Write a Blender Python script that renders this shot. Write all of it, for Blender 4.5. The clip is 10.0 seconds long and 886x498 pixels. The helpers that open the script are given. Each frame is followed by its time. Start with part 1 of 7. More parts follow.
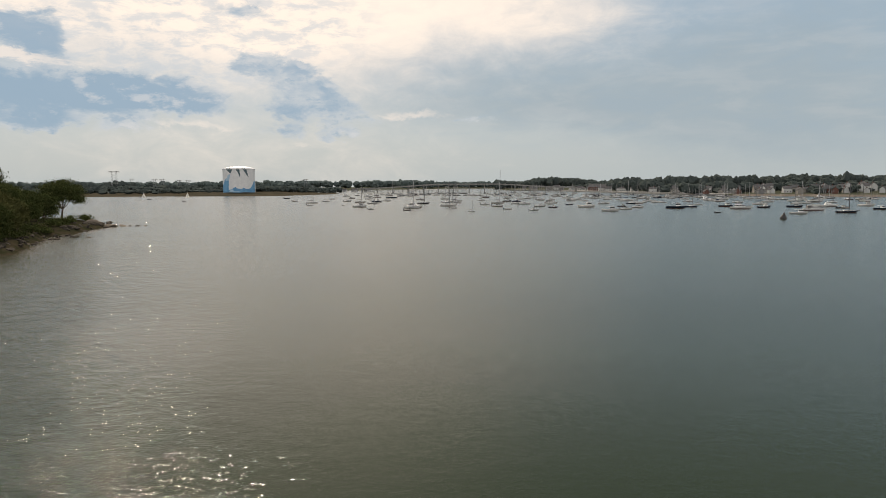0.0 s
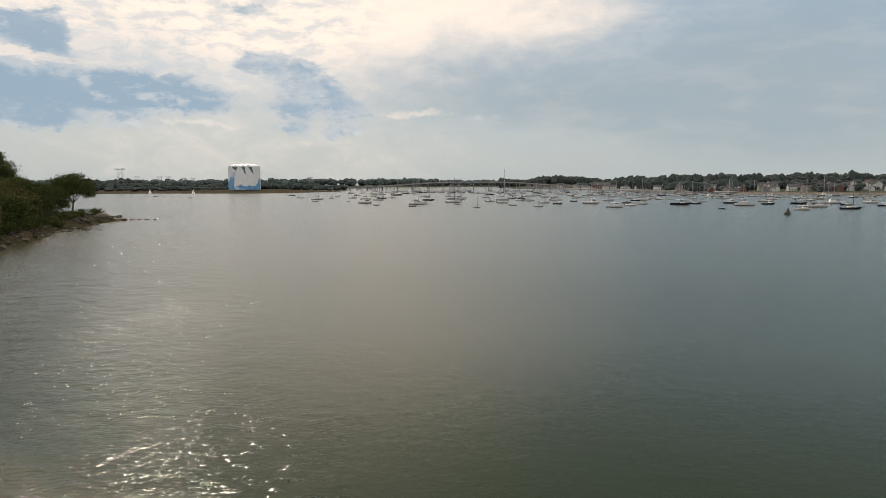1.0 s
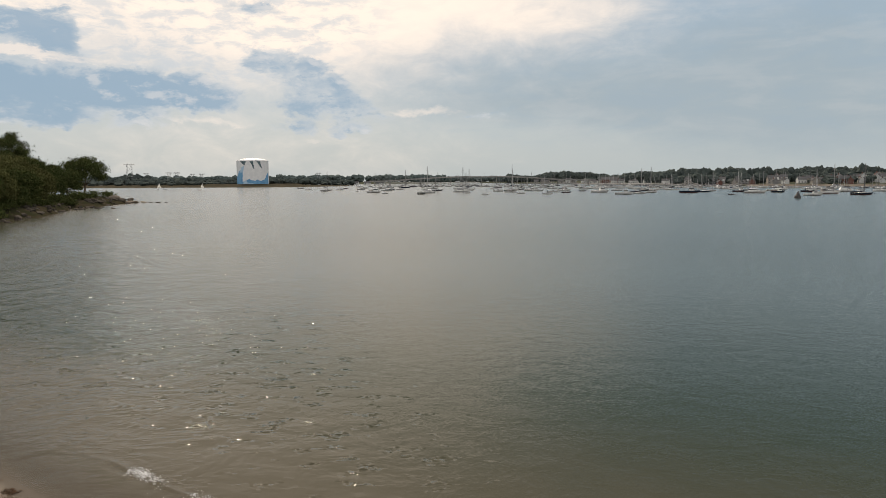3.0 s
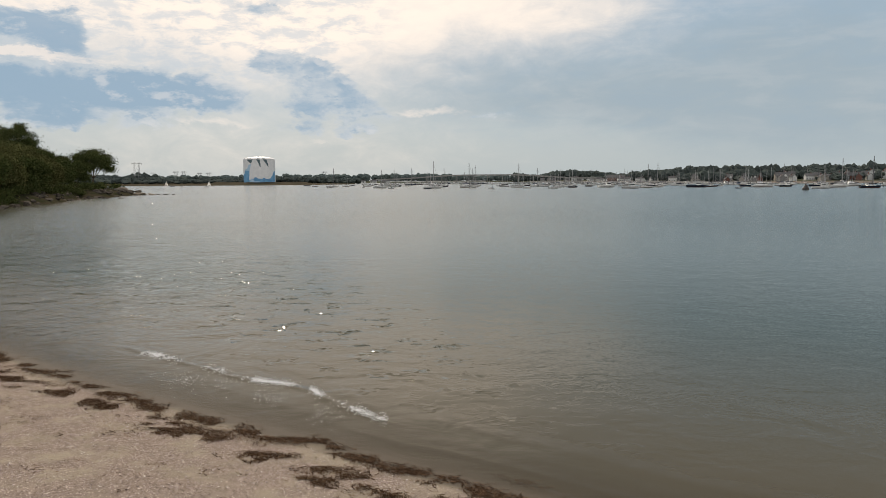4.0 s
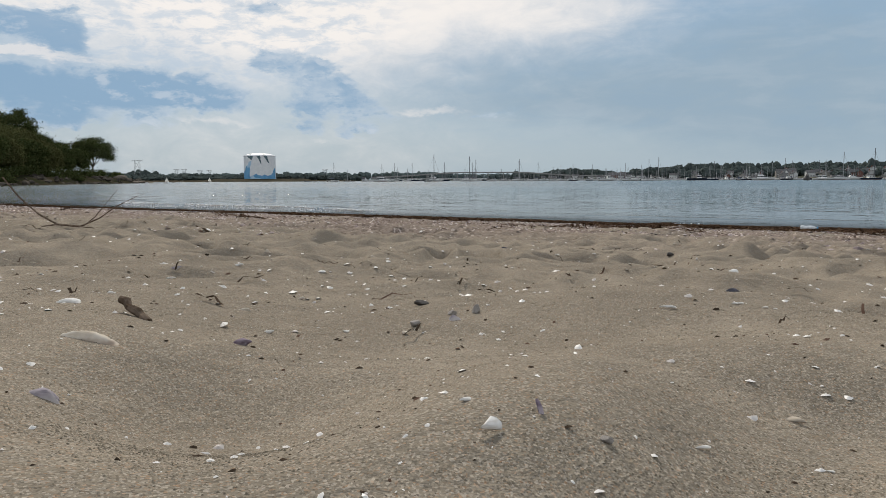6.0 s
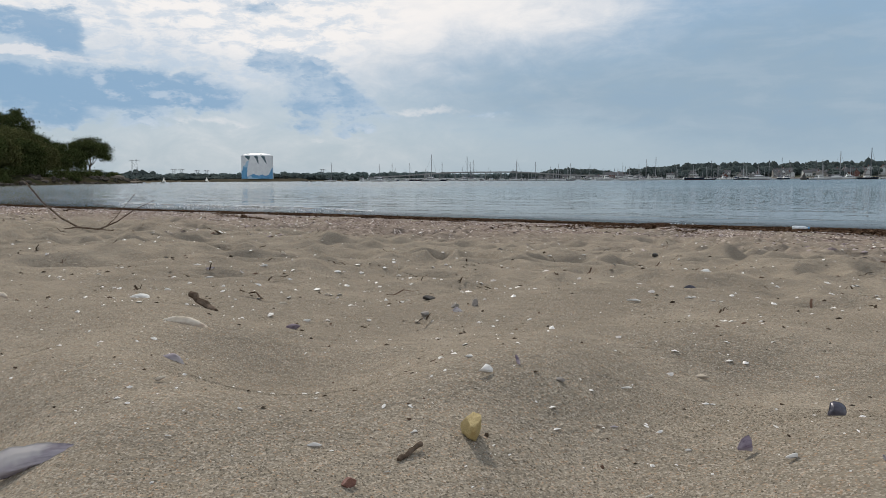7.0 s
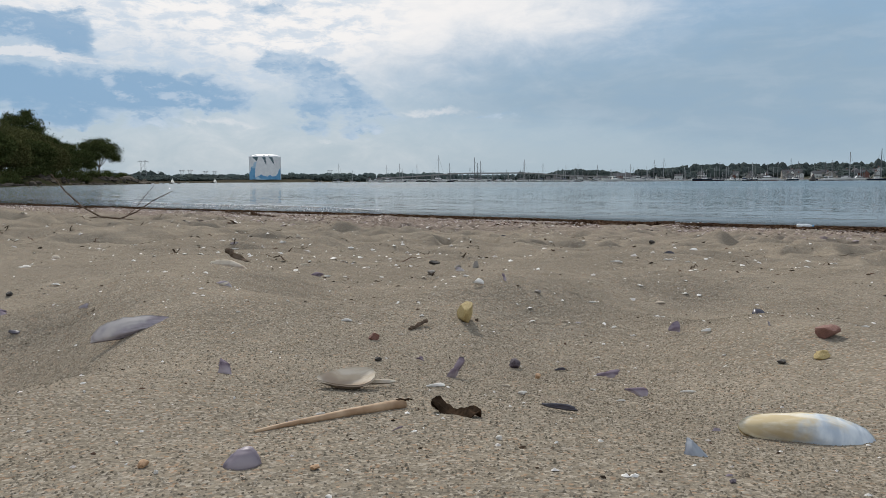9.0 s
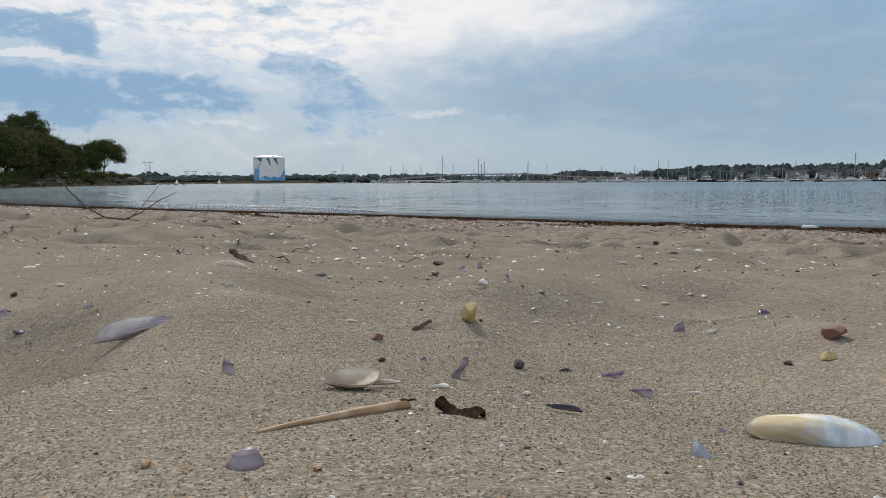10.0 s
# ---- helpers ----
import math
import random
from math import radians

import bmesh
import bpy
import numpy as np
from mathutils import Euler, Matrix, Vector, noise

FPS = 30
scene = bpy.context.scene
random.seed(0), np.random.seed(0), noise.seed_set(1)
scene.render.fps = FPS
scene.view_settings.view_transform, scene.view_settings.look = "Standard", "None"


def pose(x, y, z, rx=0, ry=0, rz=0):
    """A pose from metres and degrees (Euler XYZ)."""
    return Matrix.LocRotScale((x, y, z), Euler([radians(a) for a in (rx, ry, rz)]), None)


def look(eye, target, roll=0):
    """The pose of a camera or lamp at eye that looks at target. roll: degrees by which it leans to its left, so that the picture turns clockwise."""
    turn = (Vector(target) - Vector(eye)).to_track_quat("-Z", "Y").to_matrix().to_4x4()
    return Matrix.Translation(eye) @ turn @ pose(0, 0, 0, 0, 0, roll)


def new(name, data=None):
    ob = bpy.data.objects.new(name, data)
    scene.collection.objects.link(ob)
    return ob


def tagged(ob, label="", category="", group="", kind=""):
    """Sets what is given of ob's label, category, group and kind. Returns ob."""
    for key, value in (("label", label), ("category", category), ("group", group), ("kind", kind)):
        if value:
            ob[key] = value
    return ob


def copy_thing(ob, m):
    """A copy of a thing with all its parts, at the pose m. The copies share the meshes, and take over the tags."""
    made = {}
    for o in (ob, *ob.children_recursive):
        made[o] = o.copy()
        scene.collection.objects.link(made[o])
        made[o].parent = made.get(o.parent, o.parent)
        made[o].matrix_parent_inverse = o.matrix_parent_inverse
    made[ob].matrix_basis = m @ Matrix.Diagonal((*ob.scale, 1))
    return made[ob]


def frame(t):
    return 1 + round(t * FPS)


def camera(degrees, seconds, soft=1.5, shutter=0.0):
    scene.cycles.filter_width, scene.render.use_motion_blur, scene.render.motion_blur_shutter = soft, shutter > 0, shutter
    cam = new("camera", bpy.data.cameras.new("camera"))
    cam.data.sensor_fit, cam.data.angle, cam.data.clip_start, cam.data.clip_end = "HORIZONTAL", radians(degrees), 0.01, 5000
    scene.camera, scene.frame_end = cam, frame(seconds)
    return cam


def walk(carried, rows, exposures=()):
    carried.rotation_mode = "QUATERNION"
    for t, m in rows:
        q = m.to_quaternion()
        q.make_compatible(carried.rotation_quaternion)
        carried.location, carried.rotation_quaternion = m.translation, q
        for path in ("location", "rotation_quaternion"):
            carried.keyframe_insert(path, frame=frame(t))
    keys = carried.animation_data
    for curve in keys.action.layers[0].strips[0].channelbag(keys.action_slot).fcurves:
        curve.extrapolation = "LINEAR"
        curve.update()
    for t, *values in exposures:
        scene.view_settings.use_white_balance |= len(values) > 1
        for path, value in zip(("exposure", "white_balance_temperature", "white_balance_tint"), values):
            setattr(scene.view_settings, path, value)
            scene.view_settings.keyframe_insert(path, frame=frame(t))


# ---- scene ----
cam = camera(66.0, 10.0, soft=0.7)
walk(cam, [
    (0, pose(1.6230, 4.9750, 17.3680, 84.572, 0.290, 0.492)),
    (0.5, pose(1.2160, 3.1210, 17.0250, 84.560, 0.218, 0.553)),
    (1, pose(0.8160, 2.0040, 15.6800, 84.465, 0.187, 0.837)),
    (1.5, pose(0.3460, 1.5610, 14.2110, 84.362, 0.242, 1.078)),
    (2, pose(0.0920, 1.3040, 12.3090, 84.314, 0.210, 1.224)),
    (2.5, pose(0.0590, 0.9540, 10.6800, 84.297, 0.255, 1.284)),
    (2.7, pose(0.0300, 0.8060, 10.0540, 84.290, 0.250, 1.337)),
    (3.8, pose(-0.2080, 0.2900, 6.0490, 84.304, 0.370, 1.823)),
    (4, pose(-0.2090, 0.1740, 5.3640, 84.297, 0.350, 1.948)),
    (4.5, pose(-0.0880, 0.0700, 3.4100, 84.278, 0.355, 2.247)),
    (5, pose(-0.1110, 0.1790, 1.9290, 84.211, 0.286, 2.215)),
    (5.5, pose(-0.0790, 0.3700, 1.1160, 84.210, 0.305, 2.148)),
    (5.8, pose(-0.0153, 0.3674, 0.7770, 84.233, 0.270, 2.061)),
    (6, pose(0.0069, 0.3365, 0.6488, 84.268, 0.261, 2.007)),
    (6.2, pose(-0.0023, 0.2998, 0.6691, 84.252, 0.250, 1.903)),
    (7.3, pose(0.0110, 0.1705, 0.6655, 84.246, 0.300, 1.798)),
    (7.5, pose(0.0155, 0.1533, 0.6383, 84.244, 0.330, 1.820)),
    (7.7, pose(0.0147, 0.1279, 0.6425, 84.248, 0.330, 1.834)),
    (8, pose(0.0200, 0.1003, 0.6436, 84.276, 0.330, 1.904)),
    (8.5, pose(0.0141, 0.0885, 0.6371, 84.289, 0.294, 2.126)),
    (9, pose(0.0109, 0.0904, 0.6325, 84.331, 0.263, 2.409)),
    (9.5, pose(0.0108, 0.0914, 0.6320, 84.374, 0.270, 2.580)),
    (10, pose(0.0108, 0.0914, 0.6320, 84.412, 0.267, 2.729)),
], exposures=[(0, 0.10, 7400, 16), (2.7, 0.12, 7380, 16), (4.2, 0.10, 7150, 15), (5.2, 0.0, 6700, 14), (6, -0.02, 6400, 12), (7.5, 0.0, 6230, 12), (10, 0.0, 6150, 11)])


# ---- world, sun ----
class Nodes:
    """Short way to write node trees."""

    def __init__(self, tree):
        self.tree = tree
        tree.nodes.clear()

    def add(self, kind):
        return self.tree.nodes.new(kind)

    def put(self, socket, value):
        if hasattr(value, "is_linked"):
            self.tree.links.new(value, socket)
        elif hasattr(value, "__len__") and len(value) == 3 and len(socket.default_value) == 4:
            socket.default_value = (*value, 1)
        else:
            socket.default_value = value

    def math(self, op, a, b=0.0, c=0.0, clamp=False):
        n = self.add("ShaderNodeMath")
        n.operation, n.use_clamp = op, clamp
        for s, v in zip(n.inputs, (a, b, c)):
            self.put(s, v)
        return n.outputs[0]

    def mix(self, f, a, b, blend="MIX"):
        n = self.add("ShaderNodeMix")
        n.data_type, n.blend_type, n.clamp_factor = "RGBA", blend, True
        self.put(n.inputs["Factor"], f)
        self.put(n.inputs[6], a)
        self.put(n.inputs[7], b)
        return n.outputs[2]

    def noise(self, vec, scale, detail=3.0, rough=0.55, dist=0.0):
        n = self.add("ShaderNodeTexNoise")
        self.put(n.inputs["Vector"], vec)
        for k, v in (("Scale", scale), ("Detail", detail), ("Roughness", rough), ("Distortion", dist)):
            n.inputs[k].default_value = v
        return n.outputs["Fac"]

    def voronoi(self, vec, scale, out="Distance", feature="F1"):
        n = self.add("ShaderNodeTexVoronoi")
        n.feature = feature
        self.put(n.inputs["Vector"], vec)
        n.inputs["Scale"].default_value = scale
        return n.outputs[out]

    def ramp(self, f, lo, hi, a=0.0, b=1.0):
        n = self.add("ShaderNodeMapRange")
        n.interpolation_type = "SMOOTHSTEP"
        for s, v in zip(n.inputs, (f, lo, hi, a, b)):
            self.put(s, v)
        return n.outputs[0]

    def attribute(self, name):
        n = self.add("ShaderNodeAttribute")
        n.attribute_name = name
        return n.outputs["Fac"]

    def scale(self, vec, s):
        n = self.add("ShaderNodeMapping")
        self.put(n.inputs[0], vec)
        n.inputs["Scale"].default_value = s
        return n.outputs[0]


def sky():
    w = bpy.data.worlds.new("sky")
    scene.world = w
    w.use_nodes = True
    n = Nodes(w.node_tree)
    way = n.add("ShaderNodeTexCoord").outputs["Generated"]
    sep = n.add("ShaderNodeSeparateXYZ")
    n.put(sep.inputs[0], way)
    x, y, z = sep.outputs
    az = n.math("MULTIPLY", n.math("ARCTAN2", x, y), 57.2958)
    el = n.math("MULTIPLY", n.math("ARCSINE", z), 57.2958)
    flat = n.add("ShaderNodeCombineXYZ")
    n.put(flat.inputs[0], n.math("MULTIPLY", az, 0.1))
    n.put(flat.inputs[1], n.math("MULTIPLY", el, 0.2))
    plane = flat.outputs[0]
    w1 = n.math("SUBTRACT", n.noise(plane, 1.6, 5, 0.62), 0.5)
    w2 = n.math("SUBTRACT", n.noise(n.scale(plane, (1, 1, 1)), 2.3, 6, 0.65, 0.4), 0.5)
    azw = n.math("ADD", az, n.math("MULTIPLY", w1, 5.0))
    elw = n.math("ADD", el, n.math("MULTIPLY", w2, 3.0))

    def heap(rows, a, e):
        total = 0.0
        for a0, e0, sa, se, amp in rows:
            da = n.math("DIVIDE", n.math("SUBTRACT", a, a0), sa)
            de = n.math("DIVIDE", n.math("SUBTRACT", e, e0), se)
            g = n.math("EXPONENT", n.math("MULTIPLY", n.math("ADD", n.math("MULTIPLY", da, da), n.math("MULTIPLY", de, de)), -1.0))
            total = n.math("MULTIPLY_ADD", g, amp, total)
        return total

    # clear blue-grey haze, whiter toward the hidden sun
    nish = n.add("ShaderNodeTexSky")
    nish.sky_type, nish.sun_disc = "NISHITA", False
    nish.sun_elevation, nish.sun_rotation, nish.air_density, nish.dust_density = SUN_EL, SUN_AZ, 1.2, 3.0
    blue = n.mix(n.ramp(el, -1, 12), HORIZON, UPPER)
    blue = n.mix(n.ramp(el, 13, 26), blue, HIGH)
    base = n.mix(1.0, blue, n.mix(1.0, nish.outputs[0], (0.012, 0.012, 0.012), "MULTIPLY"), "ADD")
    billow = n.math("SUBTRACT", n.noise(plane, 3.4, 10, 0.64, 0.2), 0.5)
    glow = heap([(-17, 14, 13, 5.5, 0.95), (-5, 16, 13, 6.5, 0.75), (-21, 2.5, 9, 3.5, 0.22), (-6, 2, 7, 3, 0.16), (9, 13.2, 7, 2.6, 0.55), (-22, 32, 26, 16, 0.75), (-33, 13, 7, 3, 0.5)], az, el)
    glow = n.math("ADD", glow, n.math("MULTIPLY", w2, 0.8))
    c = n.mix(n.ramp(glow, 0.0, 1.1), base, BRIGHT)
    # dappled high cloud around the bright part
    dapple = n.noise(n.scale(plane, (1.0, 1.35, 1)), 4.6, 8, 0.64, 0.3)
    dmask = n.ramp(heap([(-25, 10.5, 11, 5, 1.0), (-13, 13, 9, 4, 0.7)], az, el), 0.15, 0.8)
    c = n.mix(n.math("MULTIPLY", n.ramp(dapple, 0.42, 0.62), n.math("MULTIPLY", dmask, 0.6)), c, DAPPLE)
    # veil of even grey over the town
    veil = n.math("ADD", heap([(4, 8.8, 13, 2.6, 0.55), (8, 6.0, 15, 1.8, 0.6), (25, 9, 12, 5, 0.85), (26, 4, 14, 3, 0.7)], azw, elw), n.math("MULTIPLY", billow, 0.5))
    c = n.mix(n.math("MULTIPLY", n.ramp(veil, 0.05, 1.1), 0.8), c, VEIL)
    # thin streaks across it
    streak = n.noise(n.scale(plane, (0.8, 1.4, 1)), 2.0, 7, 0.58, 0.4)
    right = n.math("MULTIPLY", n.ramp(az, -10, 3), n.ramp(el, 1.5, 5))
    c = n.mix(n.math("MULTIPLY", n.ramp(streak, 0.46, 0.66), n.math("MULTIPLY", right, 0.07)), c, RIM)
    c = n.mix(n.math("MULTIPLY", n.ramp(streak, 0.50, 0.34), n.math("MULTIPLY", right, 0.14)), c, CLOUD_DARK)
    # heaped grey cumulus
    shift = n.add("ShaderNodeCombineXYZ")
    n.put(shift.inputs[0], n.math("MULTIPLY_ADD", w1, 0.35, n.math("MULTIPLY", az, 0.1)))
    n.put(shift.inputs[1], n.math("MULTIPLY_ADD", w2, 0.35, n.math("MULTIPLY", el, 0.16)))
    warped = shift.outputs[0]
    dark = heap([(-34.2, 10.9, 3.2, 0.95, 1.6), (-30.6, 10.4, 2.1, 1.45, 1.8), (-38, 7.2, 5.0, 1.4, 1.4), (-31, 6.6, 6.2, 1.3, 1.5), (-25.2, 6.9, 4.2, 1.65, 1.45), (-20.6, 6.6, 2.8, 1.2, 1.3), (-14.8, 9.3, 3.8, 1.3, 0.84), (-11.6, 7.6, 3.2, 1.5, 0.82), (-8.4, 6.0, 2.6, 1.4, 0.84), (-13.5, 5.9, 3.0, 0.8, 0.7), (-31, 4.5, 7, 0.75, 0.72), (-11.5, 4.2, 5, 0.6, 0.65), (-17, 13.3, 5, 1.2, 0.6), (1, 5.2, 8.0, 0.6, 0.5)], azw, elw)
    puff = n.math("MULTIPLY", n.math("SUBTRACT", 0.42, n.voronoi(warped, 3.6)), 1.3)
    puff = n.math("MULTIPLY_ADD", n.math("SUBTRACT", 0.42, n.voronoi(warped, 9.0)), 0.6, puff)
    gate = n.ramp(dark, 0.10, 0.45)
    dark = n.math("ADD", n.math("ADD", dark, 0.04), n.math("MULTIPLY", gate, n.math("MULTIPLY_ADD", billow, 1.1, n.math("MULTIPLY", puff, 0.5))))
    m = n.ramp(dark, 0.32, 0.70)
    tone = n.mix(n.ramp(n.math("ADD", dark, n.math("MULTIPLY", w1, 2.0)), 0.35, 1.20), CLOUD_PALE, CLOUD_DARK)
    # lit from above and behind
    lifted = n.add("ShaderNodeVectorMath")
    n.put(lifted.inputs[0], plane)
    lifted.inputs[1].default_value = (0.02, 0.075, 0)
    relief = n.math("SUBTRACT", n.math("SUBTRACT", billow, n.noise(lifted.outputs[0], 3.4, 10, 0.64, 0.2)), -0.5)
    tone = n.mix(n.ramp(n.math("MULTIPLY_ADD", puff, 0.35, relief), 0.0, 0.22, 0.0, 0.50), tone, CLOUD_LIT)
    tone = n.mix(n.ramp(relief, 0.0, -0.13, 0.0, 0.75), tone, CLOUD_DARK)
    c = n.mix(n.math("MULTIPLY", m, 0.86), c, tone)
    # sunlit rims above the low banks
    rim = heap([(-3.5, 5.75, 4.2, 0.40, 0.7), (-20, 4.7, 5.5, 0.4, 0.7), (-11.5, 3.4, 2.5, 0.22, 0.4), (-33.5, 9.0, 3.6, 0.42, 1.6), (-27, 9.0, 3.0, 0.3, 0.6)], azw, elw)
    rim = n.math("MULTIPLY_ADD", billow, 1.6, rim)
    c = n.mix(n.math("MULTIPLY", n.ramp(rim, 0.25, 1.1), 0.65), c, RIM)
    # even bright overcast overhead and behind
    side = n.ramp(n.math("ABSOLUTE", n.math("ADD", az, 12.0)), 55, 110)
    above = n.ramp(el, 36, 62)
    c = n.mix(side, c, n.mix(n.ramp(n.noise(plane, 0.8, 5), 0.35, 0.65), OVERCAST_A, OVERCAST_B))
    c = n.mix(above, c, n.mix(n.ramp(n.noise(plane, 0.8, 5), 0.35, 0.65), ZENITH_A, ZENITH_B))
    bg = n.add("ShaderNodeBackground")
    n.put(bg.inputs[0], c)
    bg.inputs[1].default_value = 1.0
    out = n.add("ShaderNodeOutputWorld")
    n.put(out.inputs[0], bg.outputs[0])


SUN_EL, SUN_AZ = radians(41), radians(-20)
OVERCAST_A, OVERCAST_B, ZENITH_A, ZENITH_B, HIGH = (0.68, 0.74, 0.80), (0.80, 0.85, 0.90), (0.40, 0.44, 0.475), (0.49, 0.52, 0.55), (0.155, 0.22, 0.26)
HORIZON, UPPER, BRIGHT = (0.370, 0.465, 0.515), (0.245, 0.375, 0.500), (0.93, 0.89, 0.83)
DAPPLE, VEIL, CLOUD_PALE, CLOUD_DARK, RIM, CLOUD_LIT = (0.49, 0.60, 0.70), (0.310, 0.415, 0.495), (0.49, 0.585, 0.665), (0.245, 0.395, 0.55), (0.86, 0.83, 0.79), (0.66, 0.71, 0.75)
sky()
sun = new("sun", bpy.data.lights.new("sun", "SUN"))
sun.data.energy, sun.data.angle, sun.data.color = 3.1, radians(4), (1.0, 0.93, 0.82)
sun.matrix_world = look((-math.sin(-SUN_AZ) * 50, math.cos(SUN_AZ) * 50, math.tan(SUN_EL) * 50), (0, 0, 0))


# ---- materials ----
def material(name, build, rough=0.6, metal=0.0, bump=None, ior=1.45):
    """build(n, p) gives the base colour, or a list of colour, roughness and specular; bump: (strength, distance, height builder)."""
    m = bpy.data.materials.new(name)
    m.use_nodes = True
    n = Nodes(m.node_tree)
    out, b = n.add("ShaderNodeOutputMaterial"), n.add("ShaderNodeBsdfPrincipled")
    n.put(out.inputs[0], b.outputs[0])
    p = n.add("ShaderNodeTexCoord").outputs["Object"]
    c = build(n, p)
    n.put(b.inputs["Base Color"], c[0] if isinstance(c, list) else c)
    n.put(b.inputs["Roughness"], c[1] if isinstance(c, list) else rough)
    if isinstance(c, list):
        n.put(b.inputs["Specular IOR Level"], c[2])
    elif rough >= 0.75:
        b.inputs["Specular IOR Level"].default_value = 0.0
    b.inputs["Metallic"].default_value, b.inputs["IOR"].default_value = metal, ior
    if bump:
        k = n.add("ShaderNodeBump")
        k.inputs["Strength"].default_value, k.inputs["Distance"].default_value = bump[0], bump[1]
        n.put(k.inputs["Height"], bump[2](n, p))
        n.put(b.inputs["Normal"], k.outputs[0])
    return m


def speckled(a, b, scale, lo=0.35, hi=0.65, detail=4.0):
    return lambda n, p: n.mix(n.ramp(n.noise(p, scale, detail), lo, hi), a, b)


def random_tint(a, b, scale, amount=0.5):
    """Noise between two colours, shifted object by object."""
    def build(n, p):
        r = n.add("ShaderNodeObjectInfo").outputs["Random"]
        f = n.math("ADD", n.math("MULTIPLY", n.noise(p, scale, 4), 1 - amount), n.math("MULTIPLY", r, amount), clamp=True)
        return n.mix(f, a, b)
    return build


def island_tint(a, b, c, scale=3.0):
    """Three colours dealt out piece by piece, with a little noise."""
    def build(n, p):
        r = n.add("ShaderNodeNewGeometry").outputs["Random Per Island"]
        col = n.mix(n.ramp(r, 0.0, 0.6), a, b)
        col = n.mix(n.ramp(r, 0.62, 0.98), col, c)
        return n.mix(n.math("MULTIPLY", n.noise(p, scale, 3), 0.35), col, b)
    return build


def sand_colour(n, p):
    shell, wet, land = n.attribute("shell"), n.attribute("wet"), n.attribute("land")
    base = n.mix(n.ramp(n.noise(p, 0.7, 4), 0.35, 0.65), (0.264, 0.228, 0.176), (0.222, 0.192, 0.149))
    base = n.mix(n.ramp(n.noise(p, 9.0, 4, 0.6), 0.42, 0.7), base, (0.296, 0.254, 0.195))
    base = n.mix(n.math("MULTIPLY", n.ramp(n.noise(p, 55.0, 4, 0.7), 0.52, 0.72), 0.45), base, (0.195, 0.155, 0.112))
    # single grains: dark, pale and rusty
    g = n.voronoi(p, 1100.0, "Color")
    sep = n.add("ShaderNodeSeparateColor")
    n.put(sep.inputs[0], g)
    base = n.mix(n.math("MULTIPLY", n.ramp(sep.outputs[0], 0.55, 0.95), 0.50), base, (0.10, 0.085, 0.07))
    base = n.mix(n.math("MULTIPLY", n.ramp(sep.outputs[1], 0.62, 0.95), 0.38), base, (0.58, 0.52, 0.44))
    base = n.mix(n.math("MULTIPLY", n.ramp(sep.outputs[2], 0.85, 1.0), 0.4), base, (0.42, 0.24, 0.13))
    # broken shell drifted along the tide line
    patch = n.math("MULTIPLY", shell, n.ramp(n.noise(p, 1.3, 5, 0.65), 0.32, 0.56))
    h = n.add("ShaderNodeSeparateColor")
    n.put(h.inputs[0], n.voronoi(p, 60.0, "Color"))
    crumbs = n.mix(h.outputs[0], (0.18, 0.142, 0.121), (0.31, 0.248, 0.21))
    crumbs = n.mix(n.ramp(h.outputs[1], 0.88, 0.97), crumbs, (0.66, 0.57, 0.51))
    crumbs = n.mix(n.ramp(h.outputs[2], 0.66, 0.90), crumbs, (0.085, 0.06, 0.055))
    base = n.mix(n.math("MULTIPLY", patch, 0.85), base, crumbs)
    base = n.mix(n.math("MULTIPLY", wet, 0.92), base, (0.070, 0.058, 0.045))
    soil = n.mix(n.ramp(n.noise(p, 0.35, 5), 0.38, 0.62), (0.030, 0.032, 0.018), (0.050, 0.042, 0.028))
    return [n.mix(land, base, soil), n.math("SUBTRACT", 0.9, n.math("MULTIPLY", wet, 0.2)), n.math("MULTIPLY", wet, 0.1)]


def sand_height(n, p):
    f = n.math("MULTIPLY", n.voronoi(p, 900.0), -0.12)
    f = n.math("MULTIPLY_ADD", n.noise(p, 260.0, 4, 0.7), 0.55, f)
    return n.math("MULTIPLY_ADD", n.noise(p, 28.0, 4, 0.6), 2.4, f)


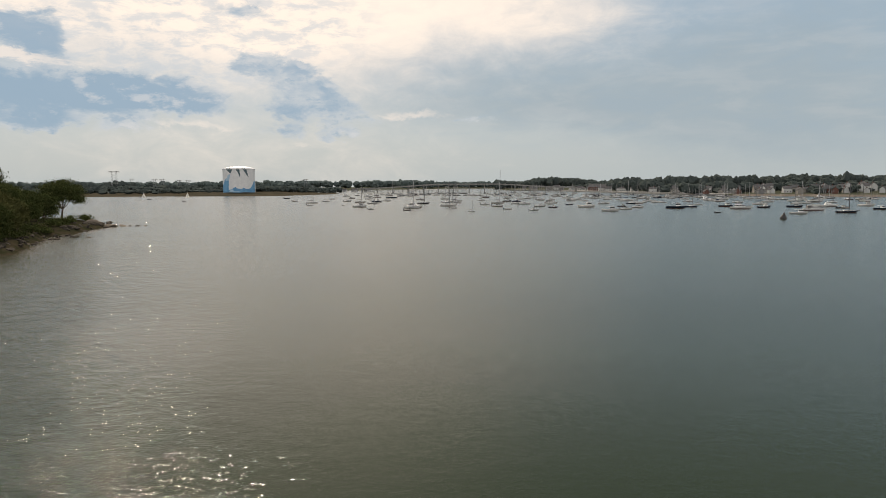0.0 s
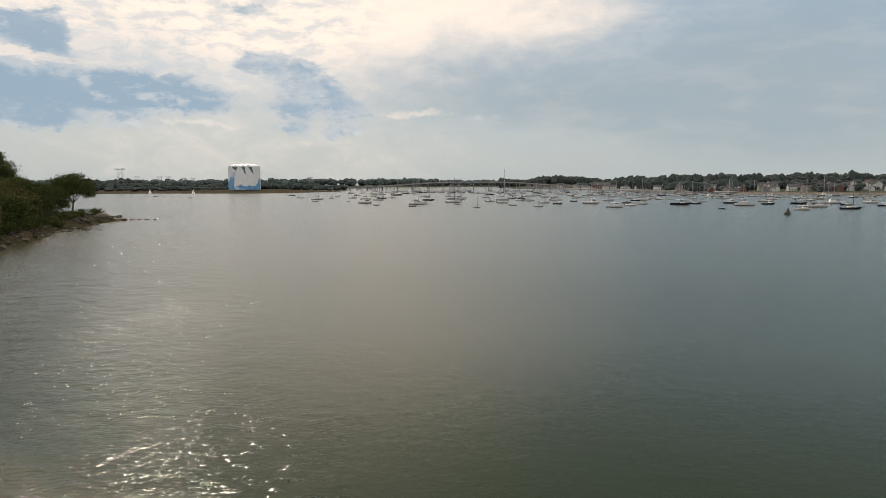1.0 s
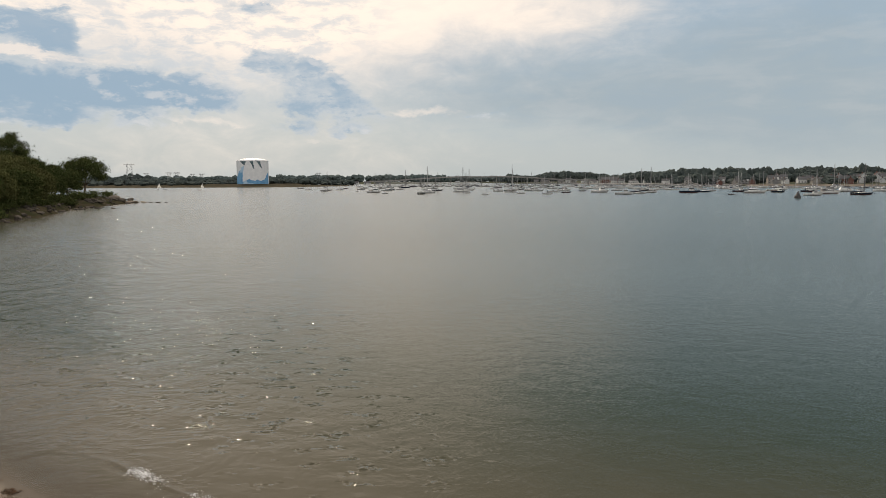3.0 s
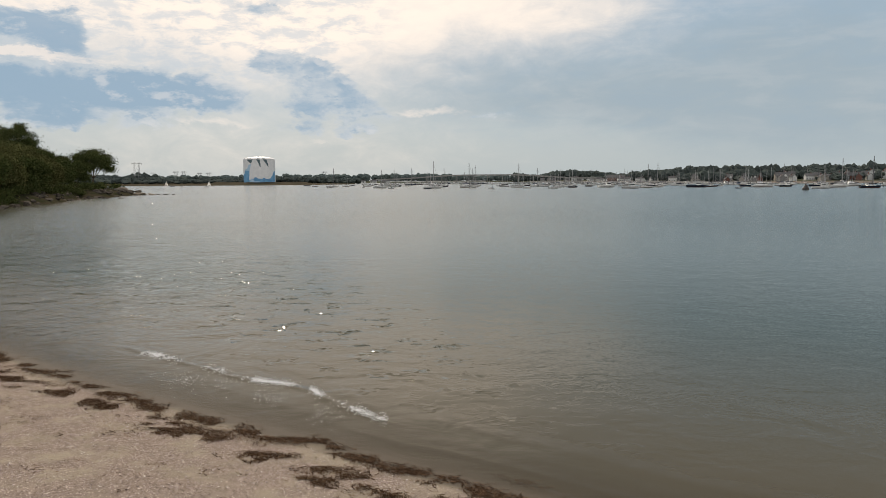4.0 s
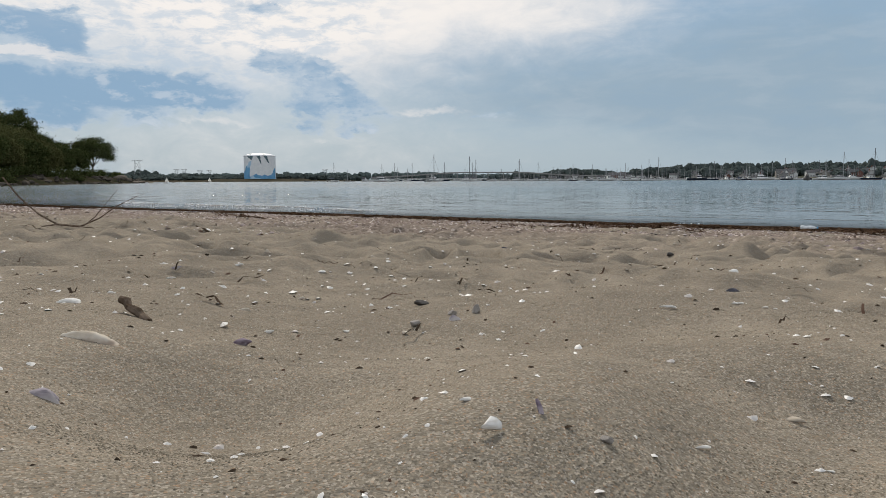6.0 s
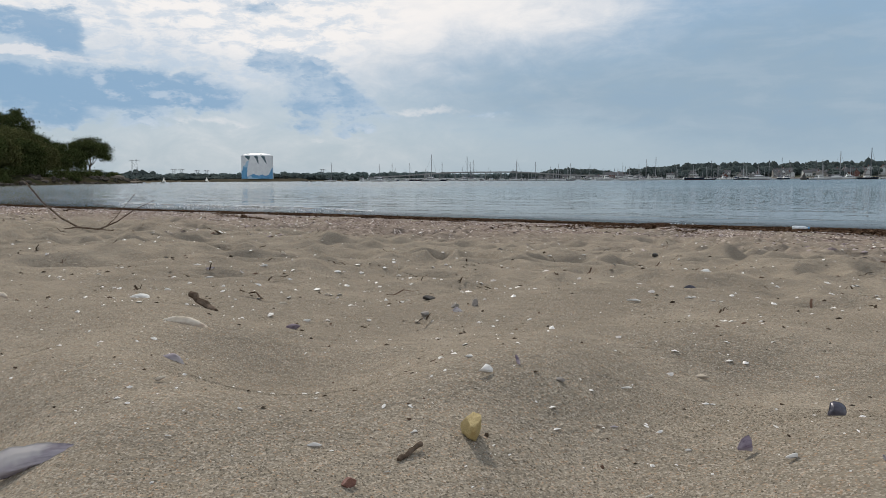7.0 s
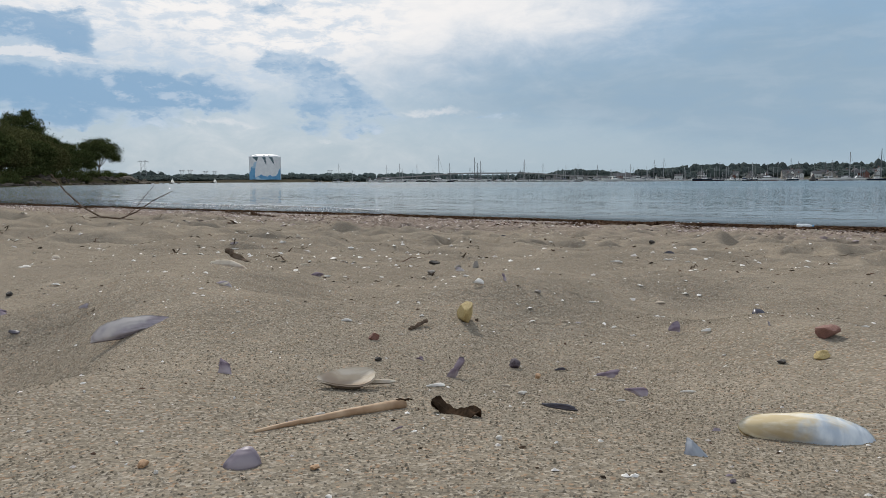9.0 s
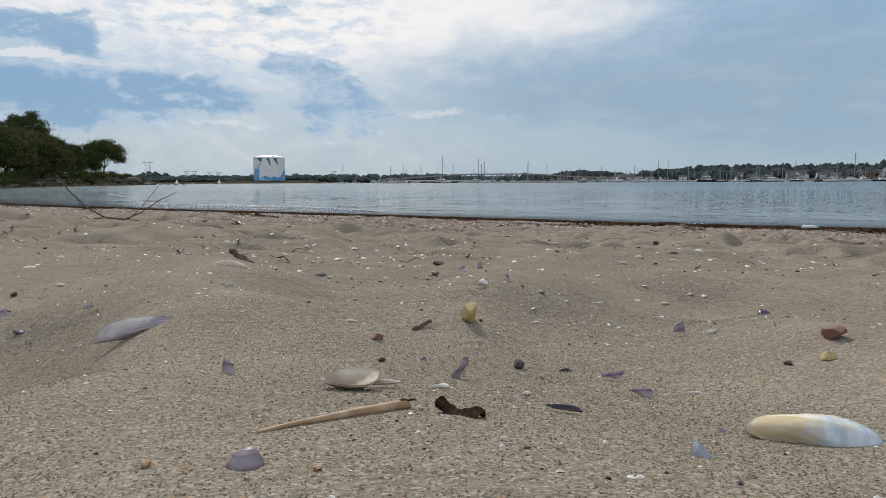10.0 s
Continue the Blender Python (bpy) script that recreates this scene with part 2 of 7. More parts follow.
def water_material():
    m = bpy.data.materials.new("sea_water")
    m.use_nodes = True
    n = Nodes(m.node_tree)
    out, b = n.add("ShaderNodeOutputMaterial"), n.add("ShaderNodeBsdfPrincipled")
    p = n.add("ShaderNodeTexCoord").outputs["Object"]
    depth = n.attribute("depth")
    sep = n.add("ShaderNodeSeparateXYZ")
    n.put(sep.inputs[0], p)
    # a breeze comes off the headland
    lee = n.math("MULTIPLY_ADD", sep.outputs[1], 0.35, n.math("MULTIPLY_ADD", n.noise(p, 0.05, 3), 16.0, sep.outputs[0]))
    breeze = n.ramp(lee, 22.0, -14.0)
    deep = n.mix(n.ramp(n.noise(p, 0.018, 4), 0.35, 0.68), WATER_A, WATER_B)
    n.put(b.inputs["Base Color"], n.mix(n.ramp(depth, 0.0, 1.9), WATER_SHALLOW, deep))
    b.inputs["IOR"].default_value = 1.333
    n.put(b.inputs["Specular IOR Level"], n.ramp(n.attribute("open"), 0.0, 1.0, 0.27, 0.75))
    n.put(b.inputs["Roughness"], n.ramp(n.attribute("open"), 0.0, 1.0, 0.035, 0.12))
    n.put(b.inputs["Alpha"], n.math("SUBTRACT", 1.0, n.math("MULTIPLY", n.math("EXPONENT", n.math("MULTIPLY", depth, -9.0)), 0.85), clamp=True))
    # wind ripples in drifting patches over longer chop
    gust = n.ramp(n.noise(n.scale(p, (1.0, 0.35, 1)), 0.03, 4), 0.38, 0.62, 0.25, 1.0)
    chop = n.noise(n.scale(p, (1.0, 1.2, 1)), 0.75, 3, 0.55, 0.6)
    ripple = n.noise(n.scale(p, (0.8, 1.15, 1)), 3.2, 4, 0.6, 0.5)
    fine = n.noise(n.scale(p, (0.8, 1.3, 1)), 9.5, 3, 0.6, 0.4)
    hgt = n.math("ADD", n.math("ADD", n.math("MULTIPLY", chop, n.math("MULTIPLY_ADD", breeze, 0.16, 0.05)), n.math("MULTIPLY", n.noise(n.scale(p, (0.9, 1.15, 1)), 0.32, 3, 0.6, 0.8), n.math("MULTIPLY", breeze, 0.85))), n.math("MULTIPLY", n.math("ADD", n.math("MULTIPLY", ripple, 0.13), n.math("MULTIPLY", fine, 0.014)), n.math("MULTIPLY", gust, n.math("MULTIPLY_ADD", breeze, 1.15, 0.28))))
    calm = n.ramp(depth, 0.03, 1.0, 0.75, 1.0)
    k = n.add("ShaderNodeBump")
    n.put(k.inputs["Strength"], n.math("MULTIPLY", calm, WAVES))
    k.inputs["Distance"].default_value = 1.0
    n.put(k.inputs["Height"], hgt)
    # countless small facets of the open water, and steeper cat's-paws here and there in the breeze
    wide = n.math("MULTIPLY", n.math("MULTIPLY_ADD", n.attribute("open"), 0.70, 0.15), n.math("MULTIPLY_ADD", breeze, -0.78, 1.0))
    paws = n.math("MULTIPLY", n.math("MULTIPLY", n.ramp(n.noise(n.scale(p, (0.7, 1.3, 1)), 1.1, 4, 0.65), 0.52, 0.66), n.ramp(lee, 19.0, 9.0)), n.ramp(n.attribute("open"), 0.62, 0.15))

    def facets(grain, amount):
        tex = n.add("ShaderNodeTexNoise")
        n.put(tex.inputs["Vector"], n.scale(p, (0.8, 1.2, 1)))
        tex.inputs["Scale"].default_value, tex.inputs["Detail"].default_value = grain, 2.0
        slope = n.add("ShaderNodeVectorMath")
        slope.operation = "SUBTRACT"
        n.put(slope.inputs[0], tex.outputs["Color"])
        slope.inputs[1].default_value = (0.5, 0.5, 0.5)
        amount = n.math("MULTIPLY", amount, n.math("MULTIPLY", n.ramp(depth, 0.05, 0.8), FACETS))
        reach = n.add("ShaderNodeCombineXYZ")
        n.put(reach.inputs[0], n.math("MULTIPLY", amount, 1.3))
        n.put(reach.inputs[1], amount)
        flat = n.add("ShaderNodeVectorMath")
        flat.operation = "MULTIPLY"
        n.put(flat.inputs[0], slope.outputs[0])
        n.put(flat.inputs[1], reach.outputs[0])
        return flat.outputs[0]

    both = n.add("ShaderNodeVectorMath")
    n.put(both.inputs[0], facets(15.0, wide))
    n.put(both.inputs[1], facets(5.5, n.math("MULTIPLY", paws, 3.7)))
    total = n.add("ShaderNodeVectorMath")
    n.put(total.inputs[0], k.outputs[0])
    n.put(total.inputs[1], both.outputs[0])
    # the steeper faces of the small waves lean toward the shore
    lean = n.add("ShaderNodeCombineXYZ")
    n.put(lean.inputs[1], n.math("MULTIPLY", n.attribute("open"), -0.055))
    leant = n.add("ShaderNodeVectorMath")
    n.put(leant.inputs[0], total.outputs[0])
    n.put(leant.inputs[1], lean.outputs[0])
    unit = n.add("ShaderNodeVectorMath")
    unit.operation = "NORMALIZE"
    n.put(unit.inputs[0], leant.outputs[0])
    n.put(b.inputs["Normal"], unit.outputs[0])
    n.put(out.inputs[0], b.outputs[0])
    return m


FACETS = 0.8
WATER_A, WATER_B, WATER_SHALLOW, WAVES = (0.017, 0.028, 0.0125), (0.021, 0.032, 0.015), (0.085, 0.074, 0.051), 0.36
SAND = material("sand", sand_colour, bump=(0.6, 0.006, sand_height))
WATER = water_material()
LEAF = material("leaf", island_tint((0.048, 0.064, 0.024), (0.072, 0.090, 0.032), (0.115, 0.112, 0.045), 0.2), 0.85)
LEAF_OLIVE = material("olive_leaf", island_tint((0.075, 0.078, 0.032), (0.100, 0.105, 0.042), (0.140, 0.130, 0.055), 0.2), 0.85)
# leaf greens lifted toward blue-grey: aerial haze put into the base colour
LEAF_FAR_HAZED = material("far_leaf_haze_tinted", island_tint((0.058, 0.072, 0.070), (0.070, 0.086, 0.080), (0.088, 0.102, 0.090), 0.05), 0.9)
# paler still for the farthest shore, with more haze mixed into the colour
LEAF_HAZE = material("haze_tinted_leaf", island_tint((0.092, 0.118, 0.116), (0.104, 0.132, 0.126), (0.122, 0.148, 0.136), 0.02), 0.9)
BARK = material("bark", speckled((0.07, 0.055, 0.04), (0.13, 0.10, 0.075), 4.0), 0.9)
ROCK = material("shore_rock", random_tint((0.045, 0.040, 0.034), (0.15, 0.13, 0.108), 1.3), 0.85, bump=(0.6, 0.15, lambda n, p: n.noise(p, 3, 5, 0.65)))
GRASS = material("marsh_grass", speckled((0.052, 0.049, 0.036), (0.082, 0.070, 0.050), 0.05), 0.95)
LAWN = material("lawn_and_scrub", speckled((0.050, 0.058, 0.038), (0.090, 0.092, 0.070), 0.05), 0.95)
FAR_SAND = material("far_sand", speckled((0.13, 0.115, 0.098), (0.19, 0.165, 0.14), 0.08), 0.95)
PALE_LEDGE = material("pale_ledge_rock", random_tint((0.13, 0.11, 0.09), (0.30, 0.26, 0.21), 0.9), 0.85, bump=(0.6, 0.15, lambda n, p: n.noise(p, 3, 5, 0.65)))
TANK_WHITE = material("tank_white_paint", speckled((0.72, 0.73, 0.73), (0.80, 0.81, 0.80), 0.2), 0.5)
TANK_BLUE = material("tank_blue_paint", speckled((0.10, 0.30, 0.52), (0.15, 0.38, 0.60), 0.15), 0.5)
TANK_PALE = material("tank_pale_blue_paint", speckled((0.35, 0.55, 0.70), (0.45, 0.62, 0.74), 0.15), 0.5)
TANK_TEAL = material("tank_dark_teal_paint", speckled((0.06, 0.10, 0.12), (0.09, 0.15, 0.17), 0.15), 0.5)
GEL_WHITE = material("white_gelcoat", random_tint((0.82, 0.82, 0.80), (0.92, 0.92, 0.90), 0.8), 0.3)
GEL_NAVY = material("navy_gelcoat", random_tint((0.012, 0.018, 0.035), (0.03, 0.04, 0.06), 0.8), 0.25)
DECK = material("boat_deck", random_tint((0.60, 0.58, 0.54), (0.80, 0.78, 0.74), 1.5), 0.6)
TINTED = material("tinted_glass", lambda n, p: (0.015, 0.02, 0.025), 0.08)
CANVAS = material("boat_canvas", random_tint((0.03, 0.05, 0.10), (0.30, 0.28, 0.25), 0.5, 0.9), 0.9)
BOTTOM = material("boot_stripe", random_tint((0.02, 0.02, 0.025), (0.14, 0.03, 0.025), 0.5, 0.9), 0.5)
ALLOY = material("spar_alloy", speckled((0.22, 0.22, 0.22), (0.34, 0.34, 0.34), 0.8), 0.5, 0.3)
SPAR = material("dark_mast", random_tint((0.04, 0.04, 0.045), (0.50, 0.50, 0.50), 0.5, 0.9), 0.6)
SAIL = material("sailcloth", speckled((0.78, 0.78, 0.75), (0.86, 0.86, 0.83), 0.6), 0.7)
STEEL = material("galvanised_steel", speckled((0.22, 0.23, 0.24), (0.32, 0.33, 0.34), 0.3), 0.6, 0.3)
CONCRETE = material("weathered_concrete", speckled((0.24, 0.24, 0.23), (0.34, 0.33, 0.31), 0.15), 0.85)
BUOY_PAINT = material("dark_buoy_paint", speckled((0.025, 0.03, 0.03), (0.07, 0.06, 0.055), 1.5), 0.6)
BUOY_RED = material("faded_red_paint", speckled((0.045, 0.024, 0.022), (0.09, 0.04, 0.034), 1.5), 0.6)
# grey and tan claddings are desaturated to include the haze of distance
CLADS = [material(nm, random_tint(a, b, 0.25), 0.8) for nm, a, b in (
    ("grey_shingle", (0.19, 0.19, 0.185), (0.30, 0.295, 0.285)), ("white_clapboard", (0.50, 0.51, 0.50), (0.68, 0.68, 0.66)),
    ("red_brick", (0.13, 0.072, 0.060), (0.20, 0.105, 0.085)), ("tan_clapboard", (0.26, 0.245, 0.22), (0.36, 0.335, 0.30)))]
ROOFING = material("asphalt_shingle", random_tint((0.075, 0.075, 0.08), (0.17, 0.165, 0.165), 0.4), 0.9)
PANE = material("window_pane", lambda n, p: (0.03, 0.035, 0.04), 0.15)
TRIM = material("white_trim", speckled((0.62, 0.62, 0.60), (0.74, 0.74, 0.71), 0.5), 0.6)
PLANK = material("grey_dock_plank", random_tint((0.20, 0.18, 0.155), (0.32, 0.29, 0.25), 1.5), 0.9)
WEED = material("dried_eelgrass", island_tint((0.030, 0.019, 0.012), (0.078, 0.048, 0.031), (0.17, 0.11, 0.07), 30), 0.75)


# ---- helpers for things ----
def mesh(name, verts, faces, mats=(), smooth=False, index=None):
    me = bpy.data.meshes.new(name)
    me.from_pydata([tuple(map(float, v)) for v in verts], [], faces)
    for m in mats:
        me.materials.append(m)
    if index is not None:
        me.polygons.foreach_set("material_index", np.array(index, dtype=np.int32))
    if smooth:
        me.polygons.foreach_set("use_smooth", np.ones(len(me.polygons), dtype=bool))
    me.update()
    return me


def part(name, bm, mat, parent, label="", smooth=False):
    """Links a bmesh as one mesh object under a thing or a part."""
    me = bpy.data.meshes.new(name)
    bm.normal_update()
    bm.to_mesh(me)
    bm.free()
    me.materials.append(mat)
    if smooth:
        me.polygons.foreach_set("use_smooth", np.ones(len(me.polygons), dtype=bool))
    ob = new(name, me)
    if parent:
        ob.parent = parent
    return tagged(ob, label)


def link(name, me, parent=None, label=""):
    ob = new(name, me)
    if parent:
        ob.parent = parent
    return tagged(ob, label)


def box(bm, size, at=(0, 0, 0), turn=0.0, bevel=0.0):
    m = pose(*at, 0, 0, turn) @ Matrix.Diagonal((*size, 1))
    made = bmesh.ops.create_cube(bm, size=1, matrix=m)["verts"]
    if bevel:
        edges = list({e for v in made for e in v.link_edges})
        bmesh.ops.bevel(bm, geom=edges, offset=bevel, segments=2, affect="EDGES")
    return bm


def rod(bm, a, b, r0, r1=None, sides=8):
    a, b = Vector(a), Vector(b)
    m = Matrix.Translation((a + b) / 2) @ (b - a).to_track_quat("Z", "Y").to_matrix().to_4x4()
    bmesh.ops.create_cone(bm, cap_ends=True, segments=sides, radius1=r0, radius2=r0 if r1 is None else r1, depth=(b - a).length, matrix=m)
    return bm


def tube(bm, pts, radii, sides=8):
    """One bent, closed tube through the points."""
    pts = [Vector(p) for p in pts]
    rings = []
    for k, p in enumerate(pts):
        d = (pts[min(k + 1, len(pts) - 1)] - pts[max(k - 1, 0)]).normalized()
        u = d.orthogonal().normalized() if k == 0 else (rings[-1][1] - d * rings[-1][1].dot(d)).normalized()
        w = d.cross(u)
        rings.append(([bm.verts.new(p + (u * math.cos(2 * math.pi * m / sides) + w * math.sin(2 * math.pi * m / sides)) * radii[k]) for m in range(sides)], u))
    for (a, _), (b, _) in zip(rings, rings[1:]):
        for m in range(sides):
            bm.faces.new((a[m], a[(m + 1) % sides], b[(m + 1) % sides], b[m]))
    bm.faces.new(rings[0][0][::-1]), bm.faces.new(rings[-1][0])
    return bm


def lattice_noise(x, y, seed=0):
    """Smooth value noise, -1 to 1, one unit between its knots."""
    xi, yi = np.floor(x).astype(np.int64), np.floor(y).astype(np.int64)
    fx, fy = x - xi, y - yi
    fx, fy = fx * fx * fx * (fx * (fx * 6 - 15) + 10), fy * fy * fy * (fy * (fy * 6 - 15) + 10)

    def knot(i, j):
        h = (i * 374761393 + j * 668265263 + seed * 974711) & 0xFFFFFFFF
        h = ((h ^ (h >> 13)) * 1274126177) & 0xFFFFFFFF
        return ((h ^ (h >> 16)) & 0xFFFF) / 32767.5 - 1
    a, b, c, d = knot(xi, yi), knot(xi + 1, yi), knot(xi, yi + 1), knot(xi + 1, yi + 1)
    return (a + (b - a) * fx) * (1 - fy) + (c + (d - c) * fx) * fy


# ---- the lie of the land ----
COAST = [(4000, -1500), (200, -80), (40, -8), (20, 1.5), (10, 6.3), (5.4, 9.0), (2.8, 10.15), (1, 11.4), (-0.4, 12.2), (-2.2, 13.35), (-5.7, 15.3),
         (-10, 17.9), (-15, 21.2), (-25, 29), (-40, 45), (-62, 72), (-86, 102), (-98, 133), (-112, 173), (-122, 201), (-131, 228), (-139, 260),
         (-145, 284), (-144, 300), (-150, 306), (-170, 312), (-210, 318), (-300, 310), (-600, 200), (-4000, 0), (-4000, -4500), (4000, -4500)]


def shore_distance(x, y):
    """Metres inland from the water's edge; negative at sea."""
    best, inside = np.full(x.shape, 1e12), np.zeros(x.shape, dtype=bool)
    for (ax, ay), (bx, by) in zip(COAST, COAST[1:] + COAST[:1]):
        dx, dy = bx - ax, by - ay
        k = np.clip(((x - ax) * dx + (y - ay) * dy) / (dx * dx + dy * dy), 0, 1)
        best = np.minimum(best, (x - ax - k * dx) ** 2 + (y - ay - k * dy) ** 2)
        if dy:
            inside ^= ((ay > y) != (by > y)) & (x < ax + (y - ay) * dx / dy)
    return np.where(inside, 1, -1) * np.sqrt(best)


def smooth(v, lo, hi):
    t = np.clip((v - lo) / (hi - lo), 0, 1)
    return t * t * (3 - 2 * t)


# trodden hollows in the dry sand: x, y, length, width, turn, depth
_rng = np.random.default_rng(11)
HOLLOWS = []
for _k in range(3600):
    _y = 0.95 + 9.0 * _rng.uniform(0, 1) ** 0.8
    _a = _rng.uniform(0.055, 0.125)
    HOLLOWS.append((_rng.uniform(-1, 1) * (0.8 * _y + 0.8), _y, _a, _a * _rng.uniform(0.36, 0.75), _rng.normal(0.3, 0.8), _a * _rng.uniform(0.06, 0.25)))
HOLLOWS = np.array(HOLLOWS)
# mounds and dips close by: x, y, two radii, turn, height
MOUNDS = [(0.265, 1.098, 0.113, 0.179, 1.27, 0.0327), (0.058, 0.659, 0.141, 0.097, 0.69, 0.0600), (-0.206, 0.592, 0.096, 0.270, 0.20, 0.0514), (0.219, 0.508, 0.133, 0.110, 0.47, 0.0587),
         (-0.369, 0.423, 0.117, 0.107, 0.29, 0.0596), (0.261, 0.830, 0.310, 0.118, 0.25, 0.0600), (0.303, 0.404, 0.103, 0.336, -1.27, 0.0227), (0.106, 0.187, 0.140, 0.103, -0.05, 0.0225),
         (0.027, 0.891, 0.140, 0.091, -0.17, 0.0302), (-0.287, 0.628, 0.108, 0.094, -0.09, 0.0601), (-0.324, 0.835, 0.110, 0.183, 0.48, 0.0192)]
DIPS = [(-0.000, 0.400, 1.400, 1.100, 0.00, -0.0140), (-0.346, 0.463, 0.230, 0.108, -0.32, -0.0601), (-0.123, 0.669, 0.091, 0.265, -1.46, -0.0490), (0.092, 0.866, 0.103, 0.268, 1.46, -0.0511),
         (-0.286, 0.512, 0.123, 0.319, -0.11, -0.0483), (0.278, 0.465, 0.138, 0.110, -0.45, -0.0455), (-0.681, 0.862, 0.400, 0.126, 1.25, -0.0072), (0.653, 1.086, 0.400, 0.228, -0.96, -0.0073),
         (-0.165, 0.142, 0.400, 0.368, 1.11, -0.0102), (0.458, 0.622, 0.150, 0.084, 0.44, -0.0092), (-0.428, 0.709, 0.401, 0.103, -0.43, -0.0184), (0.336, 0.873, 0.107, 0.129, -1.39, -0.0230),
         (0.105, 0.460, 0.227, 0.094, -1.54, -0.0339), (0.195, 0.659, 0.290, 0.111, -0.85, -0.0279), (-0.371, -0.077, 0.298, 0.100, 0.91, -0.0095), (-0.295, 1.242, 0.164, 0.400, -1.54, -0.0063),
         (0.397, 0.529, 0.083, 0.400, -0.10, -0.0043), (-0.354, 0.940, 0.075, 0.102, -1.24, -0.0076), (0.562, -0.063, 0.400, 0.160, 1.36, -0.0035)]


def ground_z(x, y):
    x, y = np.asarray(x, dtype=float), np.asarray(y, dtype=float)
    d = shore_distance(x, y)
    head = smooth(y - 0.35 * x, 48, 90)
    d = d + smooth(y - 0.35 * x, 120, 170) * (3.5 * lattice_noise(x / 14, y / 14, 3) + 1.6 * lattice_noise(x / 5, y / 5, 4))
    beach = np.where(d > 0, 0.0575 * np.minimum(d, 13) + 0.02 * np.clip(d - 13, 0, 60) - 0.046 * np.sin(math.pi * np.clip(d, 0, 10.6) / 10.6), 0.10 * d * (1 + 3 * smooth(y, 28, 60)))
    beach = np.maximum(beach, -5 + 0.002 * d.clip(-500, 0))
    bank = np.where(d > 0, 2.6 * (1 - np.exp(-np.maximum(d, 0) / 4.0)) + 0.06 * np.minimum(d, 60), 0.16 * d)
    z = beach * (1 - head) + np.maximum(bank, -5) * head
    dry = smooth(d, 0.4, 4.5) * (1 - head)
    close = 1 - smooth(np.hypot(x, y), 0.75, 1.5)
    z = z + dry * (1 - close) * (0.026 * lattice_noise(x / 0.9, y / 0.9, 5) + 0.024 * lattice_noise(x / 0.42 + 4, y / 0.30, 6))
    z = z + smooth(d, 0.2, 3) * (1 - head) * ((0.0085 - 0.0070 * close) * lattice_noise(x / 0.13, y / 0.11, 7) + (0.0042 - 0.0028 * close) * lattice_noise(x / 0.055, y / 0.045, 8))
    z = z + smooth(-d, 0.0, 6) * 0.05 * lattice_noise(x / 1.7, y / 1.7, 9)
    order = np.argsort(y, kind="stable")
    order = order[(y[order] > 0.5) & (y[order] < 10.5) & (np.abs(x[order]) < 9.5)]
    xs, ys, add = x[order], y[order], np.zeros(len(order))
    lo, hi = np.searchsorted(ys, HOLLOWS[:, 1] - 2.4 * HOLLOWS[:, 2]), np.searchsorted(ys, HOLLOWS[:, 1] + 2.4 * HOLLOWS[:, 2])
    for (hx, hy, a, b, turn, deep), i, j in zip(HOLLOWS, lo, hi):
        s = i + np.nonzero(np.abs(xs[i:j] - hx) < 2.4 * a)[0]
        if len(s):
            u, v = xs[s] - hx, ys[s] - hy
            p, q = (u * math.cos(turn) + v * math.sin(turn)) / a, (v * math.cos(turn) - u * math.sin(turn)) / b
            r = p * p + q * q
            add[s] += deep * (0.42 * np.exp(-((np.sqrt(r) - 1.45) / 0.38) ** 2) - 1.1 * np.exp(-r ** 1.6))
    z[order] += dry[order] * add * smooth(ys, 0.9, 2.2)
    for mx, my, a, b, turn, high in MOUNDS + DIPS:
        u, v = x - mx, y - my
        z = z + high * np.exp(-((u * math.cos(turn) + v * math.sin(turn)) / a) ** 2 - ((v * math.cos(turn) - u * math.sin(turn)) / b) ** 2)
    return z
# end of the lie of the land


def ground_at(x, y):
    return float(ground_z(np.array([x]), np.array([y]))[0])


def sheet(name, xs, ys, height, mats, shear=None, fan=None):
    gx, gy = np.meshgrid(xs, ys)
    if fan is not None:
        gx = fan(gx, gy)
    if shear is not None:
        gy = gy + shear(gx)
    z = height(gx.ravel(), gy.ravel())
    co = np.stack([gx.ravel(), gy.ravel(), z], 1).astype(np.float32)
    nx, ny = len(xs), len(ys)
    i = (np.arange(ny - 1)[:, None] * nx + np.arange(nx - 1)[None]).ravel()
    quads = np.stack([i, i + 1, i + nx + 1, i + nx], 1).astype(np.int32)
    me = bpy.data.meshes.new(name)
    me.vertices.add(len(co))
    me.vertices.foreach_set("co", co.ravel())
    me.loops.add(quads.size)
    me.loops.foreach_set("vertex_index", quads.ravel())
    me.polygons.add(len(quads))
    me.polygons.foreach_set("loop_start", np.arange(0, quads.size, 4, dtype=np.int32))
    me.polygons.foreach_set("use_smooth", np.ones(len(quads), dtype=bool))
    for m in mats:
        me.materials.append(m)
    me.update()
    return new(name, me), co


def vertex_value(ob, name, values):
    ob.data.attributes.new(name, "FLOAT", "POINT").data.foreach_set("value", values.astype(np.float32))


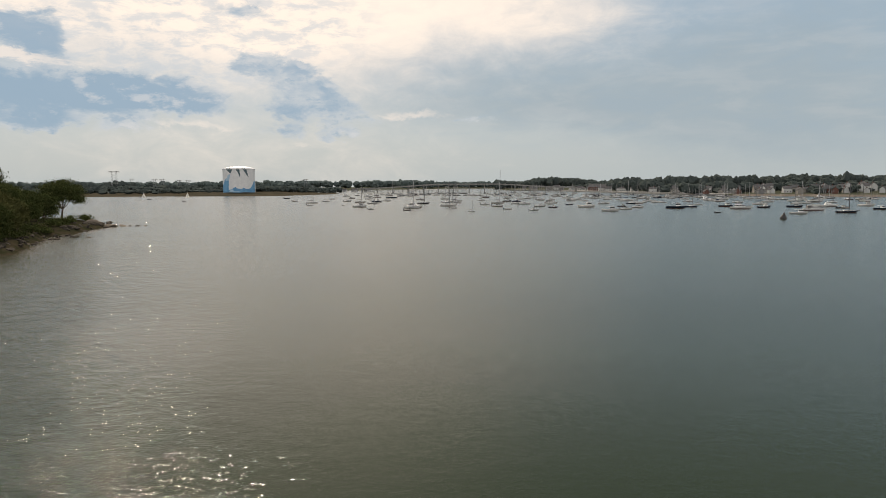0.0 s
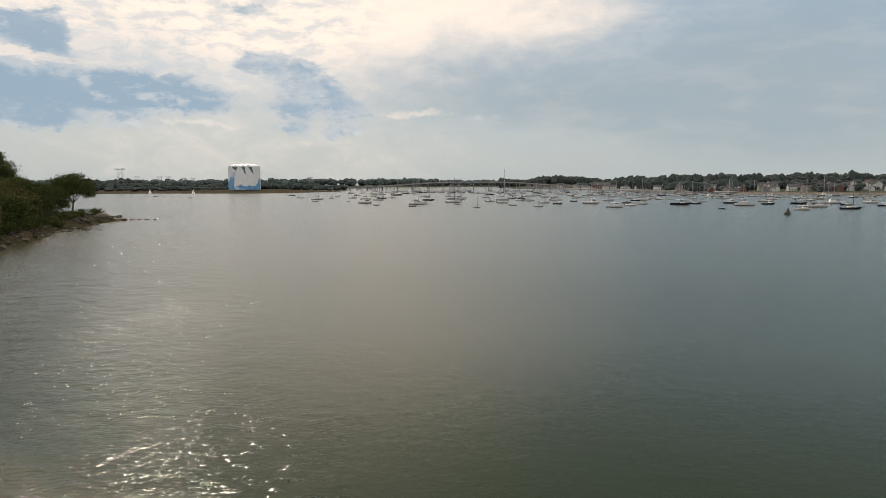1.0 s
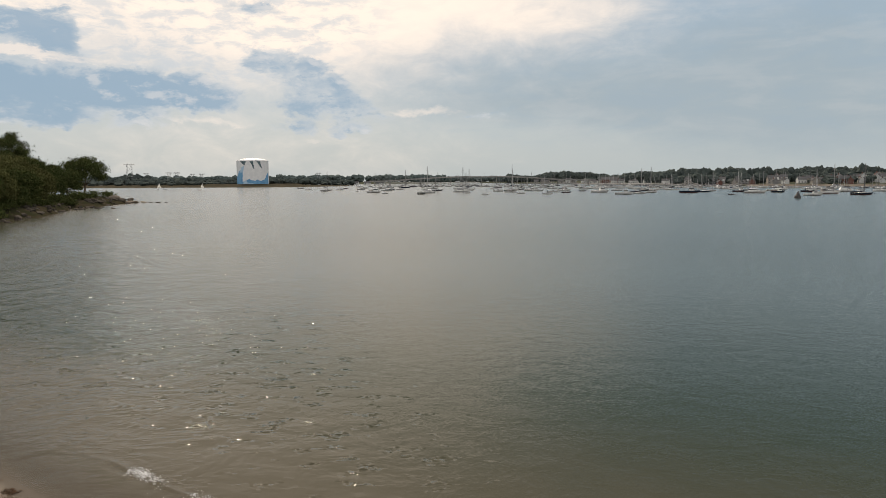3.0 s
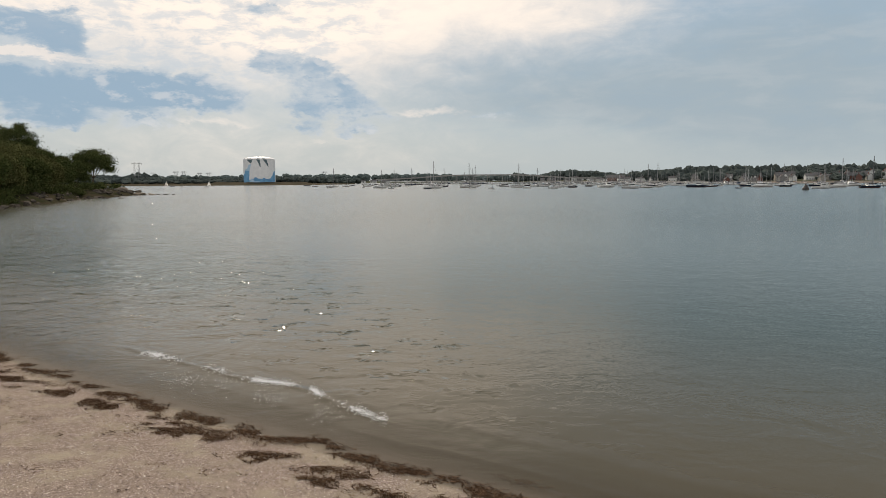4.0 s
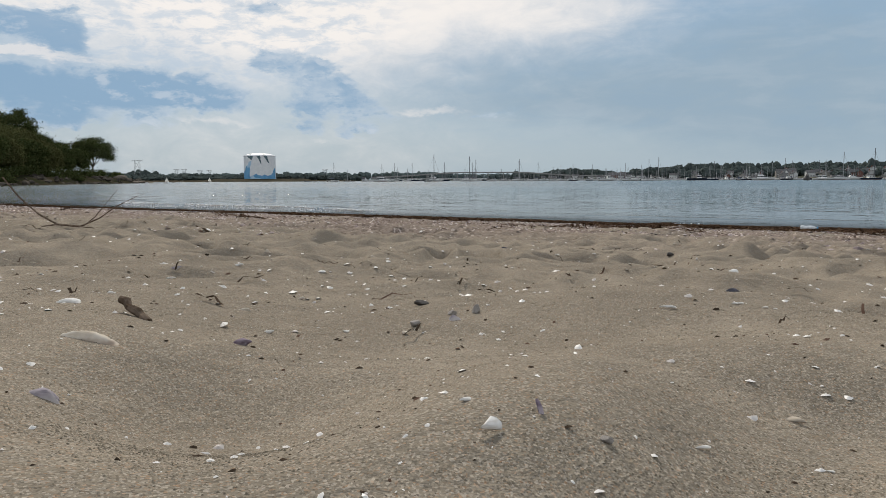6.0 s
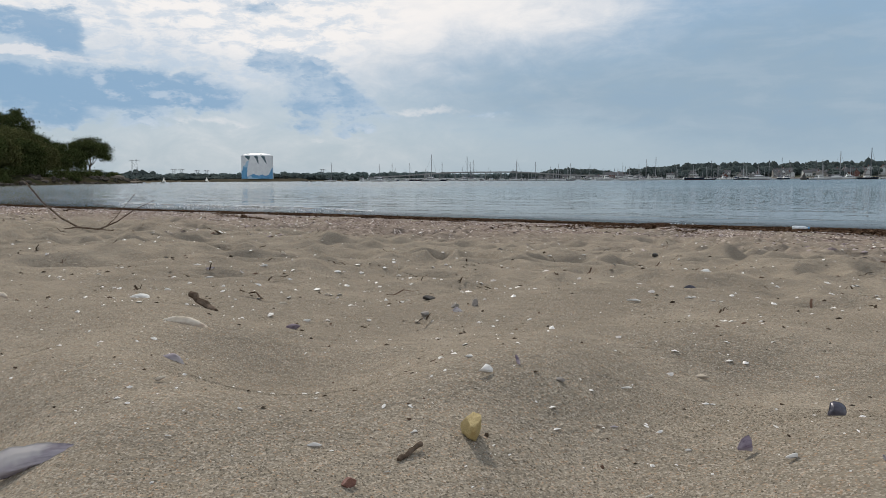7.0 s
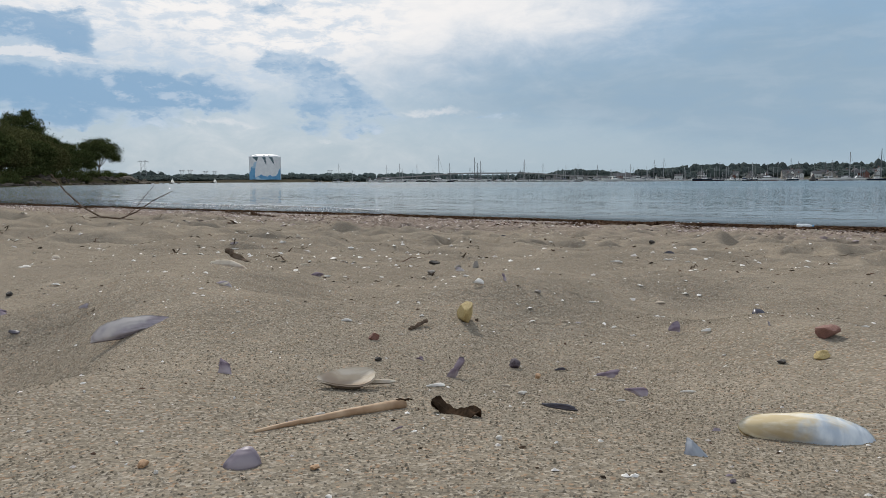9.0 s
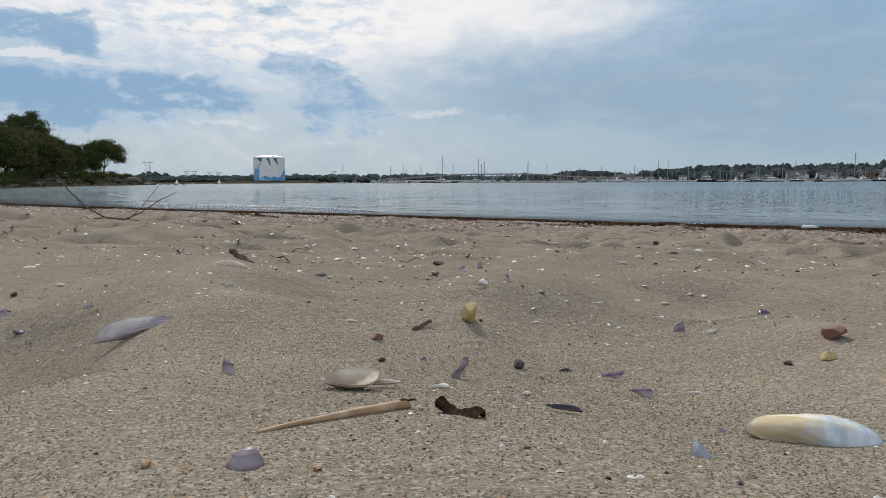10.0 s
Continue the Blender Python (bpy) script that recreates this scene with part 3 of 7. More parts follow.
_ys = np.concatenate([[-5000, -1500, -400, -120, -40, -15, -6, -3, -2, -1.5, -1.1], np.linspace(-0.9, 0.05, 20), 0.6 * np.exp(np.arange(0, 560) * 0.0056) - 0.5, 13.8 * 1.024 ** np.arange(0, 144), [450, 520, 650, 900, 1500, 2600, 5000]])
_out = np.array([0.3, 1, 2.5, 6, 12, 25, 60, 150, 400, 1500, 4500])
ground, co = sheet("ground", np.concatenate([-1 - np.arange(11, 0, -1), np.linspace(-1, 1, 480) * (0.35 + 0.65 * np.linspace(-1, 1, 480) ** 2), 1 + np.arange(1, 12)]), _ys, ground_z, [SAND], fan=lambda s, y: np.clip(s, -1, 1) * 0.9 * np.maximum(1.1, y + 1.0) + np.sign(s) * np.concatenate([[0], _out])[np.maximum(0, np.round(np.abs(s) - 1)).astype(int)])
tagged(ground, "pale tan sand beach sloping to the water", "ground", kind="structure")
_x, _y, _z = co.T.astype(float)
_d = shore_distance(_x, _y)
_head = smooth(_y - 0.35 * _x, 48, 90)
vertex_value(ground, "wet", smooth(0.78 + 0.12 * lattice_noise(_x * 2, _y * 2, 21) - _d, 0.0, 0.35) * (1 - _head))
vertex_value(ground, "shell", smooth(_d + 0.5 * lattice_noise(_x, _y, 22), 0.5, 1.1) * (1 - smooth(_d + 1.1 * lattice_noise(_x / 1.3, _y / 1.3, 23), 5.0, 8.0)) * (1 - _head))
vertex_value(ground, "land", np.maximum(_head, smooth(-_y, 8, 25)))


def shore_line(x):
    """The y of the water's edge along the beach."""
    pts = sorted((px, py) for px, py in COAST if -79 < px < 41)
    return np.interp(x, [q[0] for q in pts], [q[1] for q in pts])


_k = np.linspace(0, 1, 330)
_out = np.concatenate([[-900, -60, -8, -3], -2 + 6.5 * np.linspace(0, 1, 150), 4.5 * (4900 / 4.5) ** _k[1:]])
_xs = np.concatenate([-26 * (180.0) ** np.linspace(1, 0, 60)[:-1], np.linspace(-26, 12, 210), 12 * (400.0) ** np.linspace(0, 1, 60)[1:]])


def crest(x, off, seed):
    """How far out a small wave stands, along the beach."""
    return off * (1 - 0.36 * smooth(x, -4.8, -2.0)) + 0.20 * lattice_noise(x / 1.6, x * 0, seed) + 0.05 * lattice_noise(x / 0.3, x * 0, seed + 9)


def water_z(x, y):
    d = -shore_distance(x, y)
    z = np.zeros(x.shape)
    z += smooth(d, 1.5, 6) * (1 - smooth(d, 30, 60)) * (0.2 + 0.8 * smooth(-x - 0.35 * y, -6, 12)) * (0.016 * lattice_noise(x / 1.5 + y / 4, y / 0.9, 35) + 0.010 * lattice_noise(x / 0.7, y / 0.55 + x / 3, 36))
    # small waves running up the beach
    for off, high, wide, a, b, seed in ((2.25, 0.035, 0.13, -11.5, -2.2, 31), (1.1, 0.010, 0.14, -9, 4, 32), (0.55, 0.012, 0.07, 1.0, 5.5, 33), (3.4, 0.008, 0.25, -12, 8, 34)):
        s = crest(x, off, seed)
        along = smooth(x, a - 0.8, a + 0.6) * (1 - smooth(x, b - 0.6, b + 0.8))
        z += high * along * np.exp(-((d - s) / wide) ** 2) * (0.75 + 0.25 * lattice_noise(x / 0.12, y / 0.12, seed))
    return z


water, co = sheet("water", _xs, _out, water_z, [WATER], shore_line)
tagged(water, "grey-green harbour water with small wind ripples", "water", kind="structure")
_x, _y, _z = co.T.astype(float)
_near = np.hypot(_x, _y) < 420
_depth = np.full(_x.shape, 4.0)
_depth[_near] = np.maximum(0.0, -ground_z(_x[_near], _y[_near]))
vertex_value(water, "depth", _depth)
vertex_value(water, "open", smooth(np.hypot(_x, _y), 8, 110))


# ---- far shores ----
def bumpy_land(name, outline, rise, high, mat, label, seed, step=14.0):
    """Low land inside an outline, rising from its edge."""
    pts = np.array(outline, dtype=float)
    lo, hi = pts.min(0) - step, pts.max(0) + step
    nx, ny = int((hi[0] - lo[0]) / step) + 2, int((hi[1] - lo[1]) / step) + 2

    def height(x, y):
        best, inside = np.full(x.shape, 1e12), np.zeros(x.shape, dtype=bool)
        for (ax, ay), (bx, by) in zip(outline, outline[1:] + outline[:1]):
            dx, dy = bx - ax, by - ay
            k = np.clip(((x - ax) * dx + (y - ay) * dy) / (dx * dx + dy * dy), 0, 1)
            best = np.minimum(best, (x - ax - k * dx) ** 2 + (y - ay - k * dy) ** 2)
            if dy:
                inside ^= ((ay > y) != (by > y)) & (x < ax + (y - ay) * dx / dy)
        d = np.where(inside, 1, -1) * np.sqrt(best)
        return np.where(d > 0, 1.2 + high * (1 - np.exp(-np.maximum(d, 0) / rise)), -2.0) + 0.3 * lattice_noise(x / 30, y / 30, seed)
    ob, _ = sheet(name, np.linspace(lo[0], hi[0], nx), np.linspace(lo[1], hi[1], ny), height, [mat])
    return tagged(ob, label, "land", kind="structure"), height


spit, spit_z = bumpy_land("spit", [(-900, 1090), (-576, 1084), (-447, 1092), (-347, 1075), (-265, 1098), (-215, 1240), (-205, 1300), (-260, 1420), (-330, 1600), (-900, 1700)], 200, 3.0, GRASS, "low brown marshy spit with dry grass", 41)
west_land, west_z = bumpy_land("west_land", [(-2600, 2300), (-900, 2250), (-200, 1980), (-140, 2300), (0, 2700), (420, 2650), (420, 3400), (-2600, 3500)], 300, 6.0, LAWN, "low wooded far shore", 42, 30.0)
east_land, east_z = bumpy_land("east_land", [(150, 1760), (262, 1560), (300, 1330), (346, 1100), (383, 930), (430, 875), (510, 815), (640, 750), (900, 640), (1600, 500), (1600, 2000), (700, 2600), (180, 2600)], 260, 9.0, LAWN, "town shore with lawns behind a strip of sand", 43, 16.0)


def clump_mesh():
    """Points and faces of one lumpy ball, for far crowns."""
    bm = bmesh.new()
    bmesh.ops.create_icosphere(bm, subdivisions=2, radius=1.0)
    v = np.array([p.co[:] for p in bm.verts])
    f = np.array([[q.index for q in g.verts] for g in bm.faces])
    bm.free()
    return v, f


def woods(name, spots, mat, label, seed):
    """Far woods in one mesh: a lumpy crown at each spot (x, y, z of the ground, top height, radius)."""
    v0, f0 = clump_mesh()
    r = np.random.default_rng(seed)
    vs, fs, base = [], [], 0
    for x, y, z, high, rad in spots:
        for lump in range(3):
            off = r.normal(0, 0.42, 3) * (rad, rad, high * 0.16) if lump else np.zeros(3)
            s = (0.62 if lump else 1.0) * rad
            wob = 1 + 0.28 * np.sin(v0 @ r.normal(0, 2.6, 3) + r.uniform(0, 6)) * np.sin(v0 @ r.normal(0, 4.2, 3) + r.uniform(0, 6)) + r.normal(0, 0.10, len(v0))
            v = v0 * wob[:, None] * (s, s, high * (0.30 if lump else 0.46)) + off + (x, y, z + high * (0.66 if lump else 0.54))
            vs.append(v)
            fs.append(f0 + base)
            base += len(v0)
    me = mesh(name, np.concatenate(vs), np.concatenate(fs).tolist(), [mat])
    return tagged(new(name, me), label, "woods", kind="stuff")


def band(n, x0, x1, y0, y1, top, ground_fn, seed, spread=0.16, rad=7.0):
    """Spots along a belt of woods; top(x): the height of its skyline above the sea."""
    r = np.random.default_rng(seed)
    out = []
    for k in range(n):
        x = x0 + (x1 - x0) * (k + r.uniform(0, 1)) / n
        y = r.uniform(y0, y1)
        z = max(0.5, float(ground_fn(np.array([x]), np.array([y]))[0]))
        h = max(5.0, (top(x) - z) * (1 - abs(r.normal(0, spread))) + 1.4 * math.sin(x * 0.045 + seed))
        out.append((x, y, z, h, rad * r.uniform(0.75, 1.35)))
    return out


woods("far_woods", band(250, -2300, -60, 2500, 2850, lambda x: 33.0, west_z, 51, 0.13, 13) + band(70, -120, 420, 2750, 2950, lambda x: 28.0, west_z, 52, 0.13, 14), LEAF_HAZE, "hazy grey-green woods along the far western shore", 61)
# the spit, harbour and town crowns carry their haze in the leaf colour
woods("spit_woods", band(170, -900, -350, 1420, 1600, lambda x: 17.0, spit_z, 53, 0.2, 7.5) + band(130, -880, -420, 1180, 1400, lambda x: 11.0, spit_z, 57, 0.3, 6.0) + band(70, -360, -235, 1380, 1560, lambda x: 14.0, spit_z, 54, 0.25, 6.0) + band(26, -880, -745, 1560, 1640, lambda x: 26.0, spit_z, 55, 0.15, 8.0), LEAF_FAR_HAZED, "scrubby trees on the low spit behind the tank", 62)
woods("harbour_woods", band(230, 160, 640, 2250, 2500, lambda x: 33 + 7 * math.sin(x * 0.021), east_z, 56, 0.15, 11), LEAF_FAR_HAZED, "dark woods behind the middle of the town", 63)
woods("town_woods", band(330, 330, 1000, 1200, 1400, lambda x: 25 + 5 * min(1, max(0, (x - 330) / 170)) + 1.5 * math.sin(x * 0.03), east_z, 58, 0.12, 8.5) + band(150, 345, 900, 985, 1130, lambda x: 19.0, east_z, 59, 0.25, 7.5) + band(90, 470, 860, 880, 985, lambda x: 13.0, east_z, 60, 0.3, 5.0) + band(110, 375, 470, 1150, 1700, lambda x: 17.0, east_z, 65, 0.3, 7.0) + band(50, 320, 400, 1500, 1800, lambda x: 17.0, east_z, 66, 0.3, 7.0), LEAF_FAR_HAZED, "dark green leafy hill behind the waterfront houses", 64)


# ---- gas storage tank ----
def inside(poly, u, v):
    hit = False
    for (a, b), (c, d) in zip(poly, poly[1:] + poly[:1]):
        if (b > v) != (d > v) and u < a + (v - b) * (c - a) / (d - b):
            hit = not hit
    return hit


def storage_tank(x, y, z, radius, wall, dome):
    tank = tagged(new("storage_tank"), "white gas tank with a painted blue and teal mural", "storage tank")
    tank.matrix_world = pose(x, y, z)
    # mural in u (-1 to 1 across the side toward the beach) and v (0 to 1 up the wall)
    back = [(-1.0, 0.0), (-1.0, 0.36), (-0.78, 0.42), (-0.66, 0.60), (-0.50, 0.66), (-0.44, 0.78), (-0.28, 0.80), (-0.22, 0.88), (-0.36, 0.50), (-0.42, 0.0)]
    low = [(-1.0, 0.0), (-1.0, 0.14), (-0.5, 0.13), (-0.3, 0.20), (-0.1, 0.24), (0.05, 0.30), (0.2, 0.24), (0.42, 0.22), (0.55, 0.27), (0.7, 0.21), (0.86, 0.25), (0.93, 0.34), (1.0, 0.55), (1.0, 0.0)]
    dip = [(-0.36, 0.10), (-0.30, 0.20), (-0.12, 0.20), (0.02, 0.13), (0.3, 0.12), (0.3, 0.09)]
    wing = [(-0.55, 1.0), (-0.12, 1.0), (-0.22, 0.84), (-0.34, 0.88)]
    claw = [[(0.10, 1.0), (0.32, 1.0), (0.38, 0.68), (0.30, 0.74), (0.24, 0.86)], [(0.50, 1.0), (0.70, 1.0), (0.80, 0.68), (0.70, 0.78), (0.62, 0.88)]]
    ring, rows = 220, 64
    vs, fs, idx = [], [], []
    for j in range(rows + 1):
        for i in range(ring):
            a = 2 * math.pi * i / ring
            vs.append((radius * math.sin(a), -radius * math.cos(a), wall * j / rows))
    for j in range(rows):
        for i in range(ring):
            fs.append((j * ring + i, j * ring + (i + 1) % ring, (j + 1) * ring + (i + 1) % ring, (j + 1) * ring + i))
            a = 2 * math.pi * (i + 0.5) / ring
            u, v = math.sin(a), (j + 0.5) / rows
            u = u if math.cos(a) > 0 else 1.0
            m = 0
            if inside(low, u, v):
                m = 1
            if inside(back, u, v):
                m = 1 if v < 0.55 or u < -0.6 else 2
            if inside(dip, u, v):
                m = 2
            if inside(wing, u, v) or inside(claw[0], u, v) or inside(claw[1], u, v):
                m = 3
            idx.append(m)
    link("wall", mesh("wall", vs, fs, [TANK_WHITE, TANK_BLUE, TANK_PALE, TANK_TEAL], True, idx), tank)
    bm = bmesh.new()
    prof = [(radius + 0.35, wall), (radius + 0.35, wall + 0.5)] + [(radius * math.cos(k * math.pi / 16), wall + 0.5 + dome * math.sin(k * math.pi / 16)) for k in range(1, 9)]
    loops = [[bm.verts.new((max(r, 0.01) * math.sin(2 * math.pi * i / 72), -max(r, 0.01) * math.cos(2 * math.pi * i / 72), h)) for i in range(72)] for r, h in prof]
    for a, b in zip(loops, loops[1:]):
        for i in range(72):
            bm.faces.new((a[i], a[(i + 1) % 72], b[(i + 1) % 72], b[i]))
    roof = part("dome", bm, TANK_WHITE, tank, "shallow white domed roof", True)
    for k, (a0, w) in enumerate(((-24, 10), (14, 6), (33, 6), (-52, 5))):
        bm = bmesh.new()
        left, right = [], []
        for s in range(7):
            e = s / 6 * 0.75
            r = (radius * math.cos(e * math.pi / 2)) + 0.1
            h = wall + 0.55 + dome * math.sin(e * math.pi / 2)
            for lst, sg in ((left, -1), (right, 1)):
                a = radians(a0 + sg * w * (1 - s / 7))
                lst.append(bm.verts.new((r * math.sin(a), -r * math.cos(a), h)))
        for s in range(6):
            bm.faces.new((left[s], right[s], right[s + 1], left[s + 1]))
        part("painted_feather", bm, TANK_TEAL, roof, "dark teal painted stripe")
    bm = bmesh.new()
    rod(bm, (0, 0, wall + dome), (0, 0, wall + dome + 2.2), 1.2, 0.9, 16)
    part("vent", bm, TANK_WHITE, tank)
    return tank


storage_tank(-376, 1236, 1.0, 28, 44.3, 5.4)
berm = bmesh.new()
loops = [[berm.verts.new((-376 + r * 1.3 * math.cos(k * math.pi / 24), 1236 + r * math.sin(k * math.pi / 24), z + 0.3 * math.sin(k * 2.3))) for k in range(48)] for r, z in ((78, 0.5), (62, 5.0), (56, 5.0), (46, 1.5))]
for a, b in zip(loops, loops[1:]):
    for k in range(48):
        berm.faces.new((a[k], a[(k + 1) % 48], b[(k + 1) % 48], b[k]))
part("berm", berm, GRASS, None)
tagged(bpy.data.objects["berm"], "brown earth bank round the tank", "bank", kind="structure")


# ---- pylons, tower, bridge ----
def pylon(x, y, z, high):
    thing = tagged(new("power_pylon"), "grey steel two-legged power line pylon with crossarm", "pylon", "power line pylons")
    thing.matrix_world = pose(x, y, z, 0, 0, 8)
    wide = high * 0.10
    for s in (-1, 1):
        bm = bmesh.new()
        for dx in (-1, 1):
            rod(bm, (s * wide + dx * high * 0.045, 0, 0), (s * wide + dx * high * 0.02, 0, high), 0.28, 0.2, 6)
        for k in range(9):
            w0, w1 = high * (0.045 - 0.025 * k / 9), high * (0.045 - 0.025 * (k + 1) / 9)
            rod(bm, (s * wide - w0, 0, high * k / 9), (s * wide + w1, 0, high * (k + 1) / 9), 0.12, None, 5)
            rod(bm, (s * wide + w0, 0, high * k / 9), (s * wide - w1, 0, high * (k + 1) / 9), 0.12, None, 5)
        part("leg", bm, STEEL, thing)
    bm = bmesh.new()
    for dz in (0, -1.6):
        rod(bm, (-high * 0.24, 0, high * 0.97 + dz), (high * 0.24, 0, high * 0.97 + dz), 0.28, None, 6)
    for k in range(12):
        rod(bm, (high * (-0.24 + 0.04 * k), 0, high * 0.97 - 1.6 * (k % 2)), (high * (-0.20 + 0.04 * k), 0, high * 0.97 - 1.6 * ((k + 1) % 2)), 0.14, None, 5)
    part("crossarm", bm, STEEL, thing)
    bm = bmesh.new()
    rod(bm, (-wide, 0, high * 0.55), (wide, 0, high * 0.95), 0.14, None, 5)
    rod(bm, (wide, 0, high * 0.55), (-wide, 0, high * 0.95), 0.14, None, 5)
    part("brace", bm, STEEL, thing)
    for k in (-0.22, 0.0, 0.22):
        bm = bmesh.new()
        rod(bm, (k * high, 0, high * 0.97 - 1.6), (k * high, 0, high * 0.97 - 4.0), 0.16, 0.16, 6)
        part("insulator", bm, STEEL, thing)


for x, y, high in ((-736, 1510, 49), (-815, 1900, 35), (-793, 1900, 35), (-748, 1900, 31), (-722, 1900, 31), (-395, 1900, 32), (-1250, 2700, 44)):
    pylon(x, y, 1.5, high)

mast = tagged(new("radio_mast"), "tall thin grey radio mast above the trees", "mast")
mast.matrix_world = pose(182, 2420, 8)
bm = bmesh.new()
for a in range(3):
    rod(bm, (0.7 * math.cos(a * 2.1), 0.7 * math.sin(a * 2.1), 0), (0.4 * math.cos(a * 2.1), 0.4 * math.sin(a * 2.1), 58), 0.3, 0.25, 5)
for k in range(28):
    rod(bm, (0.6 * math.cos(k * 2.1), 0.6 * math.sin(k * 2.1), k * 2), (0.6 * math.cos(k * 2.1 + 2.1), 0.6 * math.sin(k * 2.1 + 2.1), k * 2 + 2), 0.14, None, 4)
part("lattice", bm, STEEL, mast)

bridge = tagged(new("road_bridge"), "long grey road bridge on concrete piers", "bridge")


def deck_z(x):
    return 17.2 - 8.5 * smooth(np.array(-x), 0, 190)[()] - 7.5 * smooth(np.array(x), 90, 250)[()]


bm = bmesh.new()
xs = list(range(-190, 271, 10))
rows = [[bm.verts.new((x, 1440 + w, deck_z(x) + dz)) for w, dz in ((-7, 1.1), (-7, -1.4), (7, -1.4), (7, 1.1), (6.6, 1.1), (6.6, 0), (-6.6, 0), (-6.6, 1.1))] for x in xs]
for a, b in zip(rows, rows[1:]):
    for k in range(8):
        bm.faces.new((a[k], a[(k + 1) % 8], b[(k + 1) % 8], b[k]))
bm.faces.new(rows[0][::-1]), bm.faces.new(rows[-1])
part("deck", bm, CONCRETE, bridge)
for x in range(-180, 270, 32):
    bm = bmesh.new()
    for w in (-4, 4):
        rod(bm, (x, 1440 + w, -3), (x, 1440 + w, deck_z(x) - 2.4), 1.0, 0.9, 10)
    box(bm, (2.2, 13, 1.2), (x, 1440, deck_z(x) - 2.0), 0, 0.2)
    part("pier", bm, CONCRETE, bridge)
for x in range(-170, 270, 55):
    bm = bmesh.new()
    rod(bm, (x, 1433.5, deck_z(x)), (x, 1433.5, deck_z(x) + 9), 0.16, 0.1, 6)
    rod(bm, (x, 1433.5, deck_z(x) + 9), (x, 1436.5, deck_z(x) + 9.4), 0.1, 0.08, 6)
    part("lamp_post", bm, STEEL, bridge)


# ---- houses ----
UNIT = {}


def window_mesh():
    bm = bmesh.new()
    box(bm, (1.3, 0.16, 1.8))
    return bm


def house(x, y, turn, w, d, h, clad, gable=True, dormers=0, label="", panes=True):
    z = max(1.4, float(east_z(np.array([x]), np.array([y]))[0]) - 0.3) if x > 100 else 1.5
    w, d, h = w * 0.78, d * 0.72, h * 0.70
    names = ("grey shingled", "white clapboard", "red brick", "tan clapboard")
    thing = tagged(new("house"), label or names[clad] + " waterfront house with pitched roof", "house", "waterfront houses")
    thing.matrix_world = pose(x, y, z, 0, 0, turn)
    ridge = h + (0.42 * d if gable else 0.3 * min(w, d))
    bm = bmesh.new()
    if gable:
        prof = [(-d / 2, 0), (d / 2, 0), (d / 2, h), (0, ridge), (-d / 2, h)]
        ends = [[bm.verts.new((s * w / 2, p, q)) for p, q in prof] for s in (-1, 1)]
        bm.faces.new(ends[0]), bm.faces.new(ends[1][::-1])
        for k in range(5):
            bm.faces.new((ends[0][k], ends[1][k], ends[1][(k + 1) % 5], ends[0][(k + 1) % 5]))
    else:
        box(bm, (w, d, h), (0, 0, h / 2))
    part("wall", bm, CLADS[clad], thing)
    bm = bmesh.new()
    if gable:
        for s in (-1, 1):
            q = [(-w / 2 - 0.4, s * (d / 2 + 0.5), h - 0.25), (w / 2 + 0.4, s * (d / 2 + 0.5), h - 0.25), (w / 2 + 0.4, 0, ridge + 0.2), (-w / 2 - 0.4, 0, ridge + 0.2)]
            top = [bm.verts.new(p) for p in q]
            low = [bm.verts.new((p[0], p[1], p[2] + 0.3)) for p in q]
            bm.faces.new(top), bm.faces.new(low)
            for k in range(4):
                bm.faces.new((top[k], top[(k + 1) % 4], low[(k + 1) % 4], low[k]))
    else:
        q = [(sx * (w / 2 + 0.4), sy * (d / 2 + 0.4), h) for sx, sy in ((-1, -1), (1, -1), (1, 1), (-1, 1))]
        base = [bm.verts.new(p) for p in q]
        t = [bm.verts.new((p[0] * 0.55, p[1] * 0.3, ridge)) for p in q]
        bm.faces.new(base), bm.faces.new(t)
        for k in range(4):
            bm.faces.new((base[k], base[(k + 1) % 4], t[(k + 1) % 4], t[k]))
    part("roof", bm, ROOFING, thing)
    if "pane" not in UNIT:
        b = window_mesh()
        UNIT["pane"] = bpy.data.meshes.new("window")
        b.to_mesh(UNIT["pane"])
        b.free()
        UNIT["pane"].materials.append(PANE)
        b = bmesh.new()
        for sx in (-1, 1):
            box(b, (0.22, 0.2, 2.2), (sx * 0.72, 0, 0))
        for sz in (-1, 1):
            box(b, (1.66, 0.2, 0.22), (0, 0, sz * 1.0))
        UNIT["frame"] = bpy.data.meshes.new("frame")
        b.to_mesh(UNIT["frame"])
        b.free()
        UNIT["frame"].materials.append(TRIM)
    floors, across = max(1, int(h / 3.2)), max(2, int(w / 3.6))
    for f in range(floors if panes else 0):
        for k in range(across):
            win = link("window", UNIT["pane"], thing)
            win.location = (-w / 2 + w * (k + 0.5) / across, -d / 2 - 0.04, 1.9 + 3.1 * f)
            fr = link("frame", UNIT["frame"], win)
            fr.location = (0, -0.05, 0)
    if gable and dormers:
        for k in range(dormers):
            bm = bmesh.new()
            cx = -w / 2 + w * (k + 0.5) / dormers
            pts = [(-1.5, 0), (1.5, 0), (1.5, 1.9), (0, 3.4), (-1.5, 1.9)]
            a = [bm.verts.new((cx + p, -d / 2 - 0.7, h - 1.3 + q)) for p, q in pts]
            b = [bm.verts.new((cx + p, -0.2, h - 1.3 + q)) for p, q in pts]
            bm.faces.new(a), bm.faces.new(b[::-1])
            for m in range(5):
                bm.faces.new((a[m], b[m], b[(m + 1) % 5], a[(m + 1) % 5]))
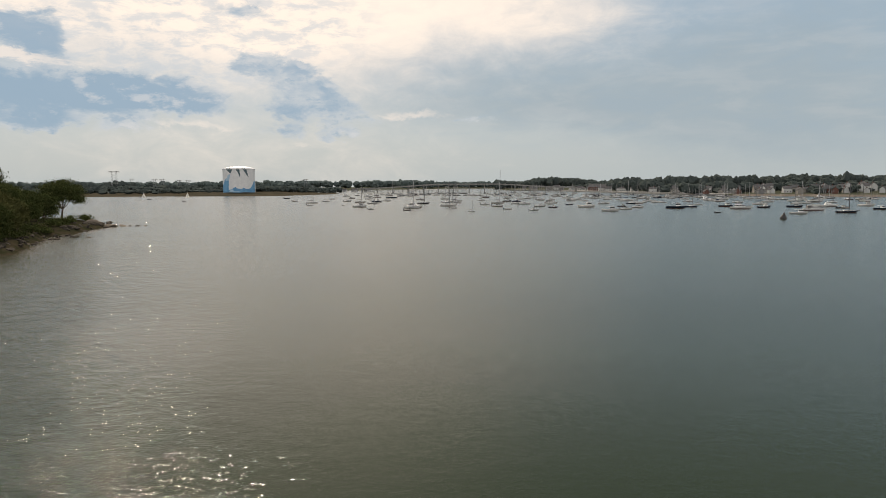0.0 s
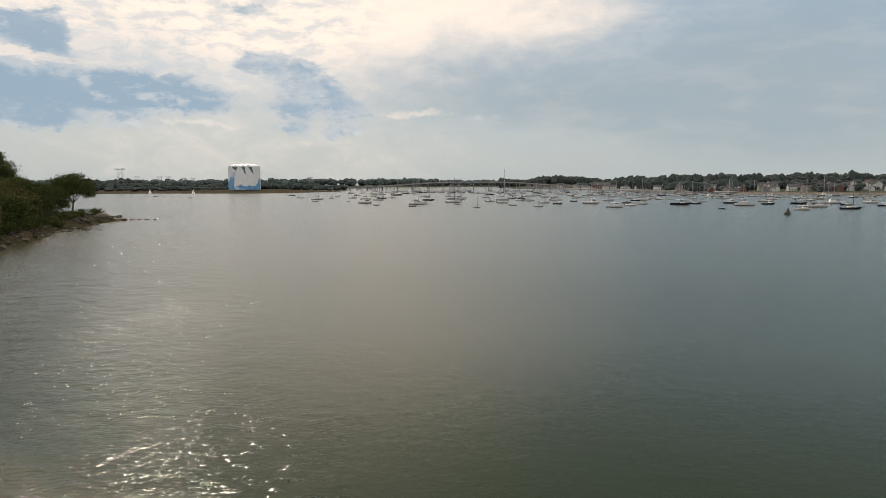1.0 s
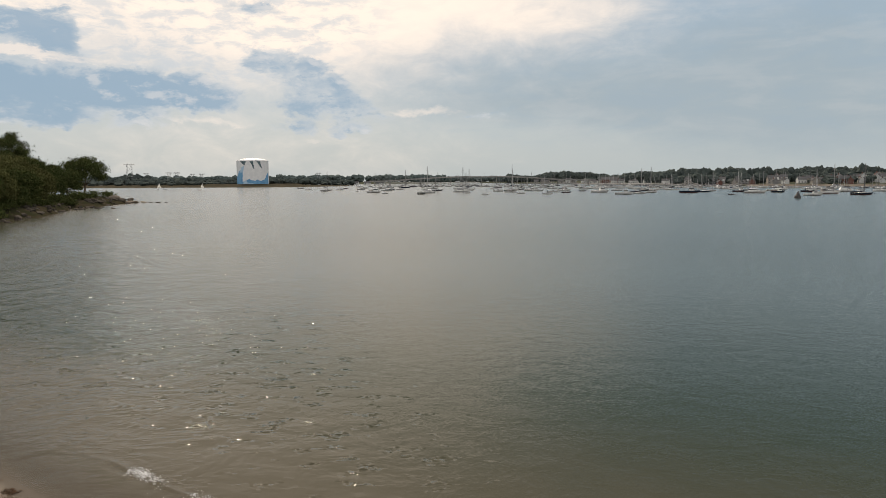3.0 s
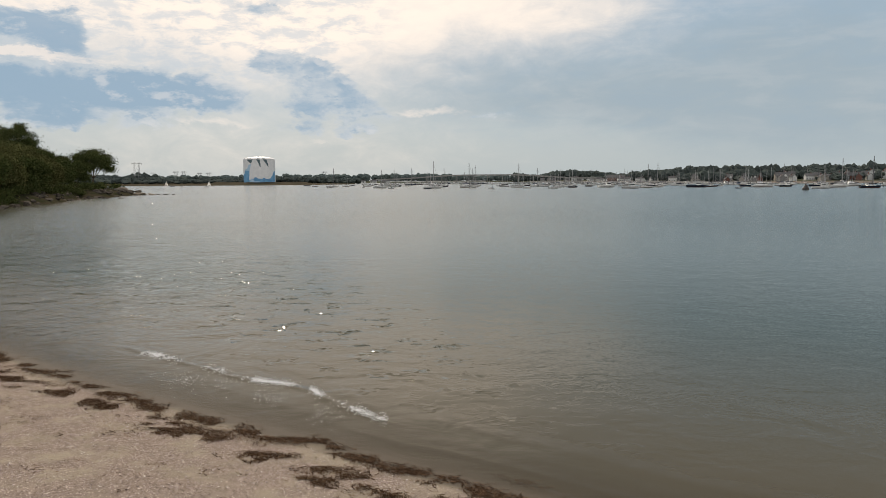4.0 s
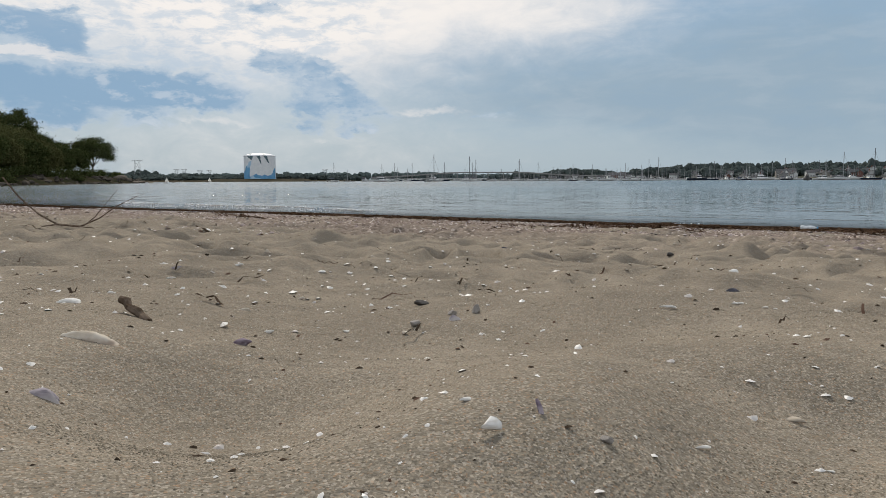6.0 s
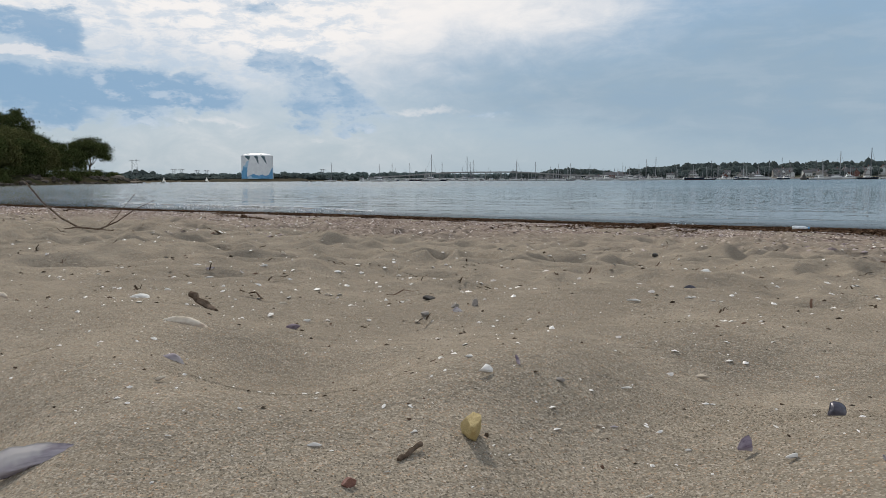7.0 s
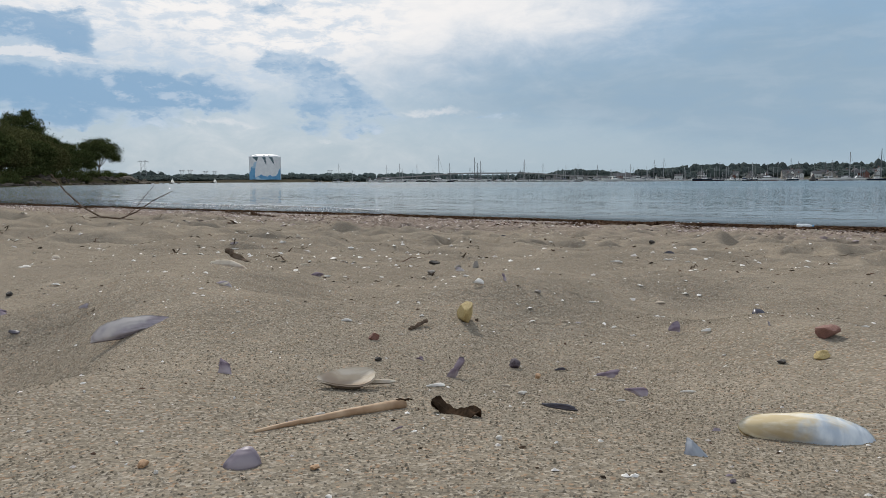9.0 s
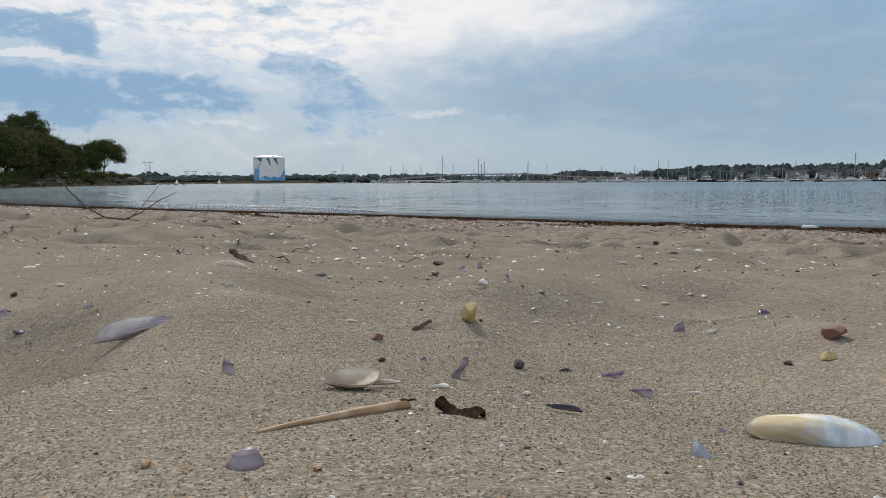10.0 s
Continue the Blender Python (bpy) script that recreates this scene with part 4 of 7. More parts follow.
            part("dormer", bm, CLADS[1] if k % 3 else CLADS[0], thing, "pale gabled dormer")
    bm = bmesh.new()
    box(bm, (0.9, 0.9, 2.6), (w * 0.22, d * 0.12, ridge + 0.4))
    part("chimney", bm, CLADS[2], thing)
    return thing


r = np.random.default_rng(71)
# long shingled blocks by the marina, then the row of houses along the sand
for x, y, turn, w, d, h, clad, gable, dorm in ((372, 1010, -20, 34, 15, 9.5, 0, True, 5), (404, 985, -16, 30, 15, 9.5, 0, True, 4), (436, 962, -12, 26, 14, 10, 3, True, 4), (352, 1060, -30, 17, 14, 11, 3, True, 2),
                                               (466, 950, -8, 14, 11, 8, 1, True, 0), (488, 940, -15, 11, 10, 6.5, 0, True, 0), (505, 915, -10, 22, 13, 8.5, 2, True, 0), (535, 925, -20, 13, 11, 8, 0, True, 0),
                                               (560, 880, -18, 12, 10, 6.5, 0, True, 0), (578, 872, -10, 12, 10, 7.5, 1, True, 0), (597, 865, -22, 13, 10, 7.5, 0, True, 0), (617, 862, -18, 11, 10, 6.5, 3, True, 0),
                                               (634, 840, -12, 12, 11, 8.5, 1, True, 0), (655, 835, -16, 15, 11, 7.5, 1, True, 0), (676, 826, -20, 12, 10, 7.5, 0, True, 0), (698, 818, -14, 13, 11, 8, 1, True, 0)):
    house(x, y, turn, w, d, h, clad, gable, dorm)
house(312, 1440, -25, 46, 18, 11, 2, True, 0, "long dull red waterfront warehouse with pitched roof")
house(258, 1640, -25, 20, 14, 11, 1, True, 0)
house(336, 1290, -28, 52, 16, 8, 1, False, 0, "long low white marina shed with flat roof")
for k in range(20):
    # gable ends to the water, between and before the longer blocks
    x = 366 + 19 * k + r.uniform(-5, 5)
    y = 965 - 0.52 * (x - 366) + r.uniform(-12, 22)
    house(x, y, 75 + r.uniform(-20, 20), r.uniform(9, 13), r.uniform(8, 10), r.uniform(5.5, 8.5), int(r.choice([0, 1, 1, 3, 0, 2])), True, 0)
for k in range(38):
    # roofs and gables among the trees up the slope
    x = 372 + 11.5 * k + r.uniform(-5, 5)
    y = 1010 - 0.50 * (x - 366) + r.uniform(0, 75)
    house(x, y, r.choice((-12, 78)) + r.uniform(-12, 12), r.uniform(10, 15), r.uniform(9, 12), r.uniform(9, 13.5), int(r.choice([0, 1, 1, 1, 3])), True, 0, "", False)
INNER = [(165, 1752), (262, 1570), (300, 1340), (346, 1110), (372, 985)]
for k in range(34):
    # two loose rows along the inner harbour
    t = (k // 2 + r.uniform(0, 0.8)) / 17 * 3.999
    (ax, ay), (bx, by) = INNER[int(t)], INNER[int(t) + 1]
    x = ax + (bx - ax) * (t % 1) + (14 if k % 2 else 36) + r.uniform(-3, 8)
    y = ay + (by - ay) * (t % 1)
    if abs(y - 1440) > 35 and abs(y - 1290) > 30:
        house(x, y, r.uniform(-35, 5), r.uniform(10, 17), r.uniform(9, 13), r.uniform(6, 9.5), int(r.choice([0, 1, 1, 3, 0])), True, 0)
for k in range(11):
    house(-342 + 13 * k + r.uniform(-3, 3) + (40 if k > 5 else 0), 1480 + r.uniform(0, 60), r.uniform(-20, 20), r.uniform(9, 13), 9, r.uniform(4.5, 6.5), int(r.choice([0, 1, 1])), True, 0, "small pale house among trees on the spit")
for x, y in ((-640, 1330), (-628, 1345), (-480, 1400), (-462, 1410)):
    house(x, y, 10, 12, 9, 6, 1, True, 0, "small white house among trees on the spit")


strip = bmesh.new()
edge = [(383, 928), (430, 872), (510, 812), (640, 746), (900, 636)]
for (ax, ay), (bx, by) in zip(edge, edge[1:]):
    quad = [strip.verts.new(p) for p in ((ax - 2, ay - 7, 0.05), (bx - 2, by - 7, 0.05), (bx + 3, by + 7, 2.3), (ax + 3, ay + 7, 2.3))]
    strip.faces.new(quad)
bmesh.ops.subdivide_edges(strip, edges=list(strip.edges), cuts=6, use_grid_fill=True)
tagged(part("town_sand", strip, FAR_SAND, None), "narrow strip of sand below the houses", "sand", kind="structure")

quay = bmesh.new()
edge = INNER[:4] + [(380, 932)]
for (ax, ay), (bx, by) in zip(edge, edge[1:]):
    lo = [quay.verts.new((px + o, py, z)) for px, py, o, z in ((ax, ay, -8, -1), (bx, by, -8, -1), (bx, by, -7.6, 2.4), (ax, ay, -7.6, 2.4), (ax, ay, 7, 2.8), (bx, by, 7, 2.8))]
    quay.faces.new(lo[:4]), quay.faces.new((lo[3], lo[2], lo[5], lo[4]))
tagged(part("quay", quay, CONCRETE, None), "grey concrete quay along the inner harbour", "quay", kind="structure")

low_bridge = tagged(new("low_bridge"), "low pale causeway bridge on short piles", "bridge")
bm = bmesh.new()
box(bm, (230, 6, 1.6), (-70, 1560, 4.6), 0, 0.1)
part("deck", bm, TRIM, low_bridge)
for k in range(24):
    bm = bmesh.new()
    box(bm, (0.9, 5, 7), (-180 + k * 9.6, 1560, 0.4))
    part("pile", bm, CONCRETE, low_bridge)

# ---- boats ----
def loft(bm, stations):
    rows = [[bm.verts.new(p) for p in s] for s in stations]
    for a, b in zip(rows, rows[1:]):
        for k in range(len(a) - 1):
            bm.faces.new((a[k], b[k], b[k + 1], a[k + 1]))
    return rows


def hull_meshes(thing, beam, free, mat, sheer=0.25, fine=1.6):
    """A unit-length hull: topsides, boot stripe and deck."""
    def half(t):
        return beam / 2 * (0.78 + 0.22 * math.sin(min(1, t * 1.6) * math.pi / 2)) * (1 - max(0, (t - 0.45) / 0.55) ** fine)
    bm, bs, bd = bmesh.new(), bmesh.new(), bmesh.new()
    top, low, deck = [], [], []
    for k in range(15):
        t = k / 14
        x, b = -0.5 + t + (0.02 if k == 14 else 0), max(half(t), 0.004)
        z = free * (1 + sheer * t * t)
        flare = 0.80 - 0.25 * t
        side = [(x - (0.10 * t * t) * (1 - q), s * b * (flare + (1 - flare) * q), 0.18 * free + (z - 0.18 * free) * q) for s in (1,) for q in (1, 0.5, 0)]
        top.append([*side, *[(p, -q, h) for p, q, h in side[::-1]]])
        low.append([(x - 0.10 * t * t, b * flare * 1.02, 0.20 * free), (x - 0.13 * t * t, b * flare * 0.9, -0.25 * free), (x - 0.13 * t * t, -b * flare * 0.9, -0.25 * free), (x - 0.10 * t * t, -b * flare * 1.02, 0.20 * free)])
        deck.append([(x, b * 0.97, z - 0.05 * free), (x, -b * 0.97, z - 0.05 * free)])
    rows = loft(bm, top)
    bm.faces.new(rows[0])
    rows = loft(bs, low)
    bs.faces.new(rows[0])
    loft(bd, deck)
    part("hull", bm, mat, thing, "", True)
    part("boot_stripe", bs, BOTTOM, thing, "", True)
    part("deck", bd, DECK, thing)


def cabin(thing, x0, x1, wide, z0, high, rake, mat, name="cabin"):
    bm = bmesh.new()
    lo = [(x0, wide / 2), (x1, wide / 2 * 0.8), (x1, -wide / 2 * 0.8), (x0, -wide / 2)]
    hi = [(x0 + 0.01, wide * 0.44), (x1 - rake, wide * 0.36), (x1 - rake, -wide * 0.36), (x0 + 0.01, -wide * 0.44)]
    a, b = [bm.verts.new((*p, z0)) for p in lo], [bm.verts.new((*p, z0 + high)) for p in hi]
    bm.faces.new(a[::-1]), bm.faces.new(b)
    for k in range(4):
        bm.faces.new((a[k], a[(k + 1) % 4], b[(k + 1) % 4], b[k]))
    bmesh.ops.bevel(bm, geom=list(bm.edges), offset=high * 0.10, segments=2, affect="EDGES")
    body = part(name, bm, mat, thing)
    bm = bmesh.new()
    f0, f1, g = 0.45, 0.82, 0.004
    ring = []
    for f in (f0, f1):
        ring.append([bm.verts.new((p[0] + (q[0] - p[0]) * f + (g if k in (1, 2) else -g), (p[1] + (q[1] - p[1]) * f) * 1.03, z0 + high * f)) for k, (p, q) in enumerate(zip(lo, hi))])
    for k in range(3):
        bm.faces.new((ring[0][k], ring[0][k + 1], ring[1][k + 1], ring[1][k]))
    part("window", bm, TINTED, body, "dark tinted windows")
    return body


def motor_boat(mat, style):
    labels = {0: "white motor cruiser with raked cabin at its mooring", 1: "dark-hulled lobster boat with white wheelhouse at its mooring", 2: "open white centre-console boat at its mooring", 3: "white flybridge motor yacht at its mooring"}
    thing = tagged(new("motor_boat"), labels[style], "motor boat", "boats at their moorings")
    hull_meshes(thing, 0.33, 0.105, mat)
    if style == 0:
        cabin(thing, -0.22, 0.26, 0.24, 0.10, 0.095, 0.16, GEL_WHITE)
        cabin(thing, -0.36, -0.06, 0.24, 0.10, 0.13, 0.05, CANVAS, "canvas_top")
    elif style == 1:
        cabin(thing, -0.02, 0.24, 0.22, 0.10, 0.16, 0.04, GEL_WHITE, "wheelhouse")
        bm = bmesh.new()
        box(bm, (0.42, 0.25, 0.012), (-0.02, 0, 0.27), 0, 0.003)
        part("roof", bm, GEL_WHITE, thing)
        bm = bmesh.new()
        rod(bm, (0.05, 0, 0.27), (0.05, 0, 0.42), 0.004, 0.003, 6)
        part("antenna", bm, ALLOY, thing)
    elif style == 2:
        cabin(thing, -0.10, 0.06, 0.11, 0.07, 0.14, 0.03, GEL_WHITE, "console")
        bm = bmesh.new()
        box(bm, (0.26, 0.20, 0.012), (-0.03, 0, 0.30), 0, 0.003)
        part("t_top", bm, CANVAS, thing)
        for sx in (-0.12, 0.06):
            for sy in (-0.08, 0.08):
                bm = bmesh.new()
                rod(bm, (sx, sy, 0.08), (sx, sy, 0.30), 0.005, None, 6)
                part("post", bm, ALLOY, thing)
        bm = bmesh.new()
        box(bm, (0.07, 0.06, 0.13), (-0.53, 0, 0.10), 0, 0.012)
        part("outboard", bm, GEL_NAVY, thing)
    else:
        cabin(thing, -0.30, 0.25, 0.26, 0.10, 0.10, 0.16, GEL_WHITE)
        cabin(thing, -0.26, 0.04, 0.22, 0.20, 0.075, 0.07, GEL_WHITE, "flybridge")
        bm = bmesh.new()
        rod(bm, (-0.16, 0, 0.27), (-0.19, 0, 0.42), 0.008, 0.004, 6)
        rod(bm, (-0.18, -0.08, 0.34), (-0.18, 0.08, 0.34), 0.005, None, 6)
        part("radar_mast", bm, GEL_WHITE, thing)
    side = [(0.10, 0.145), (0.25, 0.125), (0.40, 0.07)]
    bend = [(x, y, 0.175) for x, y in side] + [(0.50, 0.0, 0.18)] + [(x, -y, 0.175) for x, y in side[::-1]]
    rail = part("bow_rail", tube(bmesh.new(), bend, [0.003] * len(bend), 5), ALLOY, thing)
    for x, y in side:
        for s in (-1, 1):
            part("stanchion", rod(bmesh.new(), (x, s * y, 0.10), (x, s * y, 0.176), 0.003, None, 5), ALLOY, rail)
    return thing


def sail_boat(mat, ketch=False):
    thing = tagged(new("sailing_boat"), ("dark" if mat is GEL_NAVY else "white") + "-hulled sailing boat with bare mast at its mooring", "sailing boat", "boats at their moorings")
    hull_meshes(thing, 0.29, 0.09, mat, 0.3, 1.5)
    cabin(thing, -0.18, 0.20, 0.16, 0.085, 0.05, 0.06, GEL_WHITE, "cabin_trunk")
    tops = [(0.08, 1.50)] + ([(-0.36, 0.85)] if ketch else [])
    for x, h in tops:
        bm = bmesh.new()
        rod(bm, (x, 0, 0.08), (x, 0, h), 0.018, 0.015, 8)
        m = part("mast", bm, SPAR, thing)
        bm = bmesh.new()
        rod(bm, (x, -0.09, h * 0.6), (x, 0.09, h * 0.6), 0.004, None, 5)
        part("spreader", bm, ALLOY, m)
        bm = bmesh.new()
        rod(bm, (x, 0, 0.22), (x - 0.36 * h / 1.3, 0, 0.22), 0.007, None, 6)
        part("boom", bm, ALLOY, thing)
        bm = bmesh.new()
        rod(bm, (x - 0.02, 0, 0.245), (x - 0.34 * h / 1.3, 0, 0.243), 0.023, 0.011, 8)
        part("furled_sail", bm, CANVAS, thing, "furled sail under its cover")
    for name, a, b in (("forestay", (0.50, 0, 0.11), (0.08, 0, 1.40)), ("backstay", (-0.49, 0, 0.09), (0.08, 0, 1.40)), ("shroud", (0.06, 0.13, 0.09), (0.08, 0.0, 1.2)), ("shroud", (0.06, -0.13, 0.09), (0.08, 0.0, 1.2))):
        bm = bmesh.new()
        rod(bm, a, b, 0.0016 if name != "forestay" else 0.004, None, 5)
        part(name, bm, ALLOY, thing)
    return thing


def skiff(mat):
    thing = tagged(new("skiff"), "small open skiff at its mooring", "skiff", "boats at their moorings")
    hull_meshes(thing, 0.36, 0.11, mat)
    for x in (-0.25, 0.05):
        bm = bmesh.new()
        box(bm, (0.09, 0.30, 0.02), (x, 0, 0.13), 0, 0.004)
        part("thwart", bm, PLANK, thing)
    bm = bmesh.new()
    box(bm, (0.09, 0.07, 0.16), (-0.54, 0, 0.12), 0, 0.014)
    part("outboard", bm, GEL_NAVY, thing)
    return thing


FLEET = {"m": [motor_boat(GEL_WHITE, 0), motor_boat(GEL_WHITE, 3), motor_boat(GEL_NAVY, 1), motor_boat(GEL_WHITE, 1), motor_boat(GEL_WHITE, 2)],
         "s": [sail_boat(GEL_WHITE), sail_boat(GEL_NAVY), sail_boat(GEL_WHITE, True)], "k": [skiff(GEL_WHITE), skiff(GEL_NAVY)]}
USED = set()


def moor(kind, which, x, y, length, heading):
    """Puts a boat of that length on the water, bow to heading (degrees from +x)."""
    ob = FLEET[kind][which]
    m = pose(x, y, 0.0, r.normal(0, 0.8), 0, heading) @ Matrix.Diagonal((length, length, length, 1))
    if (kind, which) in USED:
        return copy_thing(ob, m @ Matrix.Diagonal((*[1 / s for s in ob.scale], 1)))
    USED.add((kind, which))
    ob.matrix_basis = m
    return ob


SAILING = [(-128, 652, 11.9), (-71, 875, 15), (-21, 616, 11.2), (16, 436, 4.7), (137, 688, 8.0), (134, 590, 9.8), (177, 680, 13.5), (192, 615, 7.1), (176, 498, 9.1), (199, 548, 7.3), (251, 554, 11.5),
           (286, 617, 11.2), (228, 395, 11.8), (-94, 918, 12.2), (-3, 795, 10.5), (103, 834, 11.0), (182, 727, 10.8), (329, 591, 7.8), (254, 604, 9.0), (-60, 1040, 12.1), (36, 732, 8.5),
           (46, 619, 13), (101, 750, 11.6), (87, 589, 8.1), (135, 750, 11.6), (161, 588, 13), (225, 645, 8.9), (290, 726, 12.8), (322, 642, 11.7), (342, 670, 12.6), (262, 490, 13), (-125, 711, 8.2), (-84, 668, 11.1), (-67, 626, 11.1), (-63, 718, 8.7), (-25, 501, 13), (1, 547, 13), (4, 587, 10.7), (7, 636, 13), (61, 601, 10.9), (93, 612, 10.1)]
MOTOR_WEST = [(-150, 1017, 11.8), (-118, 852, 8.5), (-103, 711, 9.4), (-67, 532, 11.9), (-53, 483, 5.2), (-70, 683, 10.2), (-93, 815, 9.5), (-111, 962, 12.8), (-90, 1049, 12), (-30, 772, 10.2), (-24, 514, 12.8),
              (-18, 1080, 13), (1, 564, 12.1), (0, 650, 9.7), (10, 690, 10.3), (32, 574, 8.6), (39, 530, 9.7), (59, 680, 9.0), (66, 658, 8.7), (66, 585, 9.7), (83, 776, 9.0), (57, 449, 6.7), (71, 525, 8.7), (77, 500, 7.0), (94, 633, 9.4), (97, 719, 8.3)]
MOTOR_EAST = [(82, 999, 11.6), (49, 882, 10.2), (39, 1012, 11.7), (142, 824, 10.9), (124, 690, 10.3), (103, 508, 13.5), (171, 817, 10.8), (168, 786, 9.1), (103, 434, 11.1), (131, 517, 6.8), (120, 461, 8.4), (136, 492, 8.1),
              (175, 618, 8.2), (156, 586, 7.8), (211, 878, 10.2), (232, 803, 8.0), (158, 477, 13.4), (266, 709, 11.7), (295, 757, 11.3), (254, 643, 10.7), (204, 506, 10.1), (196, 461, 13.8), (220, 480, 9.5), (329, 696, 10.4), (245, 488, 10.5), (285, 564, 9.4)]
MOTOR_NEAR_TOWN = [(195, 384, 9.5), (227, 428, 12.8), (269, 509, 8.4), (335, 628, 11.4), (274, 496, 11.5), (264, 463, 7.7), (305, 504, 10.9), (374, 620, 9.2), (276, 441, 8.8)]
SKIFFS = [(-204, 872, 8), (-160, 722, 6.6), (-116, 582, 5.3), (-138, 825, 6.2), (-87, 577, 3.8), (-140, 1063, 7), (-26, 459, 5.3), (-50, 947, 7), (5, 498, 5.4), (42, 471, 5.9), (100, 563, 6.1), (250, 768, 7.6), (158, 403, 4.3), (-350, 784, 3.9), (-367, 844, 4.9), (-369, 876, 5.1), (-286, 746, 4.9)]
for k, (x, y, l) in enumerate(SAILING):
    moor("s", 1 if k in (1, 2, 8, 12) else 2 if k in (5, 6) else 0, x, y, l, r.normal(-8, 9))
for x, y, l in MOTOR_WEST + MOTOR_EAST + MOTOR_NEAR_TOWN:
    w = r.choice([0, 1, 3]) if l > 10.5 else r.choice([0, 2, 3, 4, 4])
    moor("m", 2 if (x, y) in ((158, 477), (77, 500), (59, 680), (66, 658)) else int(w), x, y, l, r.normal(-10, 10))
for x, y, l in SKIFFS:
    moor("k", int(r.integers(0, 2)), x, y, l, r.normal(-10, 14))
# the crowd of boats nearer the bridge and the marina
for k in range(30):
    # white motor boats lying before the town
    x = r.uniform(40, 330)
    y = r.uniform(620, 980) - 0.7 * max(0, x - 150)
    moor("m", int(r.choice([0, 1, 3, 4])), x, y, r.uniform(7, 11), r.normal(-10, 12))
for k in range(170):
    t = r.uniform(0, 1)
    x = -120 + 560 * t + r.uniform(-20, 20)
    y = (1380 - 560 * max(0, (x - 60) / 380)) * r.uniform(0.72, 0.98)
    if r.uniform() < 0.68:
        moor("s", int(r.integers(0, 3)), x, y, r.uniform(7.5, 12), r.normal(-8, 12))
    else:
        moor("m", int(r.integers(0, 5)), x, y, r.uniform(7, 12), r.normal(-10, 14))


def sail_up(x, y, turn, high):
    thing = tagged(new("sailing_dinghy"), "small sailing boat with white sails set", "sailing boat")
    thing.matrix_world = pose(x, y, 0, 4, 0, turn)
    s = high / 1.3
    bm = bmesh.new()
    rows = []
    for k in range(9):
        t = k / 8
        b = max(0.02, 0.16 * (1 - max(0, (t - 0.4) / 0.6) ** 1.7)) * s
        rows.append([((t - 0.5) * s, b, 0.10 * s), ((t - 0.5) * s, b * 0.7, -0.02 * s), ((t - 0.5) * s, -b * 0.7, -0.02 * s), ((t - 0.5) * s, -b, 0.10 * s)])
    made = loft(bm, rows)
    bm.faces.new(made[0])
    for a, b in zip(made, made[1:]):
        bm.faces.new((a[0], a[3], b[3], b[0]))
    part("hull", bm, GEL_WHITE, thing)
    bm = bmesh.new()
    rod(bm, (0.1 * s, 0, 0.05 * s), (0.1 * s, 0, high), 0.012 * s, 0.008 * s, 6)
    part("mast", bm, ALLOY, thing)
    for name, foot0, foot1, head in (("mainsail", (0.09, 0.2), (-0.42, 0.2), (0.08, 1.28)), ("jib", (0.5, 0.14), (0.14, 0.18), (0.12, 1.05))):
        bm = bmesh.new()
        grid = []
        for j in range(9):
            v = j / 8
            grid.append([bm.verts.new((s * ((foot0[0] + (foot1[0] - foot0[0]) * u) * (1 - v) + head[0] * v), s * 0.10 * math.sin(math.pi * u) * (1 - v), s * ((foot0[1] + (foot1[1] - foot0[1]) * u) * (1 - v) + head[1] * v))) for u in (0, 0.25, 0.5, 0.75, 1)])
        for a, b in zip(grid, grid[1:]):
            for k in range(4):
                bm.faces.new((a[k], a[k + 1], b[k + 1], b[k]))
        bmesh.ops.solidify(bm, geom=list(bm.faces), thickness=0.01)
        part(name, bm, SAIL, thing)


sail_up(-462, 1040, 30, 7.6)
sail_up(-384, 1010, 25, 7.4)

buoy = tagged(new("channel_buoy"), "dark conical channel buoy floating on the water", "buoy")
buoy.matrix_world = pose(161, 331.5, 0, 3, 4, 0)
bm = bmesh.new()
rod(bm, (0, 0, -0.4), (0, 0, 0.8), 1.6, 1.5, 20)
rod(bm, (0, 0, 0.8), (0, 0, 2.3), 1.45, 0.6, 20)
part("float", bm, BUOY_PAINT, buoy)
bm = bmesh.new()
for a in range(4):
    rod(bm, (0.55 * math.cos(a * 1.571), 0.55 * math.sin(a * 1.571), 2.2), (0.3 * math.cos(a * 1.571), 0.3 * math.sin(a * 1.571), 2.9), 0.10, None, 6)
part("cage", bm, BUOY_RED, buoy)
bm = bmesh.new()
rod(bm, (0, 0, 2.85), (0, 0, 3.2), 0.30, 0.2, 10)
part("lantern", bm, BUOY_RED, buoy)
for x, y in ((157, 322), (250, 420)):
    bm = bmesh.new()
    rod(bm, (0, 0, -0.2), (0, 0, 0.55), 0.35, 0.22, 10)
    ob = part("mooring_float", bm, BUOY_PAINT, None)
    ob.matrix_world = pose(x, y, 0)
    tagged(ob, "small dark mooring float on the water", "mooring float")


# ---- headland: rocks and trees ----
def boulder_mesh(seed):
    q = np.random.default_rng(seed)
    bm = bmesh.new()
    bmesh.ops.create_icosphere(bm, subdivisions=3, radius=1.0)
    cuts = [Vector(q.normal(0, 1, 3)).normalized() for _ in range(14)]
    lim = q.uniform(0.45, 0.8, 14)
    for v in bm.verts:
        for c, l in zip(cuts, lim):
            over = v.co.dot(c) - l
            if over > 0:
                v.co -= c * over * 0.97
        v.co *= 1 + 0.10 * noise.noise(v.co * 3.5 + Vector((seed, 0, 0)))
    me = bpy.data.meshes.new("boulder")
    bm.to_mesh(me)
    bm.free()
    me.materials.append(ROCK)
    return me


BOULDERS = [boulder_mesh(s) for s in range(6)]


